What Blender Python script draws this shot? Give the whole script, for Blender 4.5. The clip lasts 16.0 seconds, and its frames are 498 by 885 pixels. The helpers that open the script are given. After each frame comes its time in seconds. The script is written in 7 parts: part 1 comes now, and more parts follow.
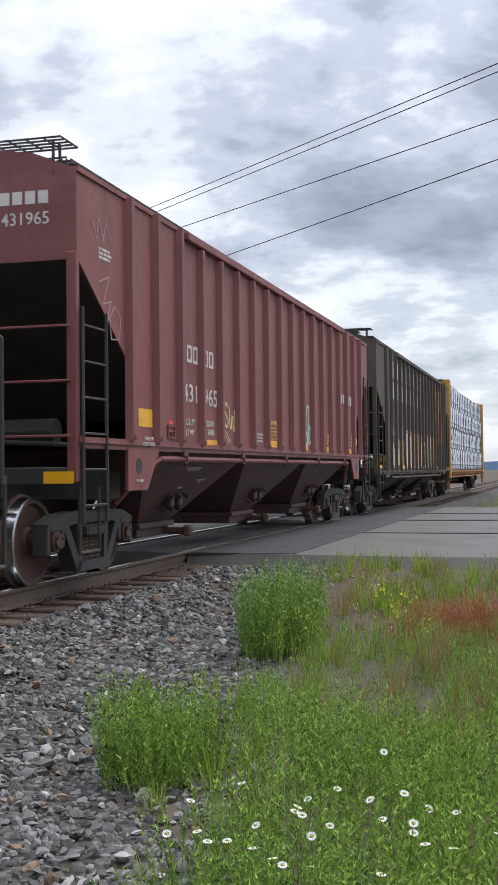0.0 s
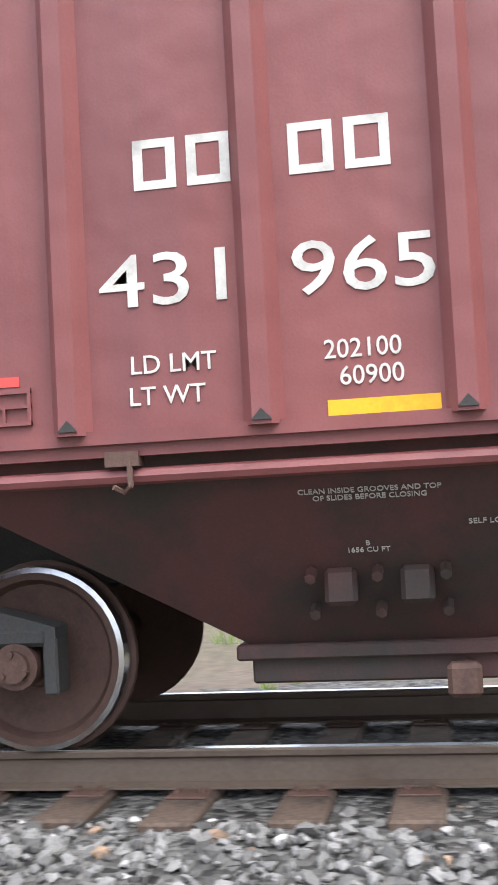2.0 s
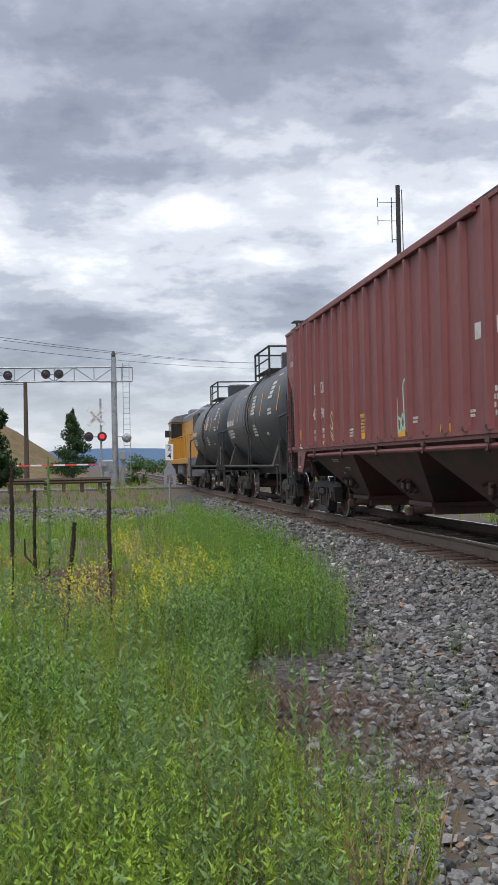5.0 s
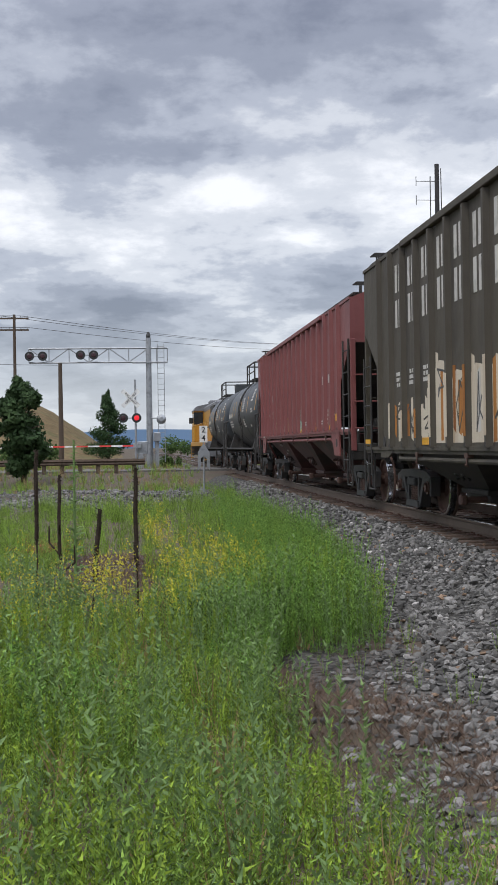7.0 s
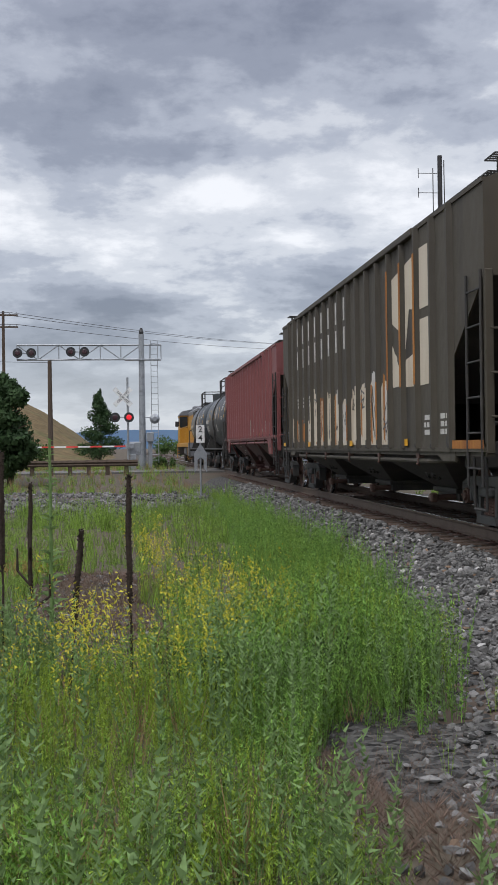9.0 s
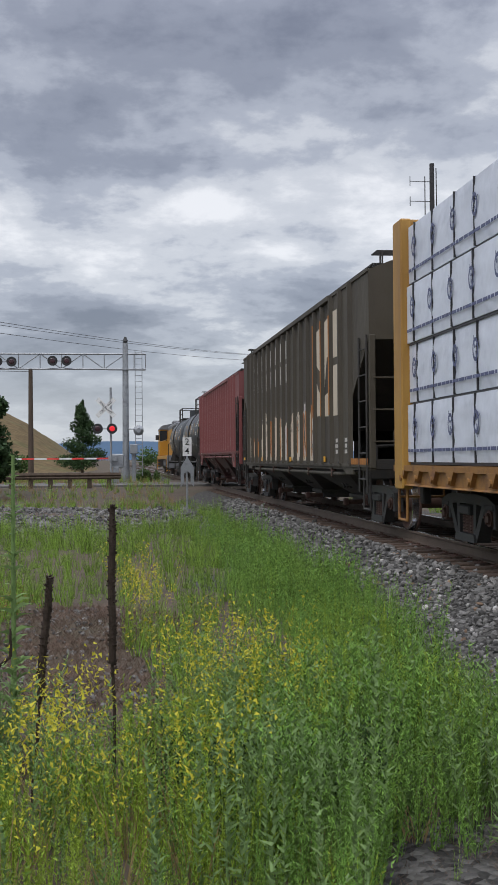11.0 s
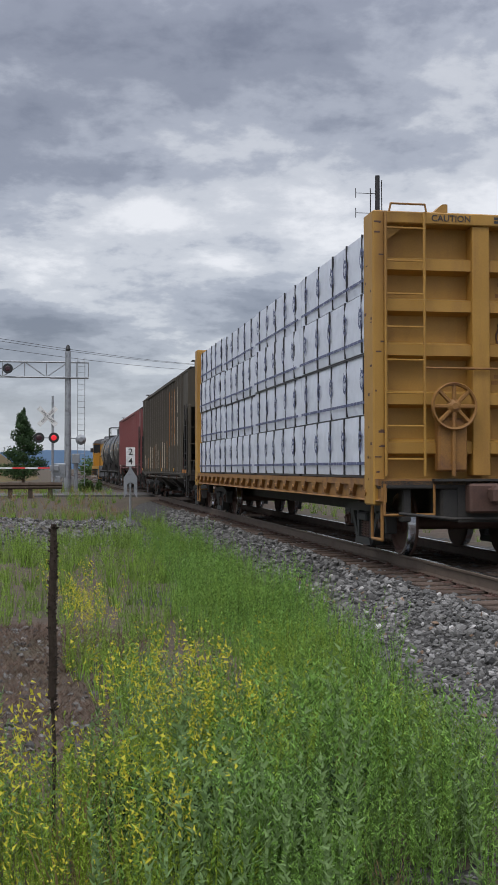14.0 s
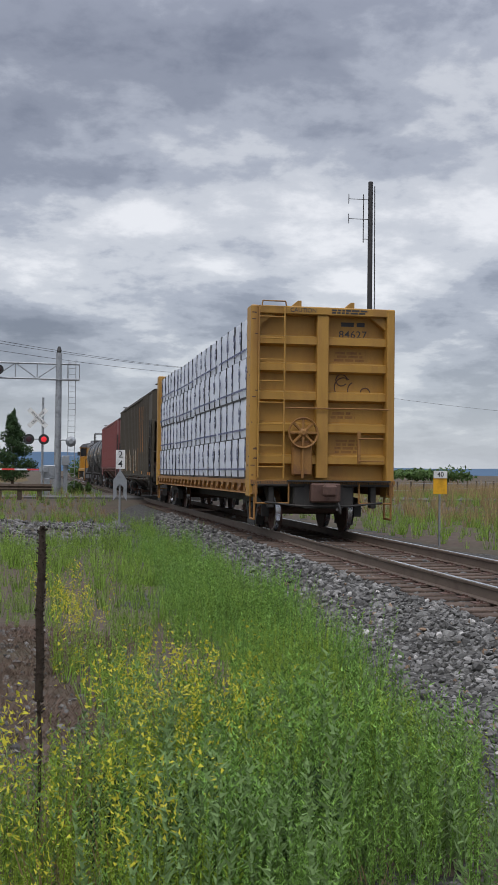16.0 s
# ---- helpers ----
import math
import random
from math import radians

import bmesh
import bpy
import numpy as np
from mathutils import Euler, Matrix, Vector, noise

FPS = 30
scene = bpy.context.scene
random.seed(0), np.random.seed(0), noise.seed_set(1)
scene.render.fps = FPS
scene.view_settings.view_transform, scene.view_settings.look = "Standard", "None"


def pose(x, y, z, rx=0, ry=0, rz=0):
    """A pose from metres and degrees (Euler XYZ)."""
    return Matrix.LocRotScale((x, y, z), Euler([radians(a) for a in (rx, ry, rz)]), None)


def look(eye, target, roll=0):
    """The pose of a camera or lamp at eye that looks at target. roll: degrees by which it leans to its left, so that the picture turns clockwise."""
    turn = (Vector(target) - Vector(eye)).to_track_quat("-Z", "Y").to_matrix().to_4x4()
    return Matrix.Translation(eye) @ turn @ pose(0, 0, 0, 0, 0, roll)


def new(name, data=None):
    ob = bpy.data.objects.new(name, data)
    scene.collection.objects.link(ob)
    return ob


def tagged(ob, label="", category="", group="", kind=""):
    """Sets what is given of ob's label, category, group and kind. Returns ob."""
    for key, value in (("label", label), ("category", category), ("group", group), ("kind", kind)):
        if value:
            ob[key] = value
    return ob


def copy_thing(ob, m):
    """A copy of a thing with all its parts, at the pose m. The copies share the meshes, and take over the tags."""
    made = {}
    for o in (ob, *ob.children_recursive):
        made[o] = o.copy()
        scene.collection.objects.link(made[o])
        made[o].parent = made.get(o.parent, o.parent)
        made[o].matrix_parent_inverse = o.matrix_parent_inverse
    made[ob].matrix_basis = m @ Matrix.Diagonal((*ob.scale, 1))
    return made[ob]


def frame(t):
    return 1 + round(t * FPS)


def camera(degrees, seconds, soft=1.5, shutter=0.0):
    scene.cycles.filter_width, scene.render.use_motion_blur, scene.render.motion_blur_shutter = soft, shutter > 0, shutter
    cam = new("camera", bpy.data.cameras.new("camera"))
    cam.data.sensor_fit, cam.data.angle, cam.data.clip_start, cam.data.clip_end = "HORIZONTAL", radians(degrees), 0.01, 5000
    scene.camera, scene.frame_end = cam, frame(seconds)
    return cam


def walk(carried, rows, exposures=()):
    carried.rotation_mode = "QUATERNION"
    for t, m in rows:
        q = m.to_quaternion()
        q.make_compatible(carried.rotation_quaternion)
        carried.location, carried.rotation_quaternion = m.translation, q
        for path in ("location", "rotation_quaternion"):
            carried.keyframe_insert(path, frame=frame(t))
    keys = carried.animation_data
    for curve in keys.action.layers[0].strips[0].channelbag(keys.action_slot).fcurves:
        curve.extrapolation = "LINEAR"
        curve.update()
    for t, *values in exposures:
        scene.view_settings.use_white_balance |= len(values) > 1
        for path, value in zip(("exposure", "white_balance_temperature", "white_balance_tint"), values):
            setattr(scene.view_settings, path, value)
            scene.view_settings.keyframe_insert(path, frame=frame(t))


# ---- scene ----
# World: rail tops at z = 0, the track runs along y at x = 5.6, metres.
cam = camera(24.6, 16.0, soft=1.0, shutter=0.1)
PATH = (
    (0, -0.185, 0.647, 1.085, -164.46, 1.44, -0.57),
    (0.5, -0.207, 0.634, 1.085, -162.38, 0.96, -0.94),
    (1, -0.286, 0.425, 1.085, -146.26, 0.84, -1.51),
    (1.5, -0.275, 0.15, 1.085, -118.68, 1.65, -2.72),
    (2, -0.294, -0.055, 1.085, -79.46, 3.22, -3.04),
    (2.5, -0.296, -0.301, 1.085, -44.44, 3.01, -1.60),
    (3, -0.263, -0.512, 1.085, -26.83, 2.61, -0.26),
    (3.5, -0.198, -0.643, 1.085, -16.66, 2.10, -0.01),
    (4, -0.132, -0.66, 1.085, -11.06, 1.89, -0.43),
    (4.5, -0.105, -0.665, 1.085, -8.82, 1.48, -0.90),
    (7, 0, -0.15, 1.12, -5.83, 0.17, -0.86),
    (7.5, 0, 0.2, 1.12, -5.73, 0.15, -0.72),
    (8, 0, 1, 1.12, -5.70, 0.04, -0.78),
    (8.5, 0, 1.6, 1.12, -5.82, 0.06, -0.84),
    (9, 0, 2.2, 1.12, -6.22, 0.20, -0.78),
    (9.5, 0, 2.6, 1.12, -6.39, 0.16, -0.76),
    (12, 0, 4.4, 1.2, -7.41, 1.22, -0.22),
    (12.5, 0, 4.4, 1.2, -7.62, 1.25, -0.26),
    (13, 0, 4.4, 1.2, -8.90, 1.30, -0.21),
    (13.5, 0, 4.4, 1.2, -9.63, 1.28, -0.21),
    (14, 0, 4.4, 1.2, -9.95, 1.29, -0.06),
    (14.5, 0, 4.4, 1.2, -10.35, 1.32, 0.09),
    (15, 0, 4.4, 1.2, -10.63, 1.32, 0.31),
    (15.5, 0, 4.4, 1.2, -10.64, 1.39, 0.49),
    (16, 0, 4.4, 1.2, -10.44, 1.50, 0.66),
)
TRAIN = (
    (0, -11.98), (0.5, -8.77), (1, -5.38), (1.5, -2.12), (2, 1.17), (2.5, 4.41), (3, 7.78), (3.5, 11.18), (4, 14.4), (4.5, 17.6),
    (7, 33.36), (7.5, 36.46), (8, 39.51), (8.5, 42.15), (9, 45.0), (9.5, 47.4), (12, 55.3), (12.5, 58.25), (13, 61.9), (13.5, 65.9), (14, 68.35),
    (14.5, 70.4), (15, 72.4), (15.5, 74.4), (16, 76.4))


def eye(x, y, z, yaw, pitch, lean):
    return pose(x, y, z, 90 + pitch, 0, yaw) @ pose(0, 0, 0, 0, 0, lean)


EXPOSURE = ((0, 0.38), (0.5, 0.42), (1.0, 0.78), (1.5, 1.48), (2.0, 1.68), (2.5, 1.82), (2.75, 1.05), (3.0, 0.3), (3.5, 0.05), (4.0, 0.1), (4.5, 0.2), (7.0, 0.1), (9.0, 0.0), (12.0, -0.14), (16.0, -0.17))
walk(cam, [(t, eye(*r)) for t, *r in PATH], EXPOSURE)

TRACK_X = 5.6
GROUND = -0.5

# ---- sky and light ----


def sky():
    w = bpy.data.worlds.new("overcast_sky")
    scene.world = w
    w.use_nodes = True
    nt = w.node_tree
    nt.nodes.clear()
    N = nt.nodes.new
    L = nt.links.new
    out = N("ShaderNodeOutputWorld")
    bg = N("ShaderNodeBackground")
    nish = N("ShaderNodeTexSky")
    nish.sky_type = "NISHITA"
    nish.sun_disc = False
    nish.sun_elevation = radians(55)
    nish.sun_rotation = radians(200)
    tc = N("ShaderNodeTexCoord")
    sep = N("ShaderNodeSeparateXYZ")
    L(tc.outputs["Generated"], sep.inputs[0])
    zc = N("ShaderNodeMath"); zc.operation = "MAXIMUM"; zc.inputs[1].default_value = 0.0
    L(sep.outputs["Z"], zc.inputs[0])
    za = N("ShaderNodeMath"); za.operation = "ADD"; za.inputs[1].default_value = 0.26
    L(zc.outputs[0], za.inputs[0])
    dx = N("ShaderNodeMath"); dx.operation = "DIVIDE"
    dy = N("ShaderNodeMath"); dy.operation = "DIVIDE"
    L(sep.outputs["X"], dx.inputs[0]); L(za.outputs[0], dx.inputs[1])
    L(sep.outputs["Y"], dy.inputs[0]); L(za.outputs[0], dy.inputs[1])
    comb = N("ShaderNodeCombineXYZ")
    L(dx.outputs[0], comb.inputs[0]); L(dy.outputs[0], comb.inputs[1])

    def cloud(scale, detail, rough, dist, off):
        mp = N("ShaderNodeMapping")
        mp.inputs["Location"].default_value = off
        L(comb.outputs[0], mp.inputs[0])
        n = N("ShaderNodeTexNoise")
        n.inputs["Scale"].default_value = scale
        n.inputs["Detail"].default_value = detail
        n.inputs["Roughness"].default_value = rough
        n.inputs["Distortion"].default_value = dist
        L(mp.outputs[0], n.inputs["Vector"])
        return n.outputs["Fac"]
    big = cloud(1.45, 6.0, 0.52, 0.12, (3.1, 1.7, 0))
    mid = cloud(4.4, 9.0, 0.6, 0.08, (0.4, 5.2, 0))
    m1 = N("ShaderNodeMath"); m1.operation = "MULTIPLY"; m1.inputs[1].default_value = 0.62
    L(big, m1.inputs[0])
    m2 = N("ShaderNodeMath"); m2.operation = "MULTIPLY_ADD"; m2.inputs[1].default_value = 0.38
    L(mid, m2.inputs[0]); L(m1.outputs[0], m2.inputs[2])
    ramp = N("ShaderNodeValToRGB")
    cr = ramp.color_ramp
    cr.interpolation = "EASE"
    stops = ((0.36, (0.20, 0.215, 0.275, 1)), (0.44, (0.30, 0.32, 0.39, 1)), (0.50, (0.45, 0.475, 0.55, 1)), (0.55, (0.66, 0.68, 0.735, 1)), (0.63, (0.94, 0.945, 0.98, 1)))
    while len(cr.elements) < len(stops):
        cr.elements.new(0.5)
    for e, (p, c) in zip(cr.elements, stops):
        e.position, e.color = p, c
    L(m2.outputs[0], ramp.inputs[0])
    # thin haze towards the horizon
    hz = N("ShaderNodeMapRange")
    hz.inputs["From Min"].default_value = 0.0
    hz.inputs["From Max"].default_value = 0.11
    hz.inputs["To Min"].default_value = 0.75
    hz.inputs["To Max"].default_value = 0.0
    L(zc.outputs[0], hz.inputs["Value"])
    mixh = N("ShaderNodeMix"); mixh.data_type = "RGBA"
    L(hz.outputs[0], mixh.inputs["Factor"])
    L(ramp.outputs[0], mixh.inputs["A"])
    mixh.inputs["B"].default_value = (0.60, 0.65, 0.73, 1)
    # an overcast sky is brighter overhead than low down
    up = N("ShaderNodeMapRange")
    up.interpolation_type = "SMOOTHSTEP"
    up.inputs["From Min"].default_value = 0.30
    up.inputs["From Max"].default_value = 0.85
    up.inputs["To Min"].default_value = 1.0
    up.inputs["To Max"].default_value = 3.5
    L(zc.outputs[0], up.inputs["Value"])
    scl = N("ShaderNodeVectorMath"); scl.operation = "SCALE"
    L(mixh.outputs["Result"], scl.inputs[0]); L(up.outputs[0], scl.inputs["Scale"])
    add = N("ShaderNodeMix"); add.data_type = "RGBA"; add.blend_type = "ADD"
    add.inputs["Factor"].default_value = 0.02
    L(scl.outputs[0], add.inputs["A"]); L(nish.outputs[0], add.inputs["B"])
    L(add.outputs["Result"], bg.inputs[0])
    bg.inputs[1].default_value = 0.92
    L(bg.outputs[0], out.inputs[0])
    sun = bpy.data.lights.new("sun", "SUN")
    sun.energy = 1.5
    sun.angle = radians(25)
    sun.color = (1, 0.97, 0.93)
    so = new("sun", sun)
    so.matrix_world = look((-20, -25, 50), (0, 0, 0))


sky()

# ---- materials ----
MATS = {}


def mat(name, col, rough=0.6, metal=0.0, var=0.15, scale=6.0, bump=0.0, bscale=60.0, col2=None, spots=0.5, random_amount=0.0, island=0.0, streak=False, trans=0.0, dents=0.0):
    """A surface with grain at two scales: var darkens and lightens, col2 lies in stains."""
    if name in MATS:
        return MATS[name]
    m = bpy.data.materials.new(name)
    m.use_nodes = True
    nt = m.node_tree
    N, L = nt.nodes.new, nt.links.new
    b = nt.nodes["Principled BSDF"]
    b.inputs["Roughness"].default_value = rough
    b.inputs["Metallic"].default_value = metal
    if rough >= 0.8 or trans:
        b.inputs["Specular IOR Level"].default_value = 0.15
    tc = N("ShaderNodeTexCoord")
    mp = N("ShaderNodeMapping")
    if streak:
        mp.inputs["Scale"].default_value = (1, 1, 0.12)
    L(tc.outputs["Object"], mp.inputs[0])
    n1 = N("ShaderNodeTexNoise")
    n1.inputs["Scale"].default_value = scale
    n1.inputs["Detail"].default_value = 6
    n1.inputs["Roughness"].default_value = 0.62
    L(mp.outputs[0], n1.inputs["Vector"])
    n2 = N("ShaderNodeTexNoise")
    n2.inputs["Scale"].default_value = bscale
    n2.inputs["Detail"].default_value = 3
    L(tc.outputs["Object"], n2.inputs["Vector"])
    base = N("ShaderNodeMix"); base.data_type = "RGBA"
    base.inputs["A"].default_value = (*col, 1)
    base.inputs["B"].default_value = (*(col2 or [c * 0.6 for c in col]), 1)
    r1 = N("ShaderNodeMapRange")
    r1.inputs["From Min"].default_value = spots
    r1.inputs["From Max"].default_value = spots + 0.22
    L(n1.outputs["Fac"], r1.inputs["Value"])
    L(r1.outputs[0], base.inputs["Factor"])
    hsv = N("ShaderNodeHueSaturation")
    r2 = N("ShaderNodeMapRange")
    r2.inputs["From Min"].default_value = 0.25
    r2.inputs["From Max"].default_value = 0.75
    r2.inputs["To Min"].default_value = 1 - var
    r2.inputs["To Max"].default_value = 1 + var
    L(n2.outputs["Fac"], r2.inputs["Value"])
    value = r2.outputs[0]
    if random_amount or island:
        if random_amount:
            src = N("ShaderNodeObjectInfo").outputs["Random"]
        else:
            src = N("ShaderNodeNewGeometry").outputs["Random Per Island"]
        amt = random_amount or island
        r3 = N("ShaderNodeMapRange")
        r3.inputs["To Min"].default_value = 1 - amt
        r3.inputs["To Max"].default_value = 1 + amt
        L(src, r3.inputs["Value"])
        mu = N("ShaderNodeMath"); mu.operation = "MULTIPLY"
        L(value, mu.inputs[0]); L(r3.outputs[0], mu.inputs[1])
        value = mu.outputs[0]
    L(value, hsv.inputs["Value"])
    L(base.outputs["Result"], hsv.inputs["Color"])
    L(hsv.outputs[0], b.inputs["Base Color"])
    if bump:
        bp = N("ShaderNodeBump")
        bp.inputs["Strength"].default_value = bump
        bp.inputs["Distance"].default_value = 0.01
        L(n2.outputs["Fac"], bp.inputs["Height"])
        L(bp.outputs[0], b.inputs["Normal"])
        if dents:
            n3 = N("ShaderNodeTexNoise")
            n3.inputs["Scale"].default_value = 2.3
            n3.inputs["Detail"].default_value = 2
            L(tc.outputs["Object"], n3.inputs["Vector"])
            b3 = N("ShaderNodeBump")
            b3.inputs["Strength"].default_value = dents
            b3.inputs["Distance"].default_value = 0.06
            L(n3.outputs["Fac"], b3.inputs["Height"])
            L(b3.outputs[0], bp.inputs["Normal"])
    if trans:
        b.inputs["Subsurface Weight"].default_value = 0.0
        td = N("ShaderNodeBsdfTranslucent")
        L(hsv.outputs[0], td.inputs[0])
        mx = N("ShaderNodeMixShader")
        mx.inputs[0].default_value = trans
        L(b.outputs[0], mx.inputs[1]); L(td.outputs[0], mx.inputs[2])
        L(mx.outputs[0], nt.nodes["Material Output"].inputs[0])
    MATS[name] = m
    return m


def glow(name, col, strength):
    m = bpy.data.materials.new(name)
    m.use_nodes = True
    b = m.node_tree.nodes["Principled BSDF"]
    b.inputs["Base Color"].default_value = (*col, 1)
    b.inputs["Emission Color"].default_value = (*col, 1)
    b.inputs["Emission Strength"].default_value = strength
    return m


RED = mat("oxide_red_paint", (0.188, 0.054, 0.050), 0.56, 0, 0.07, 1.3, 0.05, 90, (0.14, 0.044, 0.045), 0.45, streak=True, dents=0.5)
# darker, browner red for the discharge bays and end posts
RED_LOW = mat("darker_red_paint", (0.095, 0.036, 0.033), 0.6, 0, 0.12, 1.6, 0.1, 70, (0.042, 0.032, 0.027), 0.42)
OLIVE = mat("weathered_olive_paint", (0.062, 0.052, 0.036), 0.74, 0, 0.1, 1.4, 0.08, 80, (0.034, 0.028, 0.022), 0.46, streak=True, dents=0.5)
PALE = mat("chalky_cream_paint", (0.56, 0.49, 0.38), 0.65, 0, 0.1, 3.0, 0.05, 60, (0.38, 0.28, 0.18), 0.5, streak=True)
RUST = mat("rust", (0.40, 0.175, 0.05), 0.8, 0, 0.2, 3.0, 0.2, 60, (0.2, 0.075, 0.03), 0.45, streak=True)
BLACKP = mat("black_tank_paint", (0.032, 0.039, 0.046), 0.42, 0, 0.12, 1.2, 0.03, 60, (0.045, 0.045, 0.043), 0.5)
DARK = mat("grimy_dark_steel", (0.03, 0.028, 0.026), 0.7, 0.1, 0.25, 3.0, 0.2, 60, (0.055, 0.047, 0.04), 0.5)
TRUCK = mat("dusty_truck_steel", (0.042, 0.042, 0.041), 0.65, 0.1, 0.2, 5.0, 0.15, 70, (0.05, 0.04, 0.033), 0.5)
BROWN = mat("rusty_brown_steel", (0.10, 0.055, 0.042), 0.7, 0.2, 0.2, 7.0, 0.15, 70, (0.07, 0.038, 0.03), 0.5)
STEEL = mat("polished_steel", (0.62, 0.63, 0.65), 0.22, 1.0, 0.05, 8.0)
RAILM = mat("rail_steel_web", (0.125, 0.092, 0.07), 0.65, 0.3, 0.15, 4.0, 0.1, 50, (0.09, 0.06, 0.045), 0.5)
TIEM = mat("creosote_tie_wood", (0.10, 0.072, 0.056), 0.85, 0, 0.3, 9.0, 0.4, 40, (0.06, 0.045, 0.038), 0.45, random_amount=0.2)
WHITE = mat("white_stencil_paint", (0.52, 0.50, 0.46), 0.6, 0, 0.06, 5.0)
YELLOWP = mat("yellow_reflector", (0.72, 0.36, 0.01), 0.4, 0, 0.06, 4.0)
YTXT = mat("yellow_stencil_paint", (0.60, 0.36, 0.10), 0.6, 0, 0.06, 4.0)
REDTAG = mat("red_tag", (0.7, 0.06, 0.05), 0.5, 0, 0.06, 4.0)
CBY = mat("weathered_yellow_paint", (0.37, 0.20, 0.036), 0.55, 0, 0.1, 2.0, 0.08, 70, (0.27, 0.135, 0.03), 0.47, streak=True, dents=0.35)
CBYD = mat("rusty_yellow_paint", (0.25, 0.12, 0.028), 0.65, 0, 0.15, 5.0, 0.15, 60, (0.14, 0.06, 0.03), 0.5)
WRAP = mat("white_lumber_wrap", (0.62, 0.655, 0.73), 0.38, 0, 0.06, 2.5, 0.6, 7, (0.50, 0.535, 0.61), 0.5, dents=0.5)
INK = mat("faded_blue_grey_print", (0.09, 0.105, 0.20), 0.6, 0, 0.05, 4.0)
STRAP = mat("black_strap", (0.03, 0.03, 0.035), 0.5, 0, 0.05, 4.0)
LOCOY = mat("locomotive_yellow", (0.42, 0.21, 0.02), 0.45, 0, 0.08, 2.0, 0.03, 60, (0.4, 0.2, 0.03), 0.52, streak=True)
LOCOG = mat("locomotive_grey", (0.15, 0.155, 0.165), 0.5, 0, 0.1, 2.0, 0.03, 60, (0.1, 0.1, 0.1), 0.5)
GLASS = mat("dark_window_glass", (0.02, 0.025, 0.03), 0.08, 0, 0.02, 4.0)
ASPHALT = mat("worn_asphalt", (0.135, 0.128, 0.120), 0.95, 0, 0.22, 0.7, 0.3, 120, (0.10, 0.098, 0.095), 0.48)
PATCH = mat("dark_asphalt_patch", (0.07, 0.07, 0.07), 0.85, 0, 0.2, 3.0, 0.3, 120)
GALV = mat("galvanised_steel", (0.34, 0.355, 0.37), 0.45, 0.6, 0.08, 4.0)
POLEW = mat("weathered_pole_wood", (0.095, 0.072, 0.055), 0.85, 0, 0.2, 5.0, 0.3, 40, streak=True)
MASTM = mat("dark_mast_steel", (0.035, 0.033, 0.033), 0.6, 0.2, 0.1, 4.0)
WIREM = mat("wire", (0.05, 0.05, 0.055), 0.6)
SIGNW = mat("sign_white", (0.72, 0.72, 0.70), 0.5, 0, 0.04, 4.0)
SIGNK = mat("sign_black", (0.02, 0.02, 0.02), 0.5)
SIGNY = mat("sign_yellow", (0.75, 0.38, 0.01), 0.5, 0, 0.04, 4.0)
STONE = mat("ballast_stone", (0.142, 0.138, 0.132), 0.85, 0, 0.22, 30.0, 0.3, 90, (0.15, 0.135, 0.118), 0.55, island=0.6)
STONEW = mat("ballast_stone_pale", (0.36, 0.345, 0.33), 0.8, 0, 0.15, 30.0, 0.3, 90, (0.36, 0.33, 0.3), 0.55, island=0.25)
STONEB = mat("ballast_stone_brown", (0.24, 0.165, 0.115), 0.85, 0, 0.2, 30.0, 0.3, 90, island=0.3)
BED = mat("ballast_fines", (0.08, 0.076, 0.072), 0.95, 0, 0.5, 14.0, 1.0, 26, (0.05, 0.047, 0.043), 0.5)


def gravel_look(m, size):
    """Cell-like stones of mixed greys, with relief, under and between the loose ones."""
    nt = m.node_tree
    N, L = nt.nodes.new, nt.links.new
    b = nt.nodes["Principled BSDF"]
    tc = N("ShaderNodeTexCoord")
    vo = N("ShaderNodeTexVoronoi")
    vo.inputs["Scale"].default_value = 1 / size
    L(tc.outputs["Object"], vo.inputs["Vector"])
    grey = N("ShaderNodeSeparateColor")
    L(vo.outputs["Color"], grey.inputs[0])
    ramp = N("ShaderNodeValToRGB")
    ramp.color_ramp.elements[0].color = (0.02, 0.019, 0.018, 1)
    ramp.color_ramp.elements[1].color = (0.125, 0.12, 0.112, 1)
    L(grey.outputs[0], ramp.inputs[0])
    L(ramp.outputs[0], b.inputs["Base Color"])
    bp = N("ShaderNodeBump")
    bp.invert = True
    bp.inputs["Strength"].default_value = 1.0
    bp.inputs["Distance"].default_value = size * 0.7
    L(vo.outputs["Distance"], bp.inputs["Height"])
    L(bp.outputs[0], b.inputs["Normal"])


gravel_look(BED, 0.045)
GRASS = mat("green_weed", (0.185, 0.29, 0.05), 0.6, 0, 0.15, 0.5, 0, 40, (0.15, 0.22, 0.05), 0.5, island=0.65, trans=0.18)
GRASSB = mat("blue_green_weed", (0.15, 0.27, 0.055), 0.6, 0, 0.15, 0.5, 0, 40, (0.21, 0.29, 0.05), 0.5, island=0.65, trans=0.18)
GRASSY = mat("yellow_green_weed", (0.235, 0.325, 0.04), 0.6, 0, 0.15, 0.5, 0, 40, (0.22, 0.32, 0.045), 0.5, island=0.45, trans=0.18)
SAGE = mat("grey_green_leaf", (0.18, 0.27, 0.10), 0.65, 0, 0.15, 0.5, 0, 40, (0.13, 0.2, 0.08), 0.5, island=0.3, trans=0.3)
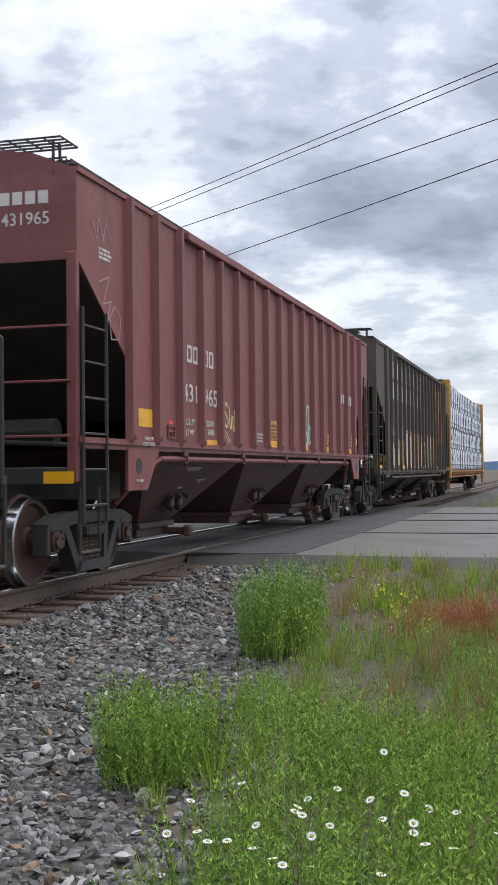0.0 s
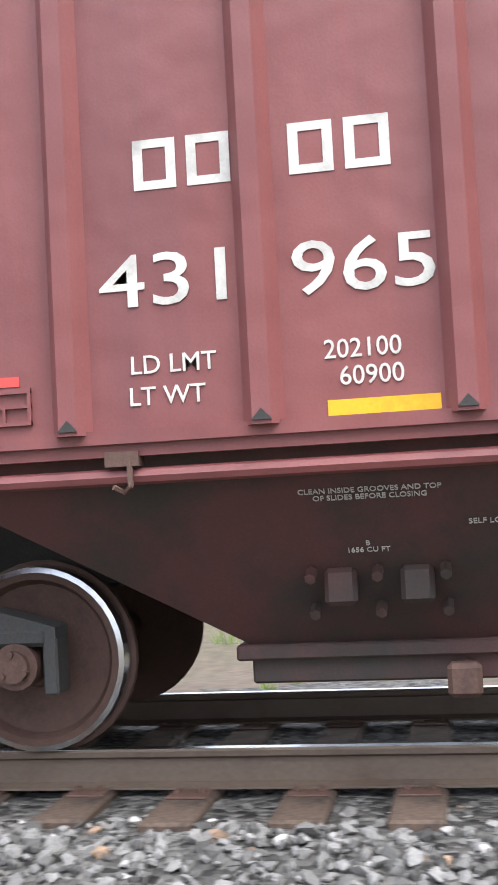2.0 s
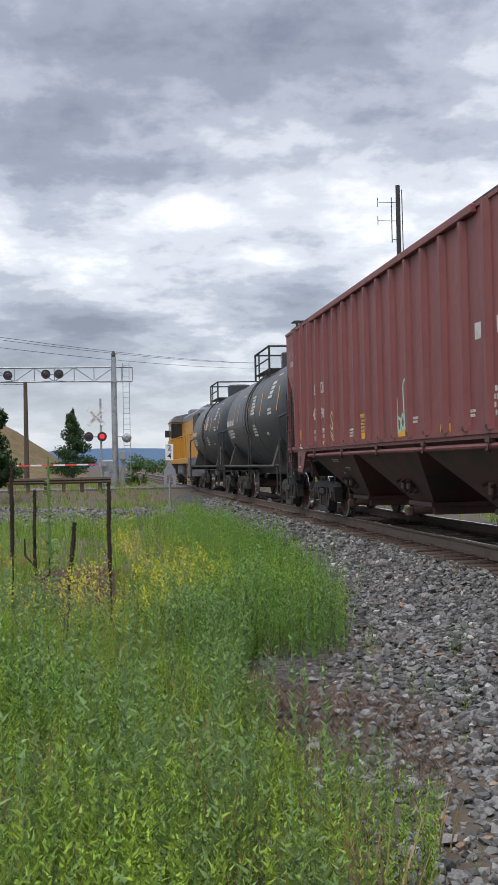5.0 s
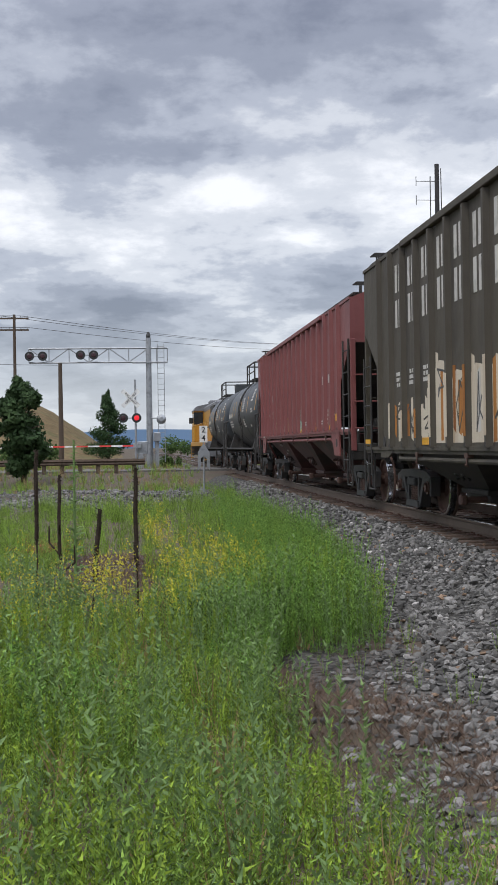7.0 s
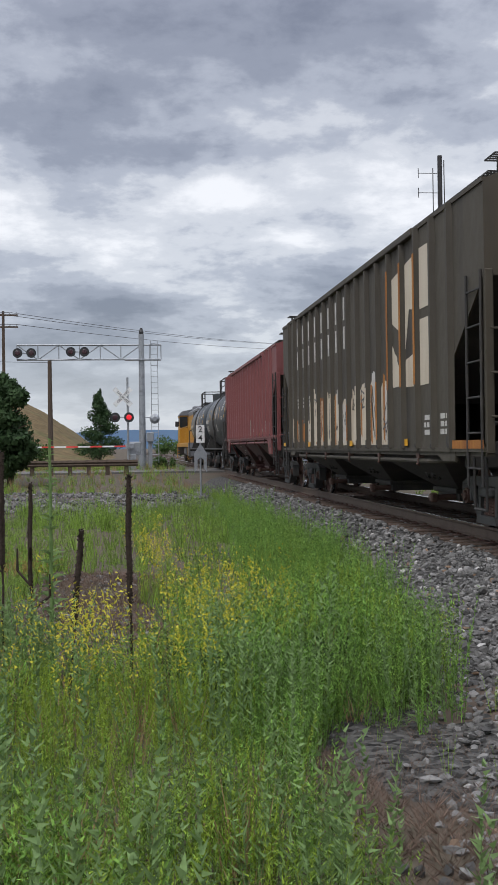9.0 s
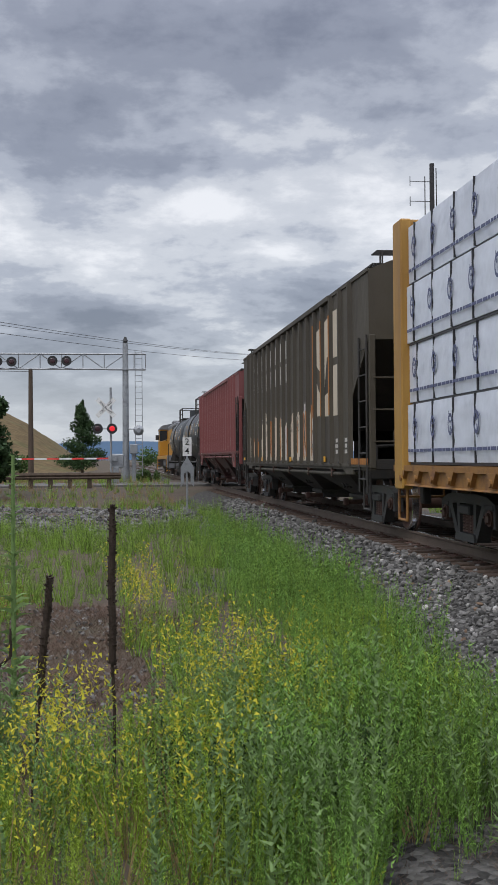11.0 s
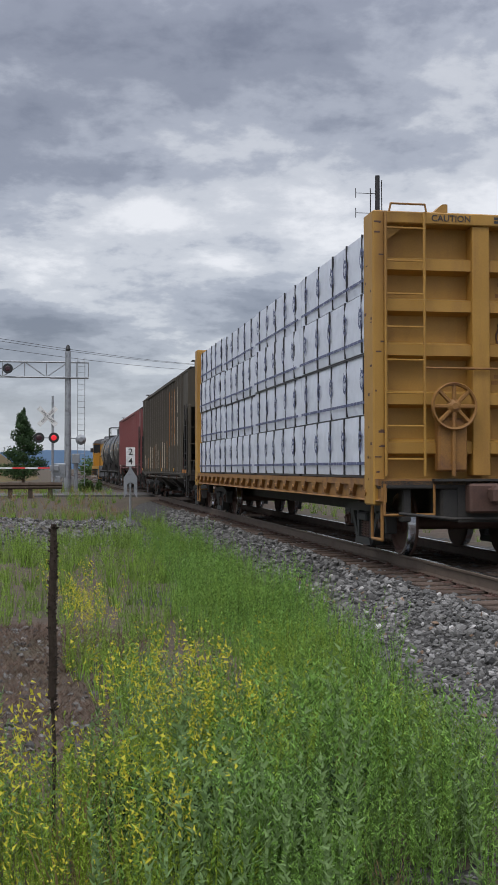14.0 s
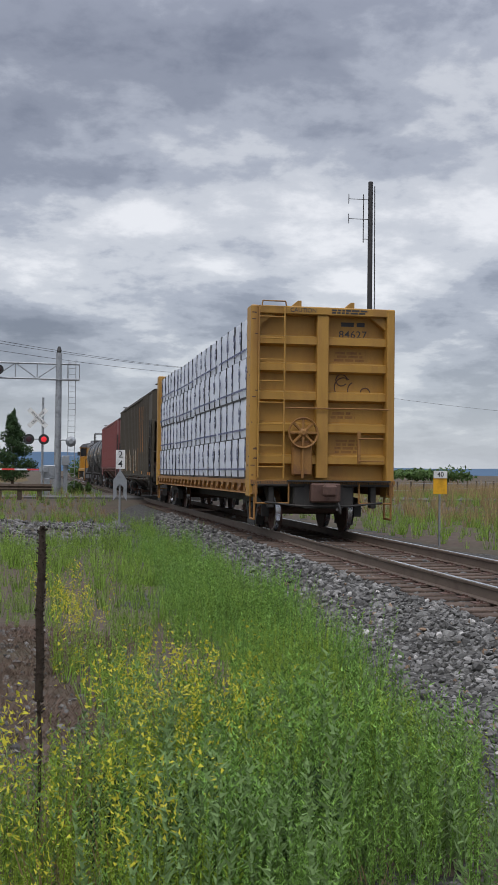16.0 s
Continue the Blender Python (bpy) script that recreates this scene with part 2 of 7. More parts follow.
DRY = mat("dry_grass", (0.30, 0.22, 0.11), 0.8, 0, 0.2, 1.0, 0, 40, (0.22, 0.14, 0.08), 0.5, island=0.3, trans=0.2)
REDDRY = mat("reddish_weed", (0.33, 0.13, 0.07), 0.8, 0, 0.2, 1.0, 0, 40, (0.25, 0.11, 0.06), 0.5, island=0.3, trans=0.2)
DEAD = mat("dead_brown_litter", (0.15, 0.105, 0.08), 0.9, 0, 0.2, 3.0, 0, 40, island=0.35)
STALK = mat("dark_dead_stalk", (0.045, 0.033, 0.026), 0.9, 0, 0.3, 20.0, 0.4, 60)
FLOWERY = mat("yellow_petal", (0.55, 0.50, 0.05), 0.6, 0, 0.05, 4.0, trans=0.3)
PETAL = mat("white_petal", (0.82, 0.82, 0.80), 0.6, 0, 0.04, 4.0, trans=0.3)
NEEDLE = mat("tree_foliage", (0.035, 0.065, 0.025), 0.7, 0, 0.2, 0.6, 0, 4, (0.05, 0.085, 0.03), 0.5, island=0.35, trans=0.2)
BUSH = mat("bush_foliage", (0.07, 0.12, 0.035), 0.7, 0, 0.2, 0.6, 0, 4, (0.10, 0.15, 0.05), 0.5, island=0.35, trans=0.2)
BARK = mat("bark", (0.09, 0.065, 0.045), 0.9, 0, 0.2, 8.0, 0.3, 30)
SOIL = mat("dry_field_soil", (0.092, 0.07, 0.055), 0.95, 0, 0.25, 0.25, 0.5, 7, (0.07, 0.066, 0.042), 0.44)
HILLM = mat("dry_grass_hill", (0.115, 0.082, 0.04), 0.95, 0, 0.35, 0.14, 0.4, 0.9, (0.085, 0.085, 0.035), 0.5)
# the haze of distance is put into the ridge's blue base colour
HAZE = mat("haze_tinted_ridge", (0.17, 0.27, 0.42), 0.95, 0, 0.05, 0.002, 0, 0.01, (0.2, 0.29, 0.42), 0.5)
REDLAMP = glow("red_lamp_lit", (0.8, 0.02, 0.03), 0.45)
LENSD = mat("dark_lamp_lens", (0.05, 0.02, 0.025), 0.2)

# ---- mesh helpers ----


def part(name, bm, material, parent=None, label="", at=None):
    me = bpy.data.meshes.new(name)
    bmesh.ops.recalc_face_normals(bm, faces=bm.faces)
    bm.to_mesh(me)
    bm.free()
    me.materials.append(material)
    ob = new(name, me)
    if parent is not None:
        ob.parent = parent
    if at is not None:
        ob.matrix_basis = at
    if label:
        tagged(ob, label)
    return ob


def shared(name, me, parent, at):
    ob = new(name, me)
    ob.parent = parent
    ob.matrix_basis = at
    return ob


def empty(name, label, category, group="", at=None, kind=""):
    ob = new(name)
    tagged(ob, label, category, group, kind)
    if at is not None:
        ob.matrix_basis = at
    return ob


def box(bm, x0, x1, y0, y1, z0, z1, bevel=0.0):
    r = bmesh.ops.create_cube(bm, size=1, matrix=Matrix.Translation(((x0 + x1) / 2, (y0 + y1) / 2, (z0 + z1) / 2)) @ Matrix.Diagonal((abs(x1 - x0), abs(y1 - y0), abs(z1 - z0), 1)))
    if bevel:
        es = list({e for v in r["verts"] for e in v.link_edges})
        bmesh.ops.bevel(bm, geom=es, offset=bevel, segments=1, affect="EDGES")
    return bm


def tube(bm, a, b, r, r2=None, seg=8):
    a, b = Vector(a), Vector(b)
    d = b - a
    m = Matrix.Translation((a + b) / 2) @ d.to_track_quat("Z", "Y").to_matrix().to_4x4()
    bmesh.ops.create_cone(bm, cap_ends=True, segments=seg, radius1=r, radius2=r if r2 is None else r2, depth=d.length, matrix=m)
    return bm


def path(bm, pts, r, seg=8):
    for a, b in zip(pts, pts[1:]):
        tube(bm, a, b, r, seg=seg)
    for p in pts[1:-1]:
        bmesh.ops.create_icosphere(bm, subdivisions=1, radius=r * 1.02, matrix=Matrix.Translation(p))
    return bm


def prism(bm, pts, a, b, axis="x"):
    """A flat outline swept along an axis from a to b. Points are (y, z) for x, (x, z) for y, (x, y) for z."""
    def v(p, k):
        return {"x": (k, p[0], p[1]), "y": (p[0], k, p[1]), "z": (p[0], p[1], k)}[axis]
    A = [bm.verts.new(v(p, a)) for p in pts]
    B = [bm.verts.new(v(p, b)) for p in pts]
    n = len(pts)
    bm.faces.new(A)
    bm.faces.new(B[::-1])
    for i in range(n):
        bm.faces.new((A[i], B[i], B[(i + 1) % n], A[(i + 1) % n]))
    return bm


def frustum(bm, r0, z0, r1, z1):
    """r = (x0, x1, y0, y1) below and above."""
    def ring(r, z):
        return [bm.verts.new(p) for p in ((r[0], r[2], z), (r[1], r[2], z), (r[1], r[3], z), (r[0], r[3], z))]
    A, B = ring(r0, z0), ring(r1, z1)
    bm.faces.new(A[::-1])
    bm.faces.new(B)
    for i in range(4):
        bm.faces.new((A[i], A[(i + 1) % 4], B[(i + 1) % 4], B[i]))
    return bm


def lathe(bm, prof, seg=24, axis="x", caps=True):
    """Turn (radius, along) round an axis."""
    rings = []
    for r, k in prof:
        ring = []
        for i in range(seg):
            a = 2 * math.pi * i / seg
            c, s = r * math.cos(a), r * math.sin(a)
            ring.append(bm.verts.new({"x": (k, c, s), "y": (c, k, s), "z": (c, s, k)}[axis]))
        rings.append(ring)
    for A, B in zip(rings, rings[1:]):
        for i in range(seg):
            bm.faces.new((A[i], A[(i + 1) % seg], B[(i + 1) % seg], B[i]))
    if caps:
        bm.faces.new(rings[0])
        bm.faces.new(rings[-1][::-1])
    return bm


def smooth(ob, angle=35):
    for p in ob.data.polygons:
        p.use_smooth = True
    ob.data.set_sharp_from_angle(angle=radians(angle))
    return ob


def lettering(name, text, size, material, parent, m, wide=1.0, label="", spacing=1.0):
    cu = bpy.data.curves.new(name, "FONT")
    cu.body = text
    cu.size = size
    cu.space_character = spacing
    cu.extrude = 0.002
    cu.offset = 0.004 * size
    cu.resolution_u = 3
    cu.align_x = "CENTER"
    cu.align_y = "CENTER"
    tmp = bpy.data.objects.new(name, cu)
    scene.collection.objects.link(tmp)
    dg = bpy.context.evaluated_depsgraph_get()
    me = bpy.data.meshes.new_from_object(tmp.evaluated_get(dg))
    bpy.data.objects.remove(tmp)
    me.transform(Matrix.Diagonal((wide, 1, 1, 1)))
    me.materials.clear()
    me.materials.append(material)
    me.name = name
    ob = new(name, me)
    ob.parent = parent
    ob.matrix_basis = m
    if label:
        tagged(ob, label)
    return ob


def on_side(x, y, z):
    """A pose on a car's side that faces -x: text runs towards -y."""
    return Matrix.Translation((x, y, z)) @ Matrix(((0, 0, -1, 0), (-1, 0, 0, 0), (0, 1, 0, 0), (0, 0, 0, 1)))


def on_end(x, y, z):
    """A pose on a face that looks to -y: text runs towards +x."""
    return Matrix.Translation((x, y, z)) @ Matrix(((1, 0, 0, 0), (0, 0, -1, 0), (0, 1, 0, 0), (0, 0, 0, 1)))


def on_front(x, y, z):
    """A pose on a face that looks to +y: text runs towards -x."""
    return Matrix.Translation((x, y, z)) @ Matrix(((-1, 0, 0, 0), (0, 0, 1, 0), (0, 1, 0, 0), (0, 0, 0, 1)))


def mass(name, verts, faces, material, label, category, kind="stuff", parent=None):
    """One mesh from arrays, for what nobody could count."""
    me = bpy.data.meshes.new(name)
    verts = np.asarray(verts, dtype=np.float32)
    faces = np.asarray(faces, dtype=np.int32)
    k = faces.shape[1]
    me.vertices.add(len(verts))
    me.vertices.foreach_set("co", verts.ravel())
    me.loops.add(faces.size)
    me.loops.foreach_set("vertex_index", faces.ravel())
    me.polygons.add(len(faces))
    me.polygons.foreach_set("loop_start", np.arange(0, faces.size, k, dtype=np.int32))
    me.polygons.foreach_set("use_smooth", np.zeros(len(faces), dtype=bool))
    me.update(calc_edges=True)
    me.validate()
    me.materials.append(material)
    ob = new(name, me)
    tagged(ob, label, category, "", kind)
    if parent:
        ob.parent = parent
    return ob


# ---- ground, track and road ----
ROAD_Y0, ROAD_Y1 = -33.0, -14.0


def sstep(a, b, v):
    t = np.clip((np.asarray(v, float) - a) / (b - a), 0, 1)
    return t * t * (3 - 2 * t)


def ground_z(x, y):
    x, y = np.asarray(x, float), np.asarray(y, float)
    z = GROUND + 0.05 * np.sin(x * 0.9 + 1.3) * np.sin(y * 0.55) + 0.03 * np.sin(x * 2.3 + y * 1.7)
    near = 1 - sstep(6, 30, np.abs(x - TRACK_X))
    z = z - 0.25 * (1 - near)
    # made ground under the crossing roads
    road = sstep(ROAD_Y0 - 6, ROAD_Y0 - 0.3, y) * (1 - sstep(ROAD_Y1 + 0.3, ROAD_Y1 + 5, y))
    z = z * (1 - road) + (-0.16) * road
    far = sstep(46, 56, y) * (1 - sstep(72, 90, y))
    z = z * (1 - far) + (-0.12) * far
    return z


def axis_steps(lo, hi, fine_lo, fine_hi, step):
    inner = list(np.arange(fine_lo, fine_hi, step))
    out, d, v = [], step, fine_hi
    while v < hi:
        out.append(v)
        d *= 1.25
        v += d
    out.append(hi)
    low, d, v = [], step, fine_lo
    while v > lo:
        d *= 1.25
        v -= d
        low.append(max(v, lo))
    return np.array(low[::-1] + inner + out)


def grid(xs, ys, zf):
    X, Y = np.meshgrid(xs, ys)
    Z = zf(X, Y)
    V = np.stack([X, Y, Z], -1).reshape(-1, 3)
    nx, ny = len(xs), len(ys)
    i = (np.arange(ny - 1)[:, None] * nx + np.arange(nx - 1)).ravel()
    return V, np.stack([i, i + 1, i + nx + 1, i + nx], 1)


def make_ground():
    V, F = grid(axis_steps(-3000, 3000, -14, 18, 0.45), axis_steps(-3000, 3000, -40, 40, 0.5), ground_z)
    mass("ground", V, F, SOIL, "dry weedy field with bare soil reaching the horizon", "ground", "structure")


def bed_z(x, y):
    d = np.abs(np.asarray(x, float) - TRACK_X)
    z = -0.212 - 0.25 * sstep(1.45, 2.7, d) - 0.05 * sstep(2.7, 4.2, d) - 0.25 * sstep(4.3, 5.2, d)
    z = z + 0.012 * np.sin(np.asarray(x) * 7.1 + 1) * np.sin(np.asarray(y) * 6.3)
    road = sstep(ROAD_Y0 - 3, ROAD_Y0, y) * (1 - sstep(ROAD_Y1 - 0.2, ROAD_Y1 + 2.5, y))
    return z * (1 - road) + np.minimum(z, -0.2) * road + 0.0


def make_bed():
    V, F = grid(np.arange(0.4, 10.9, 0.3), np.concatenate([np.arange(-140, -40, 2.0), np.arange(-40, 45, 0.4), np.arange(45, 260, 2.0)]), bed_z)
    mass("ballast_bed", V, F, BED, "bed of crushed grey stone under the track", "ballast", "structure")


def rail_outline():
    return [(-0.070, -0.171), (0.070, -0.171), (0.070, -0.160), (0.012, -0.146), (0.009, -0.045), (0.033, -0.032), (0.035, -0.008), (0.028, 0), (-0.028, 0), (-0.035, -0.008), (-0.033, -0.032), (-0.009, -0.045), (-0.012, -0.146), (-0.070, -0.160)]


def make_track():
    tr = empty("railway_track", "single railway track with worn steel rails on dark wooden ties", "railway track", kind="structure")
    for sx in (-0.7525, 0.7525):
        bm = bmesh.new()
        prism(bm, [(x + TRACK_X + sx, z) for x, z in rail_outline()], -400, 600, "y")
        r = part("rail", bm, RAILM, tr, "brown weathered steel rail")
        bm = bmesh.new()
        box(bm, TRACK_X + sx - 0.027, TRACK_X + sx + 0.027, -400, 600, 0.0, 0.003)
        part("running_surface", bm, STEEL, r, "bright polished rail top")
    bm = bmesh.new()
    box(bm, -1.3, 1.3, -0.115, 0.115, -0.36, -0.178, 0.012)
    me0 = part("tie", bm, TIEM, tr)
    me0.matrix_basis = Matrix.Translation((TRACK_X, -13.7, 0))
    bm = bmesh.new()
    for sx in (-0.7525, 0.7525):
        box(bm, sx - 0.18, sx + 0.18, -0.09, 0.09, -0.178, -0.168, 0.003)
        for dx in (-0.1, 0.1):
            for dy in (-0.055, 0.055):
                box(bm, sx + dx - 0.014, sx + dx + 0.014, dy - 0.012, dy + 0.012, -0.17, -0.145)
    pl = part("tie_plate", bm, BROWN, me0, "rusty plates with spikes")
    rnd = random.Random(3)
    y = -13.2
    while y < 66:
        m = Matrix.Translation((TRACK_X + rnd.uniform(-0.04, 0.04), y + rnd.uniform(-0.02, 0.02), rnd.uniform(-0.008, 0.004))) @ Matrix.Rotation(rnd.uniform(-0.01, 0.01), 4, "Z")
        t = shared("tie", me0.data, tr, m)
        shared("tie_plate", pl.data, t, Matrix.Identity(4))
        y += 0.497
    V, F = [], []
    for y in list(np.arange(66, 240, 0.497)) + list(np.arange(-120, -33.3, 0.497)):
        b = len(V)
        for x in (-1.3, 1.3):
            for yy in (-0.115, 0.115):
                for z in (-0.36, -0.178):
                    V.append((TRACK_X + x, y + yy, z))
        F += [(b, b + 1, b + 3, b + 2), (b + 4, b + 6, b + 7, b + 5), (b, b + 4, b + 5, b + 1), (b + 2, b + 3, b + 7, b + 6), (b + 1, b + 5, b + 7, b + 3), (b, b + 2, b + 6, b + 4)]
    mass("far_ties", V, F, TIEM, "row of dark ties far along the track", "railway ties", "stuff")


def make_roads():
    # the near crossing: asphalt up to the rails, with gaps for the wheel flanges
    road = empty("road", "worn grey asphalt road crossing the track at grade", "road", kind="structure")
    spans = ((-90, TRACK_X - 0.80), (TRACK_X - 0.64, TRACK_X + 0.64), (TRACK_X + 0.80, 90))
    for a, b in spans:
        bm = bmesh.new()
        xs = np.linspace(a, b, 30 if b - a > 5 else 4)
        rnd = random.Random(int(a * 10))
        e0 = [ROAD_Y0 + rnd.uniform(-0.25, 0.25) for _ in xs]
        e1 = [ROAD_Y1 + rnd.uniform(-0.3, 0.3) for _ in xs]
        top = []
        for x, ya, yb in zip(xs, e0, e1):
            h = -0.012 - 0.0025 * abs(x - TRACK_X) if abs(x - TRACK_X) < 20 else -0.06
            top.append((bm.verts.new((x, ya, h)), bm.verts.new((x, yb, h)), bm.verts.new((x, yb + 0.12, h - 0.16)), bm.verts.new((x, ya - 0.12, h - 0.16))))
        for p, q in zip(top, top[1:]):
            for i in range(4):
                bm.faces.new((p[i], q[i], q[(i + 1) % 4], p[(i + 1) % 4]))
        part("road_slab", bm, ASPHALT, road)
    for x0, x1, y0, y1 in ((1.2, 4.0, -24.4, -24.1), (-8, 4.2, -19.3, -19.18), (-8, 4.4, -28.1, -27.95), (3.3, 4.75, -32.9, -14.1)):
        bm = bmesh.new()
        box(bm, x0, x1, y0, y1, -0.035, -0.0075 if x1 > 4.5 else -0.006)
        part("tar_strip", bm, PATCH, road, "dark tar seam")
    # the far crossing ahead
    far = empty("road", "grey asphalt road crossing the track by the signals", "road", kind="structure")
    bm = bmesh.new()
    box(bm, -160, 120, 57.5, 63.5, -0.12, -0.03)
    part("road_slab", bm, ASPHALT, far)


def stones():
    rng = np.random.RandomState(5)
    ico = bmesh.new()
    bmesh.ops.create_icosphere(ico, subdivisions=1, radius=1)
    bv = np.array([v.co[:] for v in ico.verts])
    bf = np.array([[v.index for v in f.verts] for f in ico.faces])
    ico.free()
    vol = []
    for k in range(24):                       # crushed rock: flat cut faces, long or squat
        s = bv * rng.uniform(0.8, 1.1, (len(bv), 1))
        for _ in range(4):
            n = rng.normal(size=3)
            n /= np.linalg.norm(n)
            s = s - np.outer(np.maximum(s @ n - rng.uniform(0.25, 0.6), 0), n)
        vol.append(s * rng.uniform(0.7, 1.4, 3) * (1, 1, 0.8) * 1.15)
    vol = np.array(vol)

    def scatter(name, n, xr, yr, size, material, zoff=0.0, edge=True):
        x = rng.uniform(*xr, n)
        y = rng.uniform(*yr, n)
        if edge:
            keep = (x > gravel_edge(y) + rng.normal(0, 0.28, n)) & ~((y < ROAD_Y1 + 0.35) & (y > ROAD_Y0 - 0.3))
            keep &= np.abs(np.abs(x - TRACK_X) - 0.7525) > 0.09
            x, y = x[keep], y[keep]
        # few stones lie on top of the ties
        k = ((y + 13.7) / 0.497) % 1.0
        ontie = (np.abs(x - TRACK_X) < 1.34) & ((k < 0.25) | (k > 0.75))
        keep = ~(ontie & (rng.uniform(size=len(x)) < 0.93))
        x, y = x[keep], y[keep]
        n = len(x)
        s = rng.lognormal(np.log(size), 0.28, n)
        z = np.maximum(bed_z(x, y), ground_z(x, y)) + s * rng.uniform(-0.35, 0.45, n) + zoff
        z -= 0.03 * ((np.abs(x - TRACK_X) < 1.25) & ~ontie[keep])
        a = rng.uniform(0, 2 * np.pi, n)
        b = rng.uniform(-0.6, 0.6, n)
        B = vol[rng.randint(0, len(vol), n)] * s[:, None, None]
        ca, sa, cb, sb = np.cos(a)[:, None], np.sin(a)[:, None], np.cos(b)[:, None], np.sin(b)[:, None]
        X, Y, Z = B[..., 0], B[..., 1], B[..., 2]
        Y, Z = Y * cb - Z * sb, Y * sb + Z * cb
        X, Y = X * ca - Y * sa, X * sa + Y * ca
        V = np.stack([X + x[:, None], Y + y[:, None], Z + z[:, None]], -1).reshape(-1, 3)
        F = (bf[None] + (np.arange(n) * len(bv))[:, None, None]).reshape(-1, 3)
        mass(name, V, F, material, "loose crushed grey stones beside the rails", "gravel", "stuff")
    scatter("ballast_stones", 25000, (1.0, 8.2), (-13.7, -5), 0.025, STONE)
    scatter("ballast_stones", 31000, (0.9, 7.4), (-5, 5), 0.0245, STONE)
    scatter("ballast_stones", 30000, (1.0, 7.4), (5, 17), 0.0265, STONE)
    scatter("ballast_stones", 15000, (2.0, 7.6), (17, 42), 0.038, STONE)
    scatter("gravel_verge_stones", 5200, (-6, 2.6), (29.5, 43.5), 0.05, STONE, 0.0, False)
    scatter("scattered_stones", 900, (-1.1, 0.6), (10.3, 16.6), 0.022, STONE, 0.0, False)
    scatter("pale_ballast_stones", 2400, (1.0, 8), (-13.7, 20), 0.026, STONEW, 0.008)
    scatter("brown_ballast_stones", 2000, (1.0, 8), (-13.7, 20), 0.027, STONEB, 0.006)


def gravel_edge(y):
    return np.interp(y, (-14, -11, -8, -5.5, -3, 0, 3, 5.5, 6.8, 9.2, 13, 17, 27, 45), (2.9, 2.7, 2.4, 1.7, 1.2, 1.0, 0.9, 1.2, 1.6, 2.2, 2.9, 3.1, 3.3, 3.4))


make_ground()
make_bed()
make_track()
make_roads()

# ---- weeds ----


def blade(V, F, p, d, length, width, curl, rng, seg=2):
    """A narrow tapered leaf from p along d, that droops."""
    d = np.array(d) / np.linalg.norm(d)
    side = np.cross(d, (0, 0, 1.0))
    if np.linalg.norm(side) < 1e-3:
        side = np.array((1.0, 0, 0))
    side = side / np.linalg.norm(side)
    q = rng.uniform(0, np.pi)
    side = side * np.cos(q) + np.cross(d, side) * np.sin(q)
    b = len(V)
    p = np.array(p, float)
    for k in range(seg):
        w = width * (1 - 0.35 * k / seg)
        V.append(p - side * w / 2)
        V.append(p + side * w / 2)
        p = p + d * length / seg
        d = d + np.array((0, 0, -curl / seg))
        d = d / np.linalg.norm(d)
    V.append(p)
    for k in range(seg - 1):
        i = b + 2 * k
        F.append((i, i + 1, i + 3))
        F.append((i, i + 3, i + 2))
    i = b + 2 * (seg - 1)
    F.append((i, i + 1, i + 2))


def feather(rng, h, leaves, spread, leaf, width, stems=3):
    """A soft weed: several stems clothed in short fine leaves."""
    V, F = [], []
    for s in range(stems):
        a = rng.uniform(0, 2 * np.pi)
        lean = np.array((np.cos(a), np.sin(a), 0)) * rng.uniform(0.05, spread)
        top = lean * h + np.array((0, 0, h * rng.uniform(0.75, 1.0)))
        base = lean * 0.15
        blade(V, F, base, top - base, np.linalg.norm(top - base), 0.006, 0.0, rng, 1)
        for k in range(leaves):
            t = 0.12 + 0.88 * (k + rng.uniform(0, 1)) / leaves
            p = base + (top - base) * t
            b = rng.uniform(0, 2 * np.pi)
            up = rng.uniform(0.2, 1.7)
            blade(V, F, p, (np.cos(b), np.sin(b), up), leaf * (1.15 - 0.6 * t) * rng.uniform(0.7, 1.3), width, 0.5, rng, 1)
    return np.array(V), np.array(F)


def tuft(rng, n, h, spread, width, curl=0.5, seg=2):
    V, F = [], []
    for _ in range(n):
        a = rng.uniform(0, 2 * np.pi)
        r = rng.uniform(0, 0.06)
        blade(V, F, (r * np.cos(a), r * np.sin(a), 0), (np.cos(a) * spread * rng.uniform(0.2, 1), np.sin(a) * spread * rng.uniform(0.2, 1), 1), h * rng.uniform(0.55, 1.05), width, curl, rng, seg)
    return np.array(V), np.array(F)


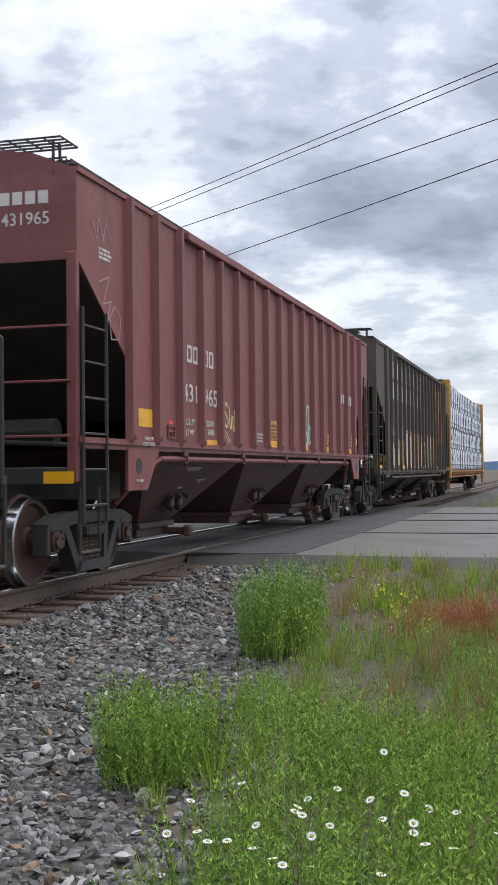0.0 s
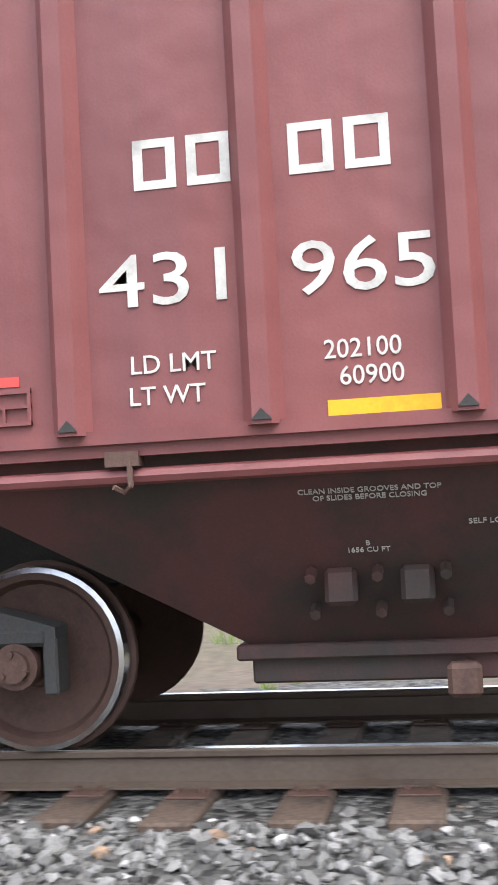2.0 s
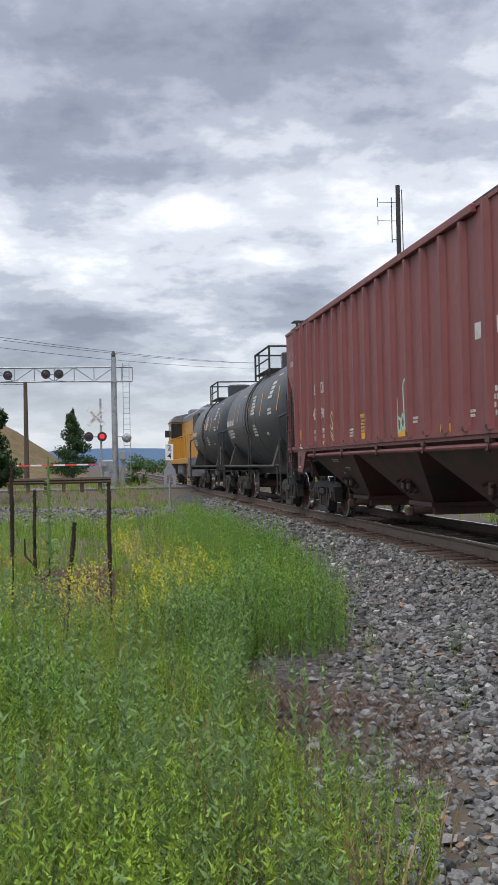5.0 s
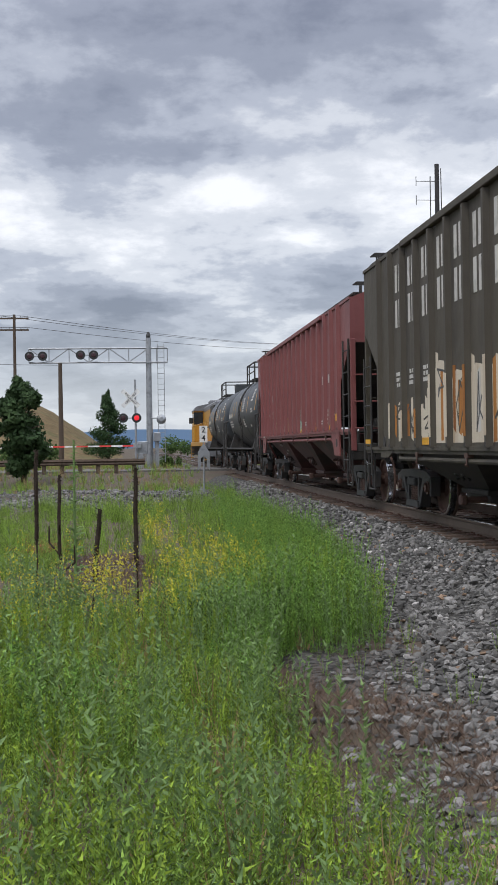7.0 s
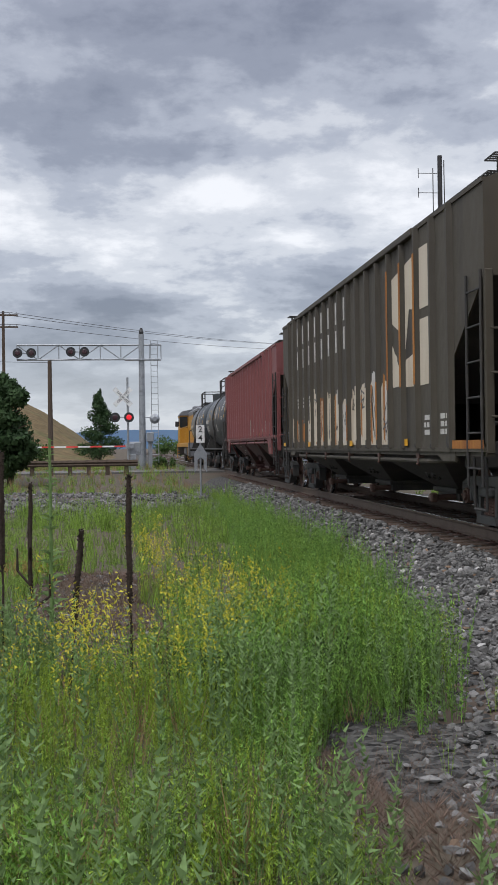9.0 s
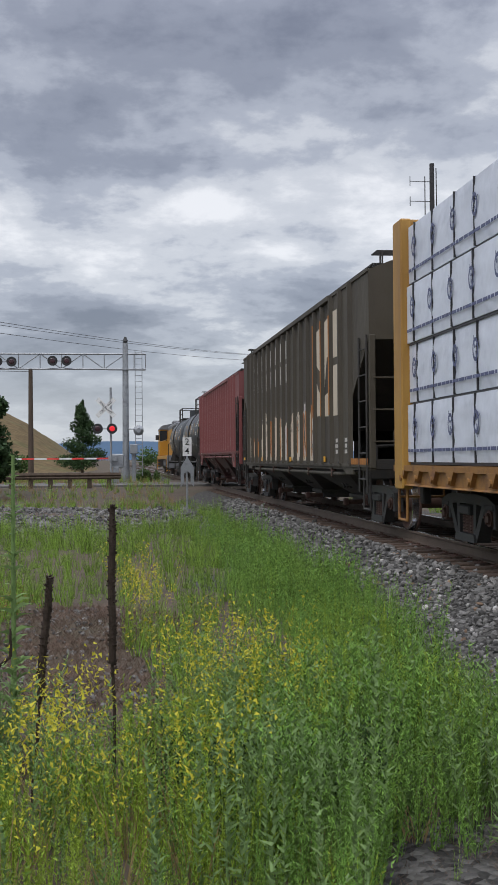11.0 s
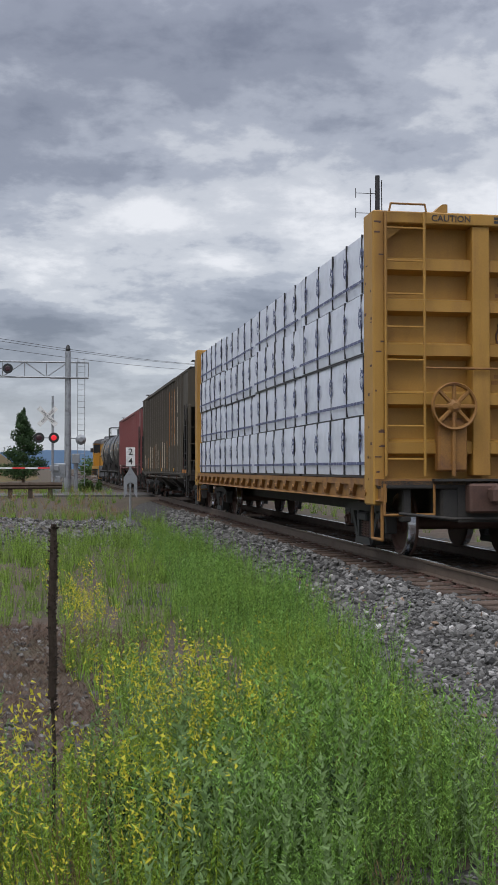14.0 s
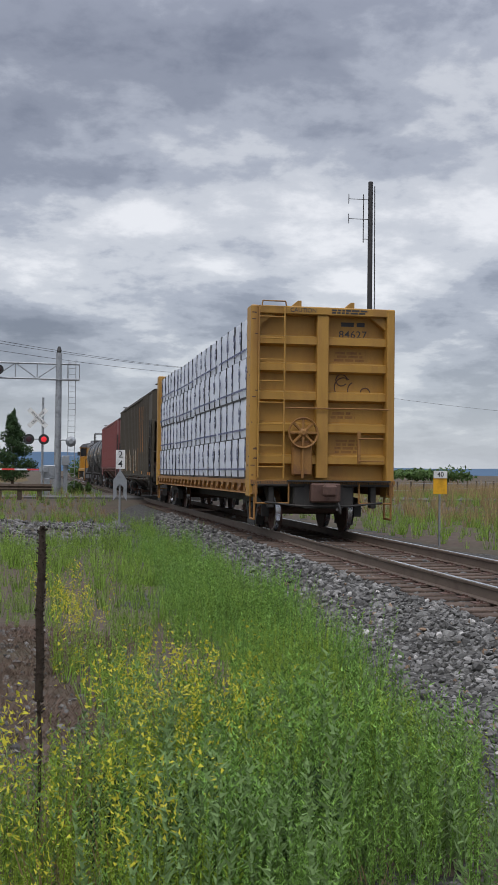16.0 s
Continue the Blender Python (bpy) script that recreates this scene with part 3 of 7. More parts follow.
def spread_plants(name, kinds, P, scale, material, label, category="weeds", seed=0, zf=ground_z, clump=True):
    """Plants of a few shapes at the places P, each turned and sized at random, as one mass."""
    rng = np.random.RandomState(seed)
    P = np.asarray(P, float)
    if not len(P):
        return
    lush = np.ones(len(P))
    if clump:                                  # weeds stand in tufts and mounds, with gaps between
        x, y = P[:, 0], P[:, 1]
        w = np.sin(1.7 * x + 0.6 * y) + np.sin(-0.9 * x + 2.1 * y + 1.3) + 0.8 * np.sin(3.9 * x + 2.7 * y + 0.5) + 0.6 * np.sin(-5.3 * x + 4.1 * y)
        lush = np.clip(0.5 + 0.2 * w, 0, 1)
        keep = rng.uniform(size=len(P)) < 0.4 + 0.8 * lush
        P, lush = P[keep], lush[keep]
    pick = rng.randint(0, len(kinds), len(P))
    Vs, Fs, off = [], [], 0
    for k, (V, F) in enumerate(kinds):
        Q = P[pick == k]
        n = len(Q)
        if not n:
            continue
        s = rng.uniform(scale[0], scale[1], n) * (0.52 + 0.72 * lush[pick == k])
        a = rng.uniform(0, 2 * np.pi, n)
        c, d = (np.cos(a) * s)[:, None], (np.sin(a) * s)[:, None]
        X = V[None, :, 0] * c - V[None, :, 1] * d + Q[:, None, 0]
        Y = V[None, :, 0] * d + V[None, :, 1] * c + Q[:, None, 1]
        Z = V[None, :, 2] * s[:, None] + zf(Q[:, 0], Q[:, 1])[:, None] - 0.02
        Vs.append(np.stack([X, Y, Z], -1).reshape(-1, 3))
        Fs.append((F[None] + (off + np.arange(n) * len(V))[:, None, None]).reshape(-1, 3))
        off += n * len(V)
    mass(name, np.concatenate(Vs), np.concatenate(Fs), material, label, category, "stuff")


def top_z(x, y):
    return np.maximum(ground_z(x, y), bed_z(x, y))


def patch(rng, n, cx, cy, rx, ry):
    a = rng.uniform(0, 2 * np.pi, n)
    r = np.sqrt(rng.uniform(0, 1, n))
    return np.stack([cx + rx * r * np.cos(a), cy + ry * r * np.sin(a)], 1)


def weeds():
    rng = np.random.RandomState(11)
    soft = [feather(rng, 0.55, 32, 0.36, 0.040, 0.0085, 4) for _ in range(4)]
    tall = [feather(rng, 0.70, 38, 0.24, 0.040, 0.0080, 4) for _ in range(4)]
    sage = [feather(rng, 0.55, 30, 0.26, 0.055, 0.012, 4) for _ in range(4)]
    grass = [tuft(rng, 22, 0.34, 0.45, 0.007) for _ in range(4)]
    rough_grass = [tuft(rng, 18, 0.34, 0.5, 0.0085, 0.5, 1) for _ in range(4)]
    litter = [tuft(rng, 12, 0.09, 2.2, 0.0036, 0.2, 1) for _ in range(3)]
    # bare brown ground among the weeds: x, y, half-widths
    bare = ((1.35, 6.8, 0.55, 1.9), (-0.35, 12.3, 0.75, 2.0), (-0.15, 15.3, 0.9, 1.4))

    def clear(P, edge=0.0, wob=0.18):
        P = P[P[:, 0] < gravel_edge(P[:, 1]) - edge + rng.normal(0, wob, len(P))]
        for cx, cy, rx, ry in bare + ((-1.6, 36.5, 4.2, 6.5),):
            P = P[((P[:, 0] - cx) / rx) ** 2 + ((P[:, 1] - cy) / ry) ** 2 > 1]
        P = P[(P[:, 1] > ROAD_Y1 + 0.3) | (P[:, 1] < ROAD_Y0 - 0.5)]
        return P

    def field(n, x0, x1, y0, y1, **k):
        return clear(np.stack([rng.uniform(x0, x1, n), rng.uniform(y0, y1, n)], 1), **k)
    # ahead
    spread_plants("soft_green_weeds", soft, field(3300, -6.5, 3.4, 1.8, 17, edge=0.3), (0.5, 1.05), GRASS, "soft green feathery weeds beside the ballast", seed=1)
    spread_plants("soft_green_weeds", tall, clear(np.concatenate([patch(rng, 520, 1.5, 9.3, 0.8, 2.2), patch(rng, 160, 1.1, 8.2, 0.6, 0.9), patch(rng, 800, 2.2, 15, 0.9, 5.5), patch(rng, 300, 2.4, 24, 0.9, 4)]), edge=0.3, wob=0.1), (0.7, 1.1), GRASSB, "tall blue-green feathery weeds at the ballast's edge", seed=2)
    spread_plants("yellow_green_weeds", tall, clear(np.concatenate([patch(rng, 330, 0.65, 10.0, 0.6, 0.9), patch(rng, 330, -0.3, 8.3, 0.9, 1.2), patch(rng, 120, 0.3, 14.6, 0.3, 0.8), patch(rng, 300, 1.9, 12, 0.5, 3)]), edge=0.3), (0.6, 0.95), GRASSY, "yellow-green flowering weeds", seed=3)
    spread_plants("grey_green_weeds", sage, field(1100, -5, 2.0, 1.8, 11), (0.6, 1.3), SAGE, "grey-green leafy weeds", seed=4)
    spread_plants("soft_green_weeds", soft, field(1300, -3.2, 1.4, 2.4, 7.5), (0.55, 1.0), GRASS, "soft green feathery weeds beside the ballast", seed=21)
    spread_plants("yellow_green_weeds", soft, field(1000, -4.5, 0.9, 2.2, 9), (0.6, 1.1), GRASSY, "yellow-green weeds", seed=22)
    spread_plants("dry_weeds", grass, field(500, -5, 1.4, 2.2, 12), (0.8, 1.7), DRY, "straw-coloured seeding grass among the weeds", seed=23)
    spread_plants("soft_green_weeds", soft, field(1500, -10, 3.2, 15, 34, edge=0.3), (0.7, 1.2), GRASS, "green weeds further along the ballast", seed=24)
    spread_plants("meadow_grass", rough_grass, field(5000, -16, 3.2, 12, 45, edge=0.2), (0.8, 1.5), GRASS, "green grass along the ditch", seed=5)
    spread_plants("meadow_grass", rough_grass, field(2600, -30, 3.2, 30, 95, wob=0.4), (1.0, 2.0), GRASS, "green grass further off", seed=6)
    spread_plants("dry_weeds", rough_grass, field(2200, -30, 2.6, 40, 98, wob=0.4), (0.9, 1.8), DRY, "dry grass by the far road", seed=27)
    spread_plants("dead_litter", litter, np.concatenate([patch(rng, 1300, cx, cy, rx * 1.15, ry * 1.15) for cx, cy, rx, ry in bare]), (0.7, 1.5), DEAD, "dead brown plant litter", seed=7, clump=False)
    spread_plants("grey_green_weeds", sage, clear(np.concatenate([patch(rng, 70, 0.75, 9.9, 0.55, 1.2), patch(rng, 90, -0.6, 10.8, 0.5, 0.8)])), (0.7, 1.1), SAGE, "dense grey-green leafy weeds", seed=25, clump=False)
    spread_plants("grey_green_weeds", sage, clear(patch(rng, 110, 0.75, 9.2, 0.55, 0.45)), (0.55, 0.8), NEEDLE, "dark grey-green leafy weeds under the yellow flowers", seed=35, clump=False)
    spires = [feather(rng, 0.8, 60, 0.06, 0.05, 0.014, 1) for _ in range(3)]
    spread_plants("pale_weed_spires", spires, clear(np.concatenate([patch(rng, 22, 0.7, 8.0, 0.6, 0.7), patch(rng, 30, 0.4, 5.6, 1.0, 1.6), patch(rng, 20, -1.0, 8.0, 0.8, 1.6)])), (0.7, 1.0), SAGE, "pale grey-green leafy spires among the weeds", seed=36, clump=False)
    spread_plants("sparse_sprigs", soft, np.stack([rng.uniform(1.3, 3.0, 40), rng.uniform(-6, 9, 40)], 1), (0.2, 0.4), GRASS, "small green sprigs among the stones", seed=26, zf=top_z, clump=False)
    spread_plants("soft_green_weeds", soft, field(800, -3.6, 1.2, 5, 9.8), (0.6, 1.2), GRASSB, "lush green feathery weeds", seed=28)
    spread_plants("soft_green_weeds", soft, np.stack([rng.uniform(-1.8, 1.2, 640), rng.uniform(-5.4, -2.3, 640)], 1), (0.5, 0.9), GRASS, "lush green weeds round the daisies", seed=29, clump=False)
    spread_plants("soft_green_weeds", soft, np.stack([rng.uniform(-1.6, 1.7, 460), rng.uniform(-9, -5, 460)], 1), (0.45, 0.8), GRASSB, "lush green weeds by the road", seed=30)
    spread_plants("dry_weeds", grass, np.concatenate([patch(rng, 60, -0.2, -3.2, 0.5, 0.6), patch(rng, 60, 0.2, -7.2, 1.0, 1.6)]), (0.9, 1.5), DRY, "dry straw-coloured stems among the daisies", seed=33)
    # behind, by the road
    spread_plants("soft_green_weeds", soft, np.concatenate([patch(rng, 130, 1.85, -5.0, 0.3, 0.45), patch(rng, 70, 1.6, -6.6, 0.35, 0.6), patch(rng, 240, 0.9, -6.0, 1.0, 1.6)]), (0.55, 0.95), GRASS, "soft green feathery weeds beside the ballast", seed=8)
    spread_plants("soft_green_weeds", tall, patch(rng, 130, 2.2, -8.9, 0.32, 0.5), (0.75, 1.0), GRASSB, "tall bushy green weed clump by the ballast", seed=34, clump=False)
    spread_plants("soft_green_weeds", soft, clear(np.concatenate([np.stack([rng.uniform(-6, 2.3, 1000), rng.uniform(-12.5, -2.2, 1000)], 1), np.stack([rng.uniform(-1.6, 1.5, 420), rng.uniform(-4.9, -2.1, 420)], 1)]), edge=0.15), (0.4, 0.9), GRASSB, "mixed green weeds by the road", seed=9)
    spread_plants("yellow_green_weeds", grass, clear(np.stack([rng.uniform(-7, 2.9, 1400), rng.uniform(-13.8, -3, 1400)], 1)), (0.6, 1.2), GRASSY, "short yellow-green grass by the road", seed=10)
    spread_plants("dry_weeds", grass, clear(np.stack([rng.uniform(-7, 2.2, 260), rng.uniform(-13, -5.5, 260)], 1)), (0.8, 1.4), DRY, "dry straw-coloured grass", seed=12)
    spread_plants("reddish_weeds", tall, np.concatenate([patch(rng, 190, 0.95, -9.6, 0.6, 0.6), patch(rng, 60, -0.4, -9.2, 0.6, 0.6)]), (0.5, 0.8), REDDRY, "reddish drying weed patch", seed=13)
    # across the track
    P = np.stack([rng.uniform(9.4, 26, 5000), rng.uniform(-12, 90, 5000)], 1)
    spread_plants("meadow_grass", rough_grass, P, (0.9, 1.9), GRASS, "green verge across the track", seed=14)
    P = np.stack([rng.uniform(13, 60, 5000), rng.uniform(30, 140, 5000)], 1)
    spread_plants("dry_weeds", rough_grass, P, (2.0, 3.6), DRY, "tall straw-coloured grass across the track", seed=15)
    P = np.stack([rng.uniform(-12, 2.4, 1500), rng.uniform(-75, -34, 1500)], 1)
    spread_plants("meadow_grass", rough_grass, P, (1.0, 2.0), GRASSY, "grass beyond the road", seed=16)



# ---- the train: each car has its middle at y = 0, its front at +y, rail tops at z = 0 ----
WHEEL_R = 0.430
WHEELSETS = []


def build_wheelset():
    """Mesh data of one wheelset: two wheels, an axle and bearing caps."""
    bm = bmesh.new()
    for s in (-1, 1):
        lathe(bm, [(0.10, s * 0.66), (0.33, s * 0.685), (0.36, s * 0.675), (0.455, s * 0.675), (0.452, s * 0.705), (0.43, s * 0.712), (0.423, s * 0.81), (0.37, s * 0.815), (0.345, s * 0.77), (0.14, s * 0.755), (0.12, s * 0.80), (0.02, s * 0.80)], 36)
    tube(bm, (-0.95, 0, 0), (0.95, 0, 0), 0.085, seg=12)
    bmesh.ops.recalc_face_normals(bm, faces=bm.faces)
    me = bpy.data.meshes.new("wheelset")
    bm.to_mesh(me)
    bm.free()
    me.materials.append(BROWN)
    for p in me.polygons:
        p.use_smooth = True
    me.set_sharp_from_angle(angle=radians(30))
    bm = bmesh.new()
    for s in (-1, 1):
        lathe(bm, [(0.4345, s * 0.7125), (0.4315, s * 0.735), (0.4290, s * 0.79), (0.4262, s * 0.8115), (0.402, s * 0.8175)], 36, "x", False)
    me2 = bpy.data.meshes.new("tread")
    bm.to_mesh(me2)
    bm.free()
    me2.materials.append(STEEL)
    bm = bmesh.new()
    for s in (-1, 1):
        tube(bm, (s * 0.93, 0, 0), (s * 1.07, 0, 0), 0.105, seg=16)
        tube(bm, (s * 1.07, 0, 0), (s * 1.10, 0, 0), 0.07, seg=12)
        for k in range(3):
            a = 2 * math.pi * k / 3
            tube(bm, (s * 1.06, 0.06 * math.cos(a), 0.06 * math.sin(a)), (s * 1.115, 0.06 * math.cos(a), 0.06 * math.sin(a)), 0.016, seg=6)
    me3 = bpy.data.meshes.new("bearing_cap")
    bm.to_mesh(me3)
    bm.free()
    me3.materials.append(BROWN)
    return me, me2, me3


WS = build_wheelset()


def side_frame_mesh():
    """A cast side frame: top bar, two slanting arms, column openings, spring nest and bearing pedestals."""
    bm = bmesh.new()
    x0, x1 = 0.90, 1.06
    pts_top = [(-1.08, 0.52), (-1.08, 0.60), (-0.80, 0.68), (-0.45, 0.70), (0.45, 0.70), (0.80, 0.68), (1.08, 0.60), (1.08, 0.52), (0.72, 0.55), (0.42, 0.58), (-0.42, 0.58), (-0.72, 0.55)]
    prism(bm, pts_top, x0, x1)
    for s in (-1, 1):
        prism(bm, [(s * 0.76, 0.60), (s * 0.62, 0.60), (s * 0.26, 0.10), (s * 0.40, 0.10)], x0, x1)
        prism(bm, [(s * 0.40, 0.62), (s * 0.28, 0.62), (s * 0.28, 0.20), (s * 0.36, 0.20)], x0, x1)
        box(bm, x0 - 0.02, x1 + 0.01, s * 0.89 - 0.15, s * 0.89 + 0.15, 0.515, 0.60, 0.02)
        box(bm, x0, x1, s * 1.05 - 0.035, s * 1.05 + 0.035, 0.30, 0.56, 0.01)
        box(bm, x0, x1, s * 0.73 - 0.035, s * 0.73 + 0.035, 0.36, 0.56, 0.01)
    prism(bm, [(-0.40, 0.10), (0.40, 0.10), (0.36, 0.20), (-0.36, 0.20)], x0 - 0.03, x1 + 0.03)
    box(bm, x0 - 0.03, x1 + 0.05, -0.24, 0.24, 0.44, 0.56, 0.02)
    return bm


def mesh_of(bm, name, material):
    bmesh.ops.recalc_face_normals(bm, faces=bm.faces)
    me = bpy.data.meshes.new(name)
    bm.to_mesh(me)
    bm.free()
    me.materials.append(material)
    return me


def springs_data():
    bm = bmesh.new()
    for y in (-0.15, 0.0, 0.15):
        for k in range(6):
            z = 0.215 + k * 0.038
            tube(bm, (0.99, y, z), (0.99, y, z + 0.022), 0.068, seg=10)
        tube(bm, (0.99, y, 0.2), (0.99, y, 0.45), 0.045, seg=8)
    return mesh_of(bm, "spring", BROWN)


SF = mesh_of(side_frame_mesh(), "side_frame", TRUCK)
SPR = springs_data()
bolster = bmesh.new()
box(bolster, -1.0, 1.0, -0.2, 0.2, 0.45, 0.62, 0.03)
box(bolster, -0.3, 0.3, -0.3, 0.3, 0.6, 0.74, 0.03)
BOL = mesh_of(bolster, "bolster", DARK)


def truck(parent, y):
    """A two-axle freight truck under a car."""
    t = new("truck", BOL)
    t.parent = parent
    t.matrix_basis = Matrix.Translation((0, y, 0))
    tagged(t, "two-axle cast steel truck")
    flip = Matrix.Rotation(math.pi, 4, "Z")
    for m in (Matrix.Identity(4), flip):
        shared("side_frame", SF, t, m)
        shared("spring", SPR, t, m)
    for dy in (-0.889, 0.889):
        w = shared("wheelset", WS[0], t, Matrix.Translation((0, dy, WHEEL_R)))
        WHEELSETS.append((w, dy))
    return t


def wheel_trim():
    """Bright treads and bearing caps go into the wheelset's own mesh, so that they turn with it."""
    bm = bmesh.new()
    for i, me in enumerate(WS):
        n0 = len(bm.faces)
        bm.from_mesh(me)
        bm.faces.ensure_lookup_table()
        for f in bm.faces[n0:]:
            f.material_index = i
            f.smooth = i < 2
    bm.to_mesh(WS[0])
    bm.free()
    WS[0].materials.append(STEEL)
    WS[0].materials.append(BROWN)
    WS[0].set_sharp_from_angle(angle=radians(30))


wheel_trim()


def coupler(car, y, s):
    bm = bmesh.new()
    box(bm, -0.07, 0.07, y, y + s * 0.5, 0.80, 0.94, 0.02)
    box(bm, -0.16, 0.12, y + s * 0.42, y + s * 0.64, 0.74, 0.98, 0.05)
    part("coupler", bm, BROWN, car, "rusty knuckle coupler")
    bm = bmesh.new()
    path(bm, [(0.25, y, 0.75), (0.27, y + s * 0.25, 0.5), (0.2, y + s * 0.5, 0.42), (0.1, y + s * 0.66, 0.5)], 0.025)
    part("air_hose", bm, DARK, car)


def ladder(car, x, y, z0, z1, w, n, material, facing="y"):
    """A grab-iron ladder: two uprights and n rungs, each its own part; w runs along y or x."""
    bm = bmesh.new()
    for k in (0, w):
        p = (x, y + k) if facing == "y" else (x + k, y)
        tube(bm, (p[0], p[1], z0), (p[0], p[1], z1), 0.019, seg=6)
    lad = part("ladder", bm, material, car)
    for i in range(n):
        z = z0 + (z1 - z0) * (i + 0.5) / n
        bm = bmesh.new()
        b = (x, y + w, z) if facing == "y" else (x + w, y, z)
        tube(bm, (x, y, z), b, 0.013, seg=6)
        part("rung", bm, material, lad)
    return lad


def bars(name, car, x, y, z, w, h, rows, material, label="", side=True, seed=1):
    """Small writing that cannot be read, as plain bars: rows of short strokes on a side or an end."""
    rnd = random.Random(seed)
    bm = bmesh.new()
    lh = h / (rows * 1.5)
    for r in range(rows):
        zz = z + h / 2 - (r + 0.5) * h / rows
        a = -w / 2 + (rnd.uniform(0, 0.12) * w if rows > 1 else 0)
        end = w / 2 - (rnd.uniform(0, 0.2) * w if rows > 1 else 0)
        while a < end:
            b = min(end, a + rnd.uniform(1.5, 5) * lh)
            if side:
                box(bm, x, x + 0.003, y - b, y - a, zz - lh / 2, zz + lh / 2)
            else:
                box(bm, x + a, x + b, y, y + 0.003, zz - lh / 2, zz + lh / 2)
            a = b + lh * 0.7
    return part(name, bm, material, car, label)


def stroke(name, car, x, pts, w, material, label=""):
    """Sprayed line on the side: (y, z) points joined by flat rounded strokes."""
    bm = bmesh.new()
    for (y0, z0), (y1, z1) in zip(pts, pts[1:]):
        d = Vector((0, y1 - y0, z1 - z0))
        if d.length < 1e-5:
            continue
        n = Vector((0, -d.z, d.y)).normalized() * w / 2
        a, b = Vector((x, y0, z0)), Vector((x, y1, z1))
        e = d.normalized() * w * 0.3
        q = [a - e - n, b + e - n, b + e + n, a - e + n]
        lo = [bm.verts.new(p) for p in q]
        hi = [bm.verts.new(p + Vector((0.003, 0, 0))) for p in q]
        bm.faces.new(lo)
        bm.faces.new(hi[::-1])
        for i in range(4):
            bm.faces.new((lo[i], hi[i], hi[(i + 1) % 4], lo[(i + 1) % 4]))
    return part(name, bm, material, car, label)


SHEET = 1.53       # side sheet
SILL = 1.38


def rib_mesh(top, bottom=SILL + 0.02, w=0.165, d=0.07):
    """A pressed side post: trapezoid in plan, closed at its foot."""
    bm = bmesh.new()
    pts = [(-SHEET, w / 2), (-SHEET - d, w / 2 - 0.045), (-SHEET - d, -w / 2 + 0.045), (-SHEET, -w / 2)]
    A = [bm.verts.new((x, y, bottom)) for x, y in pts]
    B = [bm.verts.new((x, y, top)) for x, y in pts]
    bm.faces.new(A)
    bm.faces.new(B[::-1])
    for i in range(4):
        bm.faces.new((A[i], B[i], B[(i + 1) % 4], A[(i + 1) % 4]))
    return bm


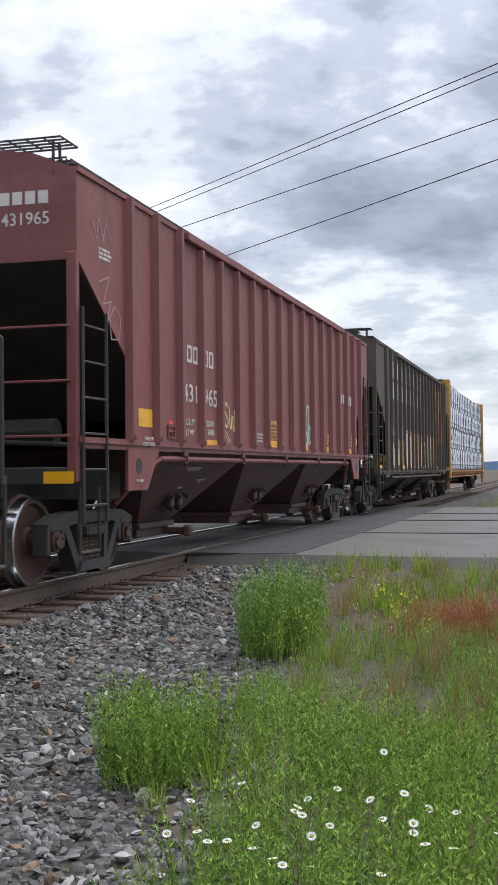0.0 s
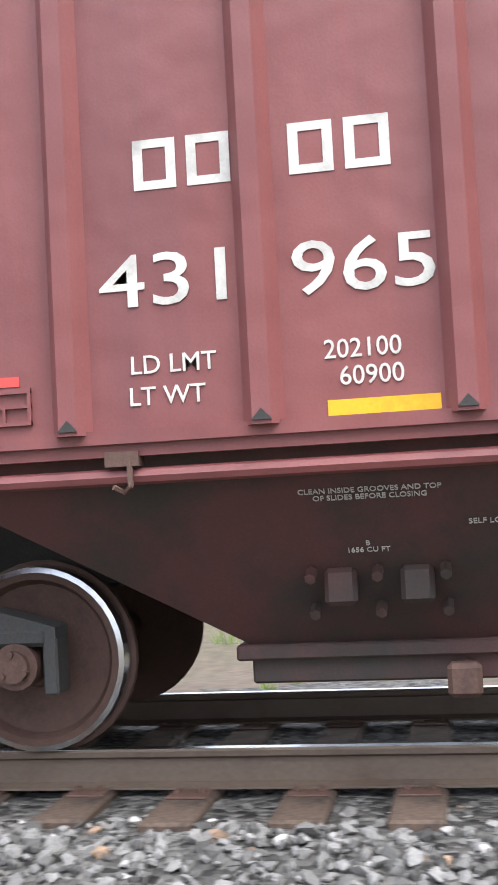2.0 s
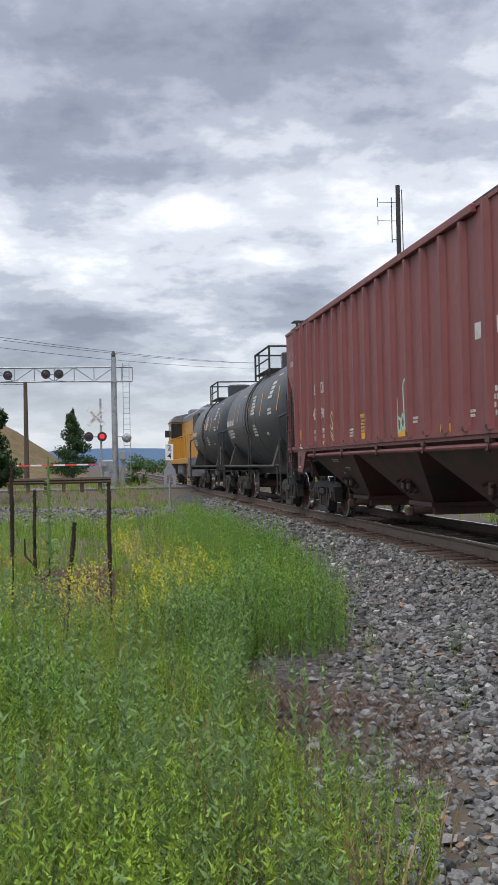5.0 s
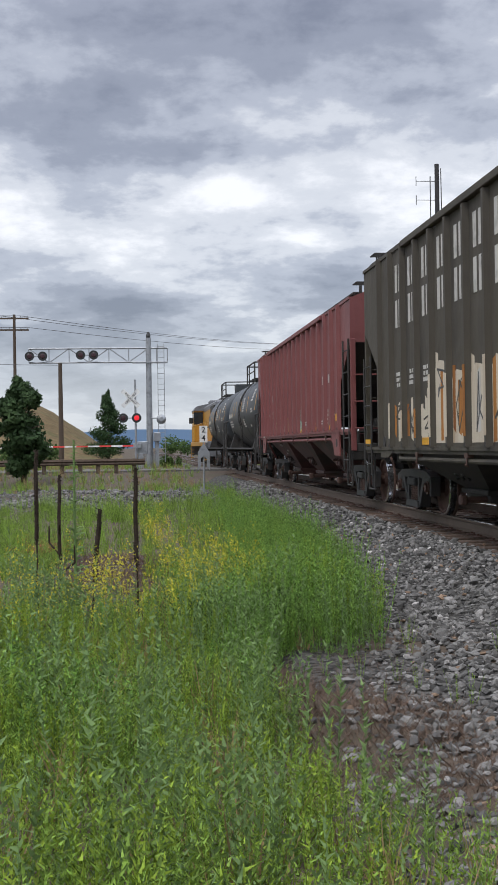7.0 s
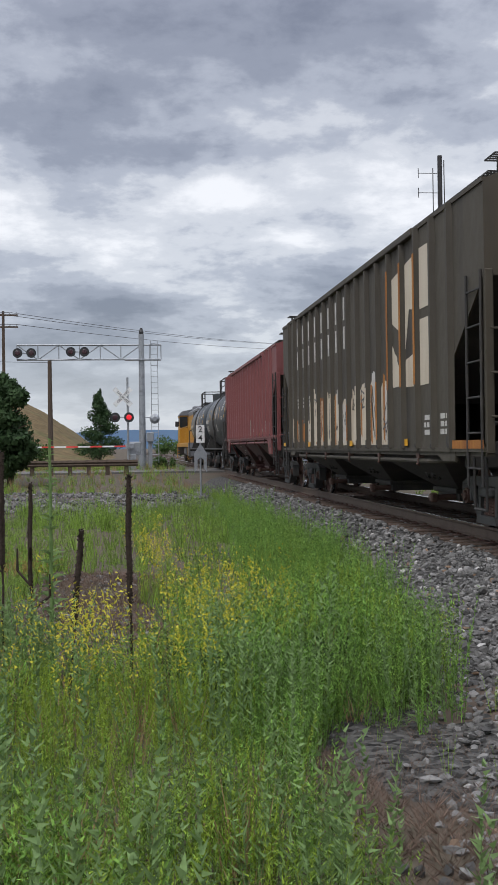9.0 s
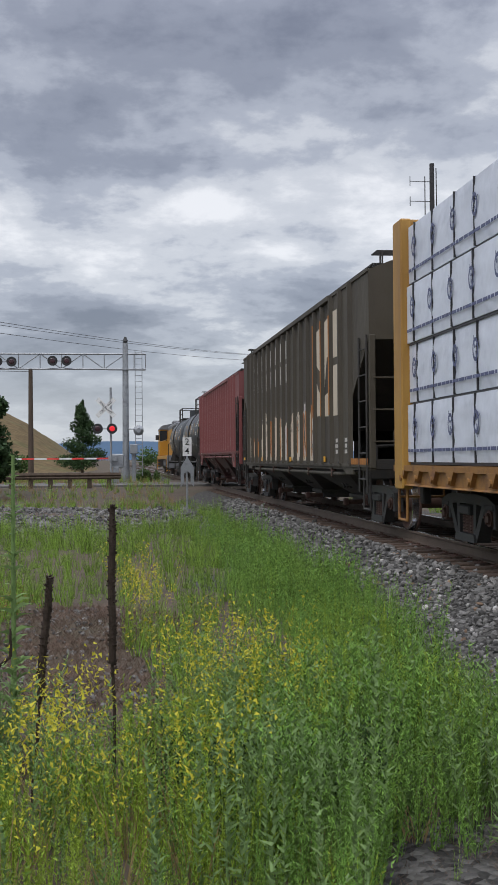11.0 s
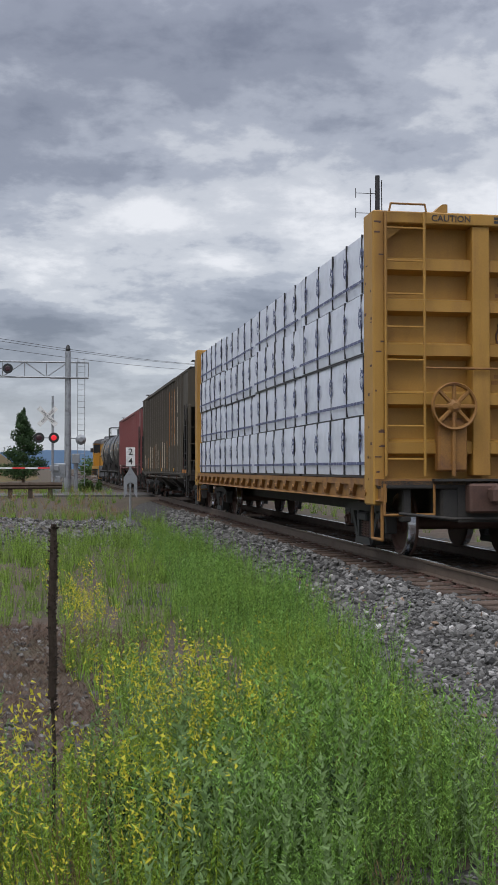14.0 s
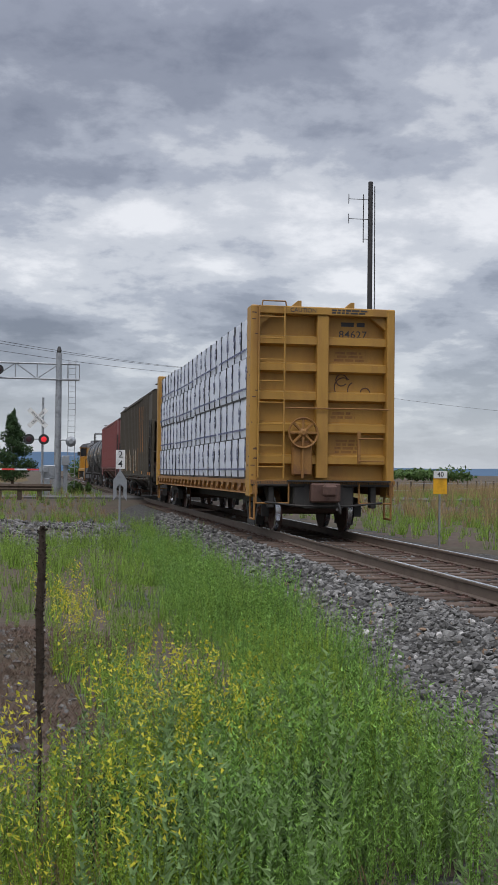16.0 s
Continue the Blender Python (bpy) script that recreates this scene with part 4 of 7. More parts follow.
def hopper(name, label, L, paint, low, ribs, bays, sill, ev):
    """A three-bay covered hopper car."""
    car = empty(name, label, "covered hopper")
    h = L / 2
    # sides, with the cut-away ends
    for s in (-1, 1):
        bm = bmesh.new()
        k = h - 1.36
        prism(bm, [(h, ev), (h, 3.05), (k, 2.12), (k, sill), (-k, sill), (-k, 2.12), (-h, 3.05), (-h, ev)], s * SHEET, s * (SHEET - 0.02))
        part("side_sheet", bm, paint, car)
        bm = bmesh.new()
        box(bm, s * (SHEET - 0.06), s * (SHEET + 0.03), -h, h, sill - 0.02, sill + 0.035)
        box(bm, s * (SHEET - 0.1), s * (SHEET + 0.005), -h, h, sill - 0.07, sill - 0.02)
        part("side_sill", bm, paint, car)
        bm = bmesh.new()
        box(bm, s * (SHEET - 0.05), s * (SHEET + 0.075), -h + 3.0, h - 3.0, ev - 0.085, ev + 0.015, 0.01)
        box(bm, s * (SHEET - 0.05), s * (SHEET + 0.02), -h, h, ev - 0.03, ev + 0.02)
        part("top_chord", bm, paint, car)
    full, short = mesh_of(rib_mesh(ev - 0.005, sill + 0.02), "rib", paint), mesh_of(rib_mesh(ev - 0.10, sill + 0.02), "rib", paint)
    bm = bmesh.new()
    prism(bm, [(0.042, sill + 0.036), (-0.042, sill + 0.036), (0, sill + 0.082)], -SHEET - 0.078, -SHEET - 0.071)
    foot = mesh_of(bm, "drain_hole", DARK)
    flip = Matrix.Rotation(math.pi, 4, "Z")
    for y in ribs:
        me = short if abs(y) < h - 3.0 else full
        r = shared("rib", me, car, Matrix.Translation((0, y, 0)))
        shared("drain_hole", foot, r, Matrix.Identity(4))
        shared("rib", me, car, Matrix.Translation((0, -y, 0)) @ flip)
    # roof, curved
    bm = bmesh.new()
    prism(bm, [(-SHEET, ev), (-1.1, ev + 0.17), (-0.5, ev + 0.27), (0.5, ev + 0.27), (1.1, ev + 0.17), (SHEET, ev), (SHEET, ev - 0.02), (-SHEET, ev - 0.02)], -h, h, "y")
    part("roof", bm, paint, car)
    # trough hatch and running boards
    bm = bmesh.new()
    box(bm, -0.35, 0.35, -h + 1.0, h - 1.0, ev + 0.27, ev + 0.34, 0.02)
    part("hatch_cover", bm, paint, car)
    for s in (-1, 1):
        bm = bmesh.new()
        for k in range(11):
            x = s * (0.98 + 0.045 * k)
            box(bm, x - 0.006, x + 0.006, -h + 0.1, h - 0.1, ev + 0.10, ev + 0.12)
        for k in range(int(L / 0.12)):
            y = -h + 0.1 + k * 0.12
            box(bm, s * 0.98, s * 1.43, y - 0.008, y + 0.008, ev + 0.102, ev + 0.118)
        for k in range(int(L / 1.55)):
            y = -h + 0.4 + k * 1.55
            box(bm, s * 1.36, s * 1.42, y - 0.04, y + 0.04, ev + 0.02, ev + 0.10)
        part("running_board", bm, DARK, car, "open steel grating walkway")
    # end: slope sheet, bulkhead plate, posts
    for s in (-1, 1):
        bm = bmesh.new()
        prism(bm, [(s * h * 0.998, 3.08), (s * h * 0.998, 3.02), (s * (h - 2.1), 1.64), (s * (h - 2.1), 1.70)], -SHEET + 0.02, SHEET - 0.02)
        # slope sheet coloured much darker than the car's own paint
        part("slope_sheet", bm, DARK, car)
        bm = bmesh.new()
        box(bm, -SHEET + 0.02, SHEET - 0.02, s * (h - 0.03), s * h, 3.03, ev)
        prism(bm, [(-SHEET, ev), (-0.5, ev + 0.26), (0.5, ev + 0.26), (SHEET, ev)], s * (h - 0.03), s * h, "y")
        part("end_sheet", bm, paint, car)
        for x in (-SHEET + 0.05, SHEET - 0.05):
            bm = bmesh.new()
            box(bm, x - 0.05, x + 0.05, s * (h - 0.06), s * (h + 0.02), 1.0, 3.1, 0.01)
            part("corner_post", bm, paint, car)
        for x in (-0.45, 0.45):
            bm = bmesh.new()
            box(bm, x - 0.06, x + 0.06, s * (h - 0.25), s * (h - 0.1), 1.1, 3.0, 0.01)
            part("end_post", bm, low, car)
        bm = bmesh.new()
        box(bm, -SHEET + 0.05, SHEET - 0.05, s * (h - 0.02), s * (h - 0.14), 0.98, 1.14, 0.01)
        box(bm, -0.35, 0.35, s * (h - 2.6), s * (h + 0.05), 0.72, 1.08, 0.02)
        box(bm, -1.3, 1.3, s * (h - 1.6), s * (h - 1.3), 0.8, 1.1, 0.02)
        part("end_sill", bm, DARK, car)
        # brake gear on the platform
        bm = bmesh.new()
        tube(bm, (-0.9, s * (h - 0.9), 1.5), (-0.2, s * (h - 0.9), 1.5), 0.13, seg=12)
        box(bm, 0.2, 0.6, s * (h - 1.1), s * (h - 0.7), 1.1, 1.5, 0.03)
        path(bm, [(-1.3, s * (h - 0.5), 1.05), (-1.3, s * (h - 0.5), 1.35), (-0.3, s * (h - 0.7), 1.4), (0.4, s * (h - 0.7), 1.3)], 0.025)
        part("brake_gear", bm, DARK, car)
        # platform side strip and lifting gusset
        for sx in (-1, 1):
            bm = bmesh.new()
            prism(bm, [(s * (h - 1.2), sill - 0.02), (s * (h - 2.15), sill - 0.02), (s * (h - 1.75), 0.90), (s * (h - 1.2), 0.90)], sx * (SHEET - 0.02), sx * (SHEET + 0.012))
            g = part("gusset", bm, paint, car)
            bm = bmesh.new()
            tube(bm, (sx * (SHEET - 0.01), s * (h - 1.5), 1.15), (sx * (SHEET + 0.016), s * (h - 1.5), 1.15), 0.085, seg=16)
            part("lifting_hole", bm, DARK, g, "dark round lifting hole")
            ladder(car, sx * (SHEET + 0.03), s * (h - 0.05) - (0.55 if s > 0 else 0), 0.62, 2.6 if s > 0 else 3.1, 0.55, 6, DARK)
            bm = bmesh.new()
            path(bm, [(sx * 1.5, s * (h - 0.1), 0.95), (sx * 1.5, s * (h - 0.1), 0.35), (sx * 1.5, s * (h - 0.55), 0.35), (sx * 1.5, s * (h - 0.55), 0.95)], 0.018)
            part("stirrup", bm, DARK, car)
        for z in (1.42, 1.92, 2.42):
            bm = bmesh.new()
            tube(bm, (-1.48, s * (h + 0.05), z), (0.1, s * (h + 0.05), z), 0.014, seg=6)
            part("grab_iron", bm, paint, car)
        bm = bmesh.new()
        for k in range(5):
            box(bm, -1.4, 1.4, s * (h - 0.33 + 0.095 * k), s * (h - 0.325 + 0.095 * k), ev + 0.275, ev + 0.295)
        for k in range(17):
            x = -1.4 + k * 2.8 / 16
            box(bm, x - 0.004, x + 0.004, s * (h - 0.33), s * (h + 0.06), ev + 0.277, ev + 0.293)
        for x in (-1.3, 1.3):
            box(bm, x - 0.012, x + 0.012, s * (h - 0.16), s * (h - 0.14), ev, ev + 0.275)
            box(bm, x - 0.012, x + 0.012, s * (h - 0.02), s * (h + 0.0), ev - 0.05, ev + 0.275)
        part("end_walkway", bm, DARK, car, "open steel grating at the roof end")
        coupler(car, s * h, s)
        truck(car, s * (h - 1.43))
    # the discharge bays
    for yc in bays:
        bm = bmesh.new()
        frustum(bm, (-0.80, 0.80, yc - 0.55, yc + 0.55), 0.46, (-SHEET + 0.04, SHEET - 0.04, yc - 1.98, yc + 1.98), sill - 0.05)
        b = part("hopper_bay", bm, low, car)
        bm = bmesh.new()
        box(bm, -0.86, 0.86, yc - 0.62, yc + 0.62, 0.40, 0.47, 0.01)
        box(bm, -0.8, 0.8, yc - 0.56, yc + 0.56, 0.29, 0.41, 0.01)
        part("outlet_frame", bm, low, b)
        bm = bmesh.new()
        for s in (-1, 1):
            tube(bm, (s * 0.8, yc - 0.38, 0.34), (s * 1.12, yc - 0.38, 0.34), 0.045, seg=8)
            box(bm, s * 1.08, s * 1.18, yc - 0.45, yc - 0.31, 0.27, 0.41, 0.02)
        part("gate_shaft", bm, BROWN, b, "square gate capstan")
        bm = bmesh.new()
        for s in (-1, 1):
            slope = Vector((s * (SHEET - 0.84), 0, sill - 0.51)).normalized()
            for dy in (-0.16, 0.16):
                c = Vector((s * 1.055, yc + dy - 0.05, 0.72))
                box(bm, c.x - 0.05, c.x + 0.05, c.y - 0.07, c.y + 0.07, c.z - 0.07, c.z + 0.09, 0.02)
            for dy in (-0.28, 0.0, 0.28):
                for dz in (-0.08, 0.08):
                    tube(bm, (s * (1.03 + dz * 0.7), yc + dy - 0.05, 0.72 + dz), (s * (1.10 + dz * 0.7), yc + dy - 0.05, 0.72 + dz - 0.03), 0.025, seg=6)
        part("vibrator_bracket", bm, low, b)
    # train-line pipe under the sill, on hangers
    for s in (-1, 1):
        bm = bmesh.new()
        e = bays[0] + 1.9
        path(bm, [(s * 1.2, e + 0.35, 0.75), (s * 1.42, e - 0.02, 1.12), (s * 1.5, e - 0.25, sill - 0.15), (s * 1.5, -e + 0.3, sill - 0.15), (s * 1.3, -e - 0.3, 0.9)], 0.034)
        pipe = part("pipe", bm, paint, car)
        for y in np.arange(-e + 0.8, e - 0.6, 2.45):
            bm = bmesh.new()
            box(bm, s * 1.47, s * 1.55, y - 0.07, y + 0.07, sill - 0.11, sill - 0.05)
            path(bm, [(s * 1.545, y - 0.03, sill - 0.1), (s * 1.555, y - 0.035, sill - 0.19), (s * 1.52, y, sill - 0.215), (s * 1.555, y + 0.035, sill - 0.19)], 0.012, 5)
            part("hanger", bm, BROWN, pipe)
    bm = bmesh.new()
    box(bm, -0.3, 0.3, -h, h, 0.92, 1.1)
    part("centre_sill", bm, DARK, car)
    return car



CARS = []          # (car, offset along the train)


def red_hopper():
    L = 15.6
    ribs = [6.56 - 0.78 * k for k in range(18)]
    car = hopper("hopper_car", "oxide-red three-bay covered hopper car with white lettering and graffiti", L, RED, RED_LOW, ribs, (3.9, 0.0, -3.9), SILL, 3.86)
    X = -SHEET - 0.004
    o = 4.7
    # reporting marks as plain blocks, numbers as they read
    for half, y0 in ((0, 0.0), (1, -0.63)):
        bm = bmesh.new()
        for k in range(2):
            a = o + y0 - k * 0.22
            for dz in (0, 0.168):
                box(bm, X, X + 0.003, a - 0.175, a, 2.37 + dz, 2.405 + dz)
            for dy in (0, 0.135):
                box(bm, X, X + 0.003, a - 0.04 - dy, a - dy, 2.405, 2.538)
        part("reporting_mark", bm, WHITE, car, "white block lettering")
    lettering("car_number", "431", 0.30, WHITE, car, on_side(X, o - 0.135, 1.995), 1.34)
    lettering("car_number", "965", 0.30, WHITE, car, on_side(X, o - 0.90, 1.985), 1.30)
    lettering("weight_text", "LD LMT", 0.105, WHITE, car, on_side(X, o - 0.125, 1.665), 1.0)
    lettering("weight_text", "LT WT", 0.105, WHITE, car, on_side(X, o - 0.095, 1.54), 1.0)
    lettering("weight_text", "202100", 0.105, WHITE, car, on_side(X, o - 0.875, 1.67), 0.96)
    lettering("weight_text", "60900", 0.105, WHITE, car, on_side(X, o - 0.905, 1.565), 0.96)
    for y, w, z, h in ((-0.945, 0.43, 1.372, 0.105), (1.38, 0.40, 1.56, 0.19), (-4.05, 0.42, 1.44, 0.10), (-6.2, 0.4, 1.42, 0.10), (-8.2, 0.4, 1.42, 0.1), (-10.3, 0.4, 1.42, 0.1), (-11.0, 0.3, 1.6, 0.14)):
        bm = bmesh.new()
        box(bm, X, X + 0.003, o + y - w / 2, o + y + w / 2, z, z + h)
        part("reflector", bm, YELLOWP, car, "yellow reflective strip")
    bm = bmesh.new()
    box(bm, X, X + 0.003, o + 0.52, o + 0.66, 1.62, 1.66)
    part("tag", bm, REDTAG, car, "small red tag")
    bm = bmesh.new()
    for a, b, c, d in ((0.47, 0.70, 1.59, 1.61), (0.47, 0.70, 1.46, 1.475), (0.47, 0.485, 1.46, 1.6), (0.685, 0.70, 1.46, 1.6), (0.58, 0.592, 1.46, 1.53), (0.47, 0.7, 1.53, 1.542)):
        box(bm, X - 0.012, X + 0.003, o + a, o + b, c, d)
    part("routing_board", bm, RED, car)
    lettering("shoe_text", "2 INCH HF\nCOMP SHOES", 0.058, WHITE, car, on_side(X - 0.03, o + 1.36, 1.405), 1.0)
    lettering("lift_text", "LIFT HERE", 0.045, WHITE, car, on_side(X - 0.018, o + 1.6, 1.0))
    lettering("warning_text", "WARNING", 0.10, YTXT, car, on_side(X, o - 4.02, 1.80), 0.95)
    lettering("warning_text", "DO NOT APPLY VIBRATOR\nTO ANY PART OF CAR BODY\nEXCEPT VIBRATOR BRACKET!\nUSE ON LOADED CAR ONLY", 0.052, YTXT, car, on_side(X, o - 4.05, 1.645), 0.68)
    lettering("slide_text", "CLOSE HOPPER SLIDES\nAND ROOF HATCHES\nBEFORE CAR IS MOVED", 0.05, WHITE, car, on_side(X, o - 3.2, 1.56), 0.78)
    t = lettering("groove_text", "CLEAN INSIDE GROOVES AND TOP\nOF SLIDES BEFORE CLOSING", 0.036, WHITE, car, on_side(0, 0, 0), 1.0)
    lean = Matrix.Rotation(-math.atan2(0.69, 0.87), 4, "Y")
    t.matrix_basis = Matrix.Translation((-1.323, o - 0.85, 1.12)) @ lean @ on_side(-0.006, 0, 0)
    for txt, dy, z, xx, sz in (("B\n1656 CU FT", -0.82, 0.90, -1.149, 0.036), ("SELF LOCK / UNLOCK\nOPEN", -1.42, 0.97, -1.205, 0.038)):
        t = lettering("bay_text", txt, sz, WHITE, car, on_side(0, 0, 0), 1.0)
        t.matrix_basis = Matrix.Translation((xx, o + dy, z)) @ lean @ on_side(-0.006, 0, 0)
    for y, z, w, h, n, m in ((2.45, 3.18, 0.36, 0.12, 3, WHITE), (-6.9, 1.62, 0.3, 0.1, 2, WHITE), (-8.2, 1.66, 0.34, 0.2, 4, YTXT), (-9.2, 1.6, 0.3, 0.1, 2, WHITE), (-9.9, 1.7, 0.26, 0.34, 4, WHITE), (-10.6, 1.7, 0.3, 0.3, 4, WHITE)):
        bars("stencil", car, X, o + y, z, w, h, n, m, "unreadable stencilled lines", seed=int(abs(y) * 10))
    for half, y0 in ((0, -9.35), (1, -10.05)):
        bm = bmesh.new()
        for k in range(2):
            a = o + y0 - k * 0.3
            box(bm, X, X + 0.003, a - 0.2, a, 2.40, 2.58)
        part("reporting_mark", bm, WHITE, car, "white block lettering")
    lettering("car_number", "431965", 0.165, WHITE, car, on_front(-1.02, 7.804, 3.42), 1.0)
    bm = bmesh.new()
    for k in range(4):
        box(bm, -0.86 - 0.13 * k, -0.76 - 0.13 * k, 7.80, 7.804, 3.56, 3.68)
    part("reporting_mark", bm, WHITE, car, "white block lettering")
    bm = bmesh.new()
    box(bm, -1.5, -1.2, 7.822, 7.826, 0.99, 1.1)
    part("reflector", bm, YELLOWP, car, "yellow reflective strip")
    # sprayed lines
    cream = mat("pale_yellow_spray", (0.62, 0.50, 0.26), 0.6, 0, 0.1, 6.0)
    wh = mat("faint_white_spray", (0.36, 0.25, 0.25), 0.6, 0, 0.1, 6.0)
    gr = mat("mint_green_spray", (0.35, 0.55, 0.45), 0.6, 0, 0.1, 6.0)
    f = X - 0.001
    def curl(pts, n=5):
        """Rounds a scrawl through its corner points."""
        out = []
        q = [pts[0]] + pts + [pts[-1]]
        for a, b, c, d in zip(q, q[1:], q[2:], q[3:]):
            for k in range(n):
                t = k / n
                out.append(tuple(0.5 * (2 * b[i] + (c[i] - a[i]) * t + (2 * a[i] - 5 * b[i] + 4 * c[i] - d[i]) * t * t + (3 * b[i] - a[i] - 3 * c[i] + d[i]) * t ** 3) for i in (0, 1)))
        return out + [pts[-1]]
    for pts, w in (
            ([(-1.82, 2.08), (-1.70, 2.14), (-1.60, 2.05), (-1.70, 1.95), (-1.82, 1.86), (-1.74, 1.76), (-1.58, 1.82)], 0.03),
            ([(-1.90, 2.08), (-1.92, 1.80), (-1.96, 1.74), (-2.00, 1.80), (-2.01, 1.95), (-2.03, 1.74), (-2.07, 1.90), (-2.12, 1.92), (-2.14, 1.72), (-2.19, 1.74)], 0.026),
            ([(-2.22, 2.04), (-2.24, 1.66), (-2.25, 1.84), (-2.34, 1.92), (-2.28, 1.82), (-2.38, 1.62)], 0.026),
            ([(-1.52, 1.72), (-1.75, 1.64), (-1.95, 1.52)], 0.018), ([(-1.56, 1.64), (-1.72, 1.58), (-1.86, 1.49)], 0.016), ([(-1.50, 1.86), (-1.53, 1.85)], 0.03)):
        stroke("graffiti", car, f, curl([(o - 1.42 + (y + 1.5) * 0.74, 1.45 + (z - 1.49) * 0.8) for y, z in pts]), w, cream, "pale yellow sprayed scrawl")
    stroke("graffiti", car, f, [(o + 2.6, 2.9), (o + 2.35, 2.98), (o + 2.5, 2.7), (o + 2.3, 2.75), (o + 2.45, 2.5), (o + 2.2, 2.72), (o + 2.05, 2.6), (o + 2.1, 2.4), (o + 2.3, 2.38), (o + 2.34, 2.6)], 0.014, wh, "faint white sprayed loops")
    stroke("graffiti", car, f, [(o + 2.75, 3.45), (o + 2.65, 3.3), (o + 2.6, 3.5), (o + 2.5, 3.3), (o + 2.42, 3.5), (o + 2.3, 3.32)], 0.012, wh, "faint white sprayed loops")
    for pts in ([(-6.02, 1.95), (-6.05, 1.52), (-6.16, 1.50), (-6.19, 1.64), (-6.07, 1.68)], [(-6.30, 1.50), (-6.22, 1.60), (-6.30, 1.72), (-6.38, 1.60), (-6.30, 1.50)],
                [(-6.40, 1.52), (-6.34, 2.05), (-6.42, 2.18), (-6.50, 2.10), (-6.47, 1.60), (-6.55, 1.54)], [(-6.50, 1.78), (-6.60, 1.84), (-6.56, 1.60), (-6.66, 1.56)]):
        stroke("graffiti", car, f, curl([(o + y, z) for y, z in pts]), 0.045, gr, "mint green sprayed scrawl")
    CARS.append((car, -4.7))


def olive_hopper():
    L = 16.4
    ribs = [6.9 - 13.8 / 17 * k for k in range(18)]
    car = hopper("hopper_car", "weathered olive-grey three-bay covered hopper car with peeling cream blocks and rust", L, OLIVE, DARK, ribs, (4.1, 0.0, -4.1), 1.04, 4.12)
    X = -SHEET - 0.004
    w = 13.8 / 17
    # worn block letters in two lines, one in each bay of the side
    for r, (z0, z1) in enumerate(((3.44, 3.86), (2.90, 3.32))):
        for k in range(8):
            yc = 6.9 - w * (k + 1.5)
            bm = bmesh.new()
            for a in (-0.19, 0.03):
                box(bm, X, X + 0.003, yc + a, yc + a + 0.13, z0, z1)
            part("worn_mark", bm, WHITE, car, "worn white block mark")
    # large cream emblem over three bays of the side, with rusty posts between
    g = w / 2 - 0.08
    arc = lambda z0, z1, r: [(-g + r - r * math.sin(q), (z0 + r - r * math.cos(q))) for q in np.linspace(0, math.pi / 2, 5)] + [(-g + r - r * math.cos(q), z1 - r + r * math.sin(q)) for q in np.linspace(0, math.pi / 2, 5)]
    emblem = {13: ([(g, 3.62), (-g, 3.70), (-g, 2.72), (g, 2.95)], [(g, 2.62), (-g, 2.05), (-g, 1.98), (g, 1.98)], [(g, 2.30), (g * 0.1, 2.30), (g * 0.1, 2.42), (g, 2.56)]),
              14: ([(g, 3.72), (-g, 3.80), (-g, 3.0), (0.1, 3.05), (g, 2.5)], [(g, 1.95), (g, 2.34), (-g, 2.42), (-g, 1.93)]),
              15: ([(g, 3.82), (g, 2.98)] + arc(2.98, 3.82, 0.22), [(g, 2.84), (g, 1.93)] + arc(1.93, 2.84, 0.25))}
    for k, shapes in emblem.items():
        yc = 6.9 - w * (k + 0.5)
        for shape in shapes:
            bm = bmesh.new()
            prism(bm, [(yc + a, z) for a, z in shape], X, X + 0.003)
            part("worn_emblem", bm, PALE, car, "faded cream emblem shape")
        bm = bmesh.new()
        box(bm, -SHEET - 0.074, -SHEET - 0.0705, yc + w / 2 - 0.046, yc + w / 2 + 0.046, 1.95, 3.76)
        part("rust_streak", bm, RUST, car, "orange rust on a side post")
    # graffiti band along the lower half
    rnd = random.Random(4)
    for k in range(1, 13):
        yc = 6.9 - w * (k + 0.5)
        top = 2.08 + rnd.uniform(-0.1, 0.15) if k > 3 else 1.8
        if k > 3:
            bm = bmesh.new()
            c = w / 2 - 0.09
            prism(bm, [(yc - c, 1.12), (yc + c, 1.12), (yc + c, top - 0.1), (yc + c * 0.4, top), (yc - c, top - 0.06)], X + 0.0015, X + 0.003)
            part("graffiti", bm, PALE, car, "cream painted letter")
        for j in range(5):
            a = yc - 0.29 + j * 0.115
            z1 = top + rnd.uniform(-0.22, 0.12)
            z0 = 1.12 + rnd.uniform(0, 0.14)
            bm = bmesh.new()
            prism(bm, [(a, z0), (a + 0.12, z0 + rnd.uniform(-0.03, 0.1)), (a + 0.12, z1 + rnd.uniform(-0.06, 0.06)), (a, z1)], X, X + 0.003)
            m = PALE if rnd.random() < 0.5 else (RUST if rnd.random() < 0.6 else WHITE)
            if k < 3 and j % 2:
                bm.free()
                continue
            part("graffiti", bm, m, car, "cream and rust painted letters")
        bm = bmesh.new()
        z1 = top + rnd.uniform(-0.2, 0.05)
        box(bm, -SHEET - 0.074, -SHEET - 0.0705, yc + w / 2 - 0.047, yc + w / 2 + 0.047, 1.2, z1)
        part("graffiti", bm, PALE if k % 3 else RUST, car, "cream and rust painted letters")
        zz = 1.3
        pts = []
        for j in range(6):
            pts.append((yc + rnd.uniform(-0.26, 0.26), 1.25 + rnd.uniform(0, top - 1.3)))
        stroke("graffiti", car, X - 0.002, pts, 0.028, OLIVE if k % 2 else STRAP, "dark sprayed outline")
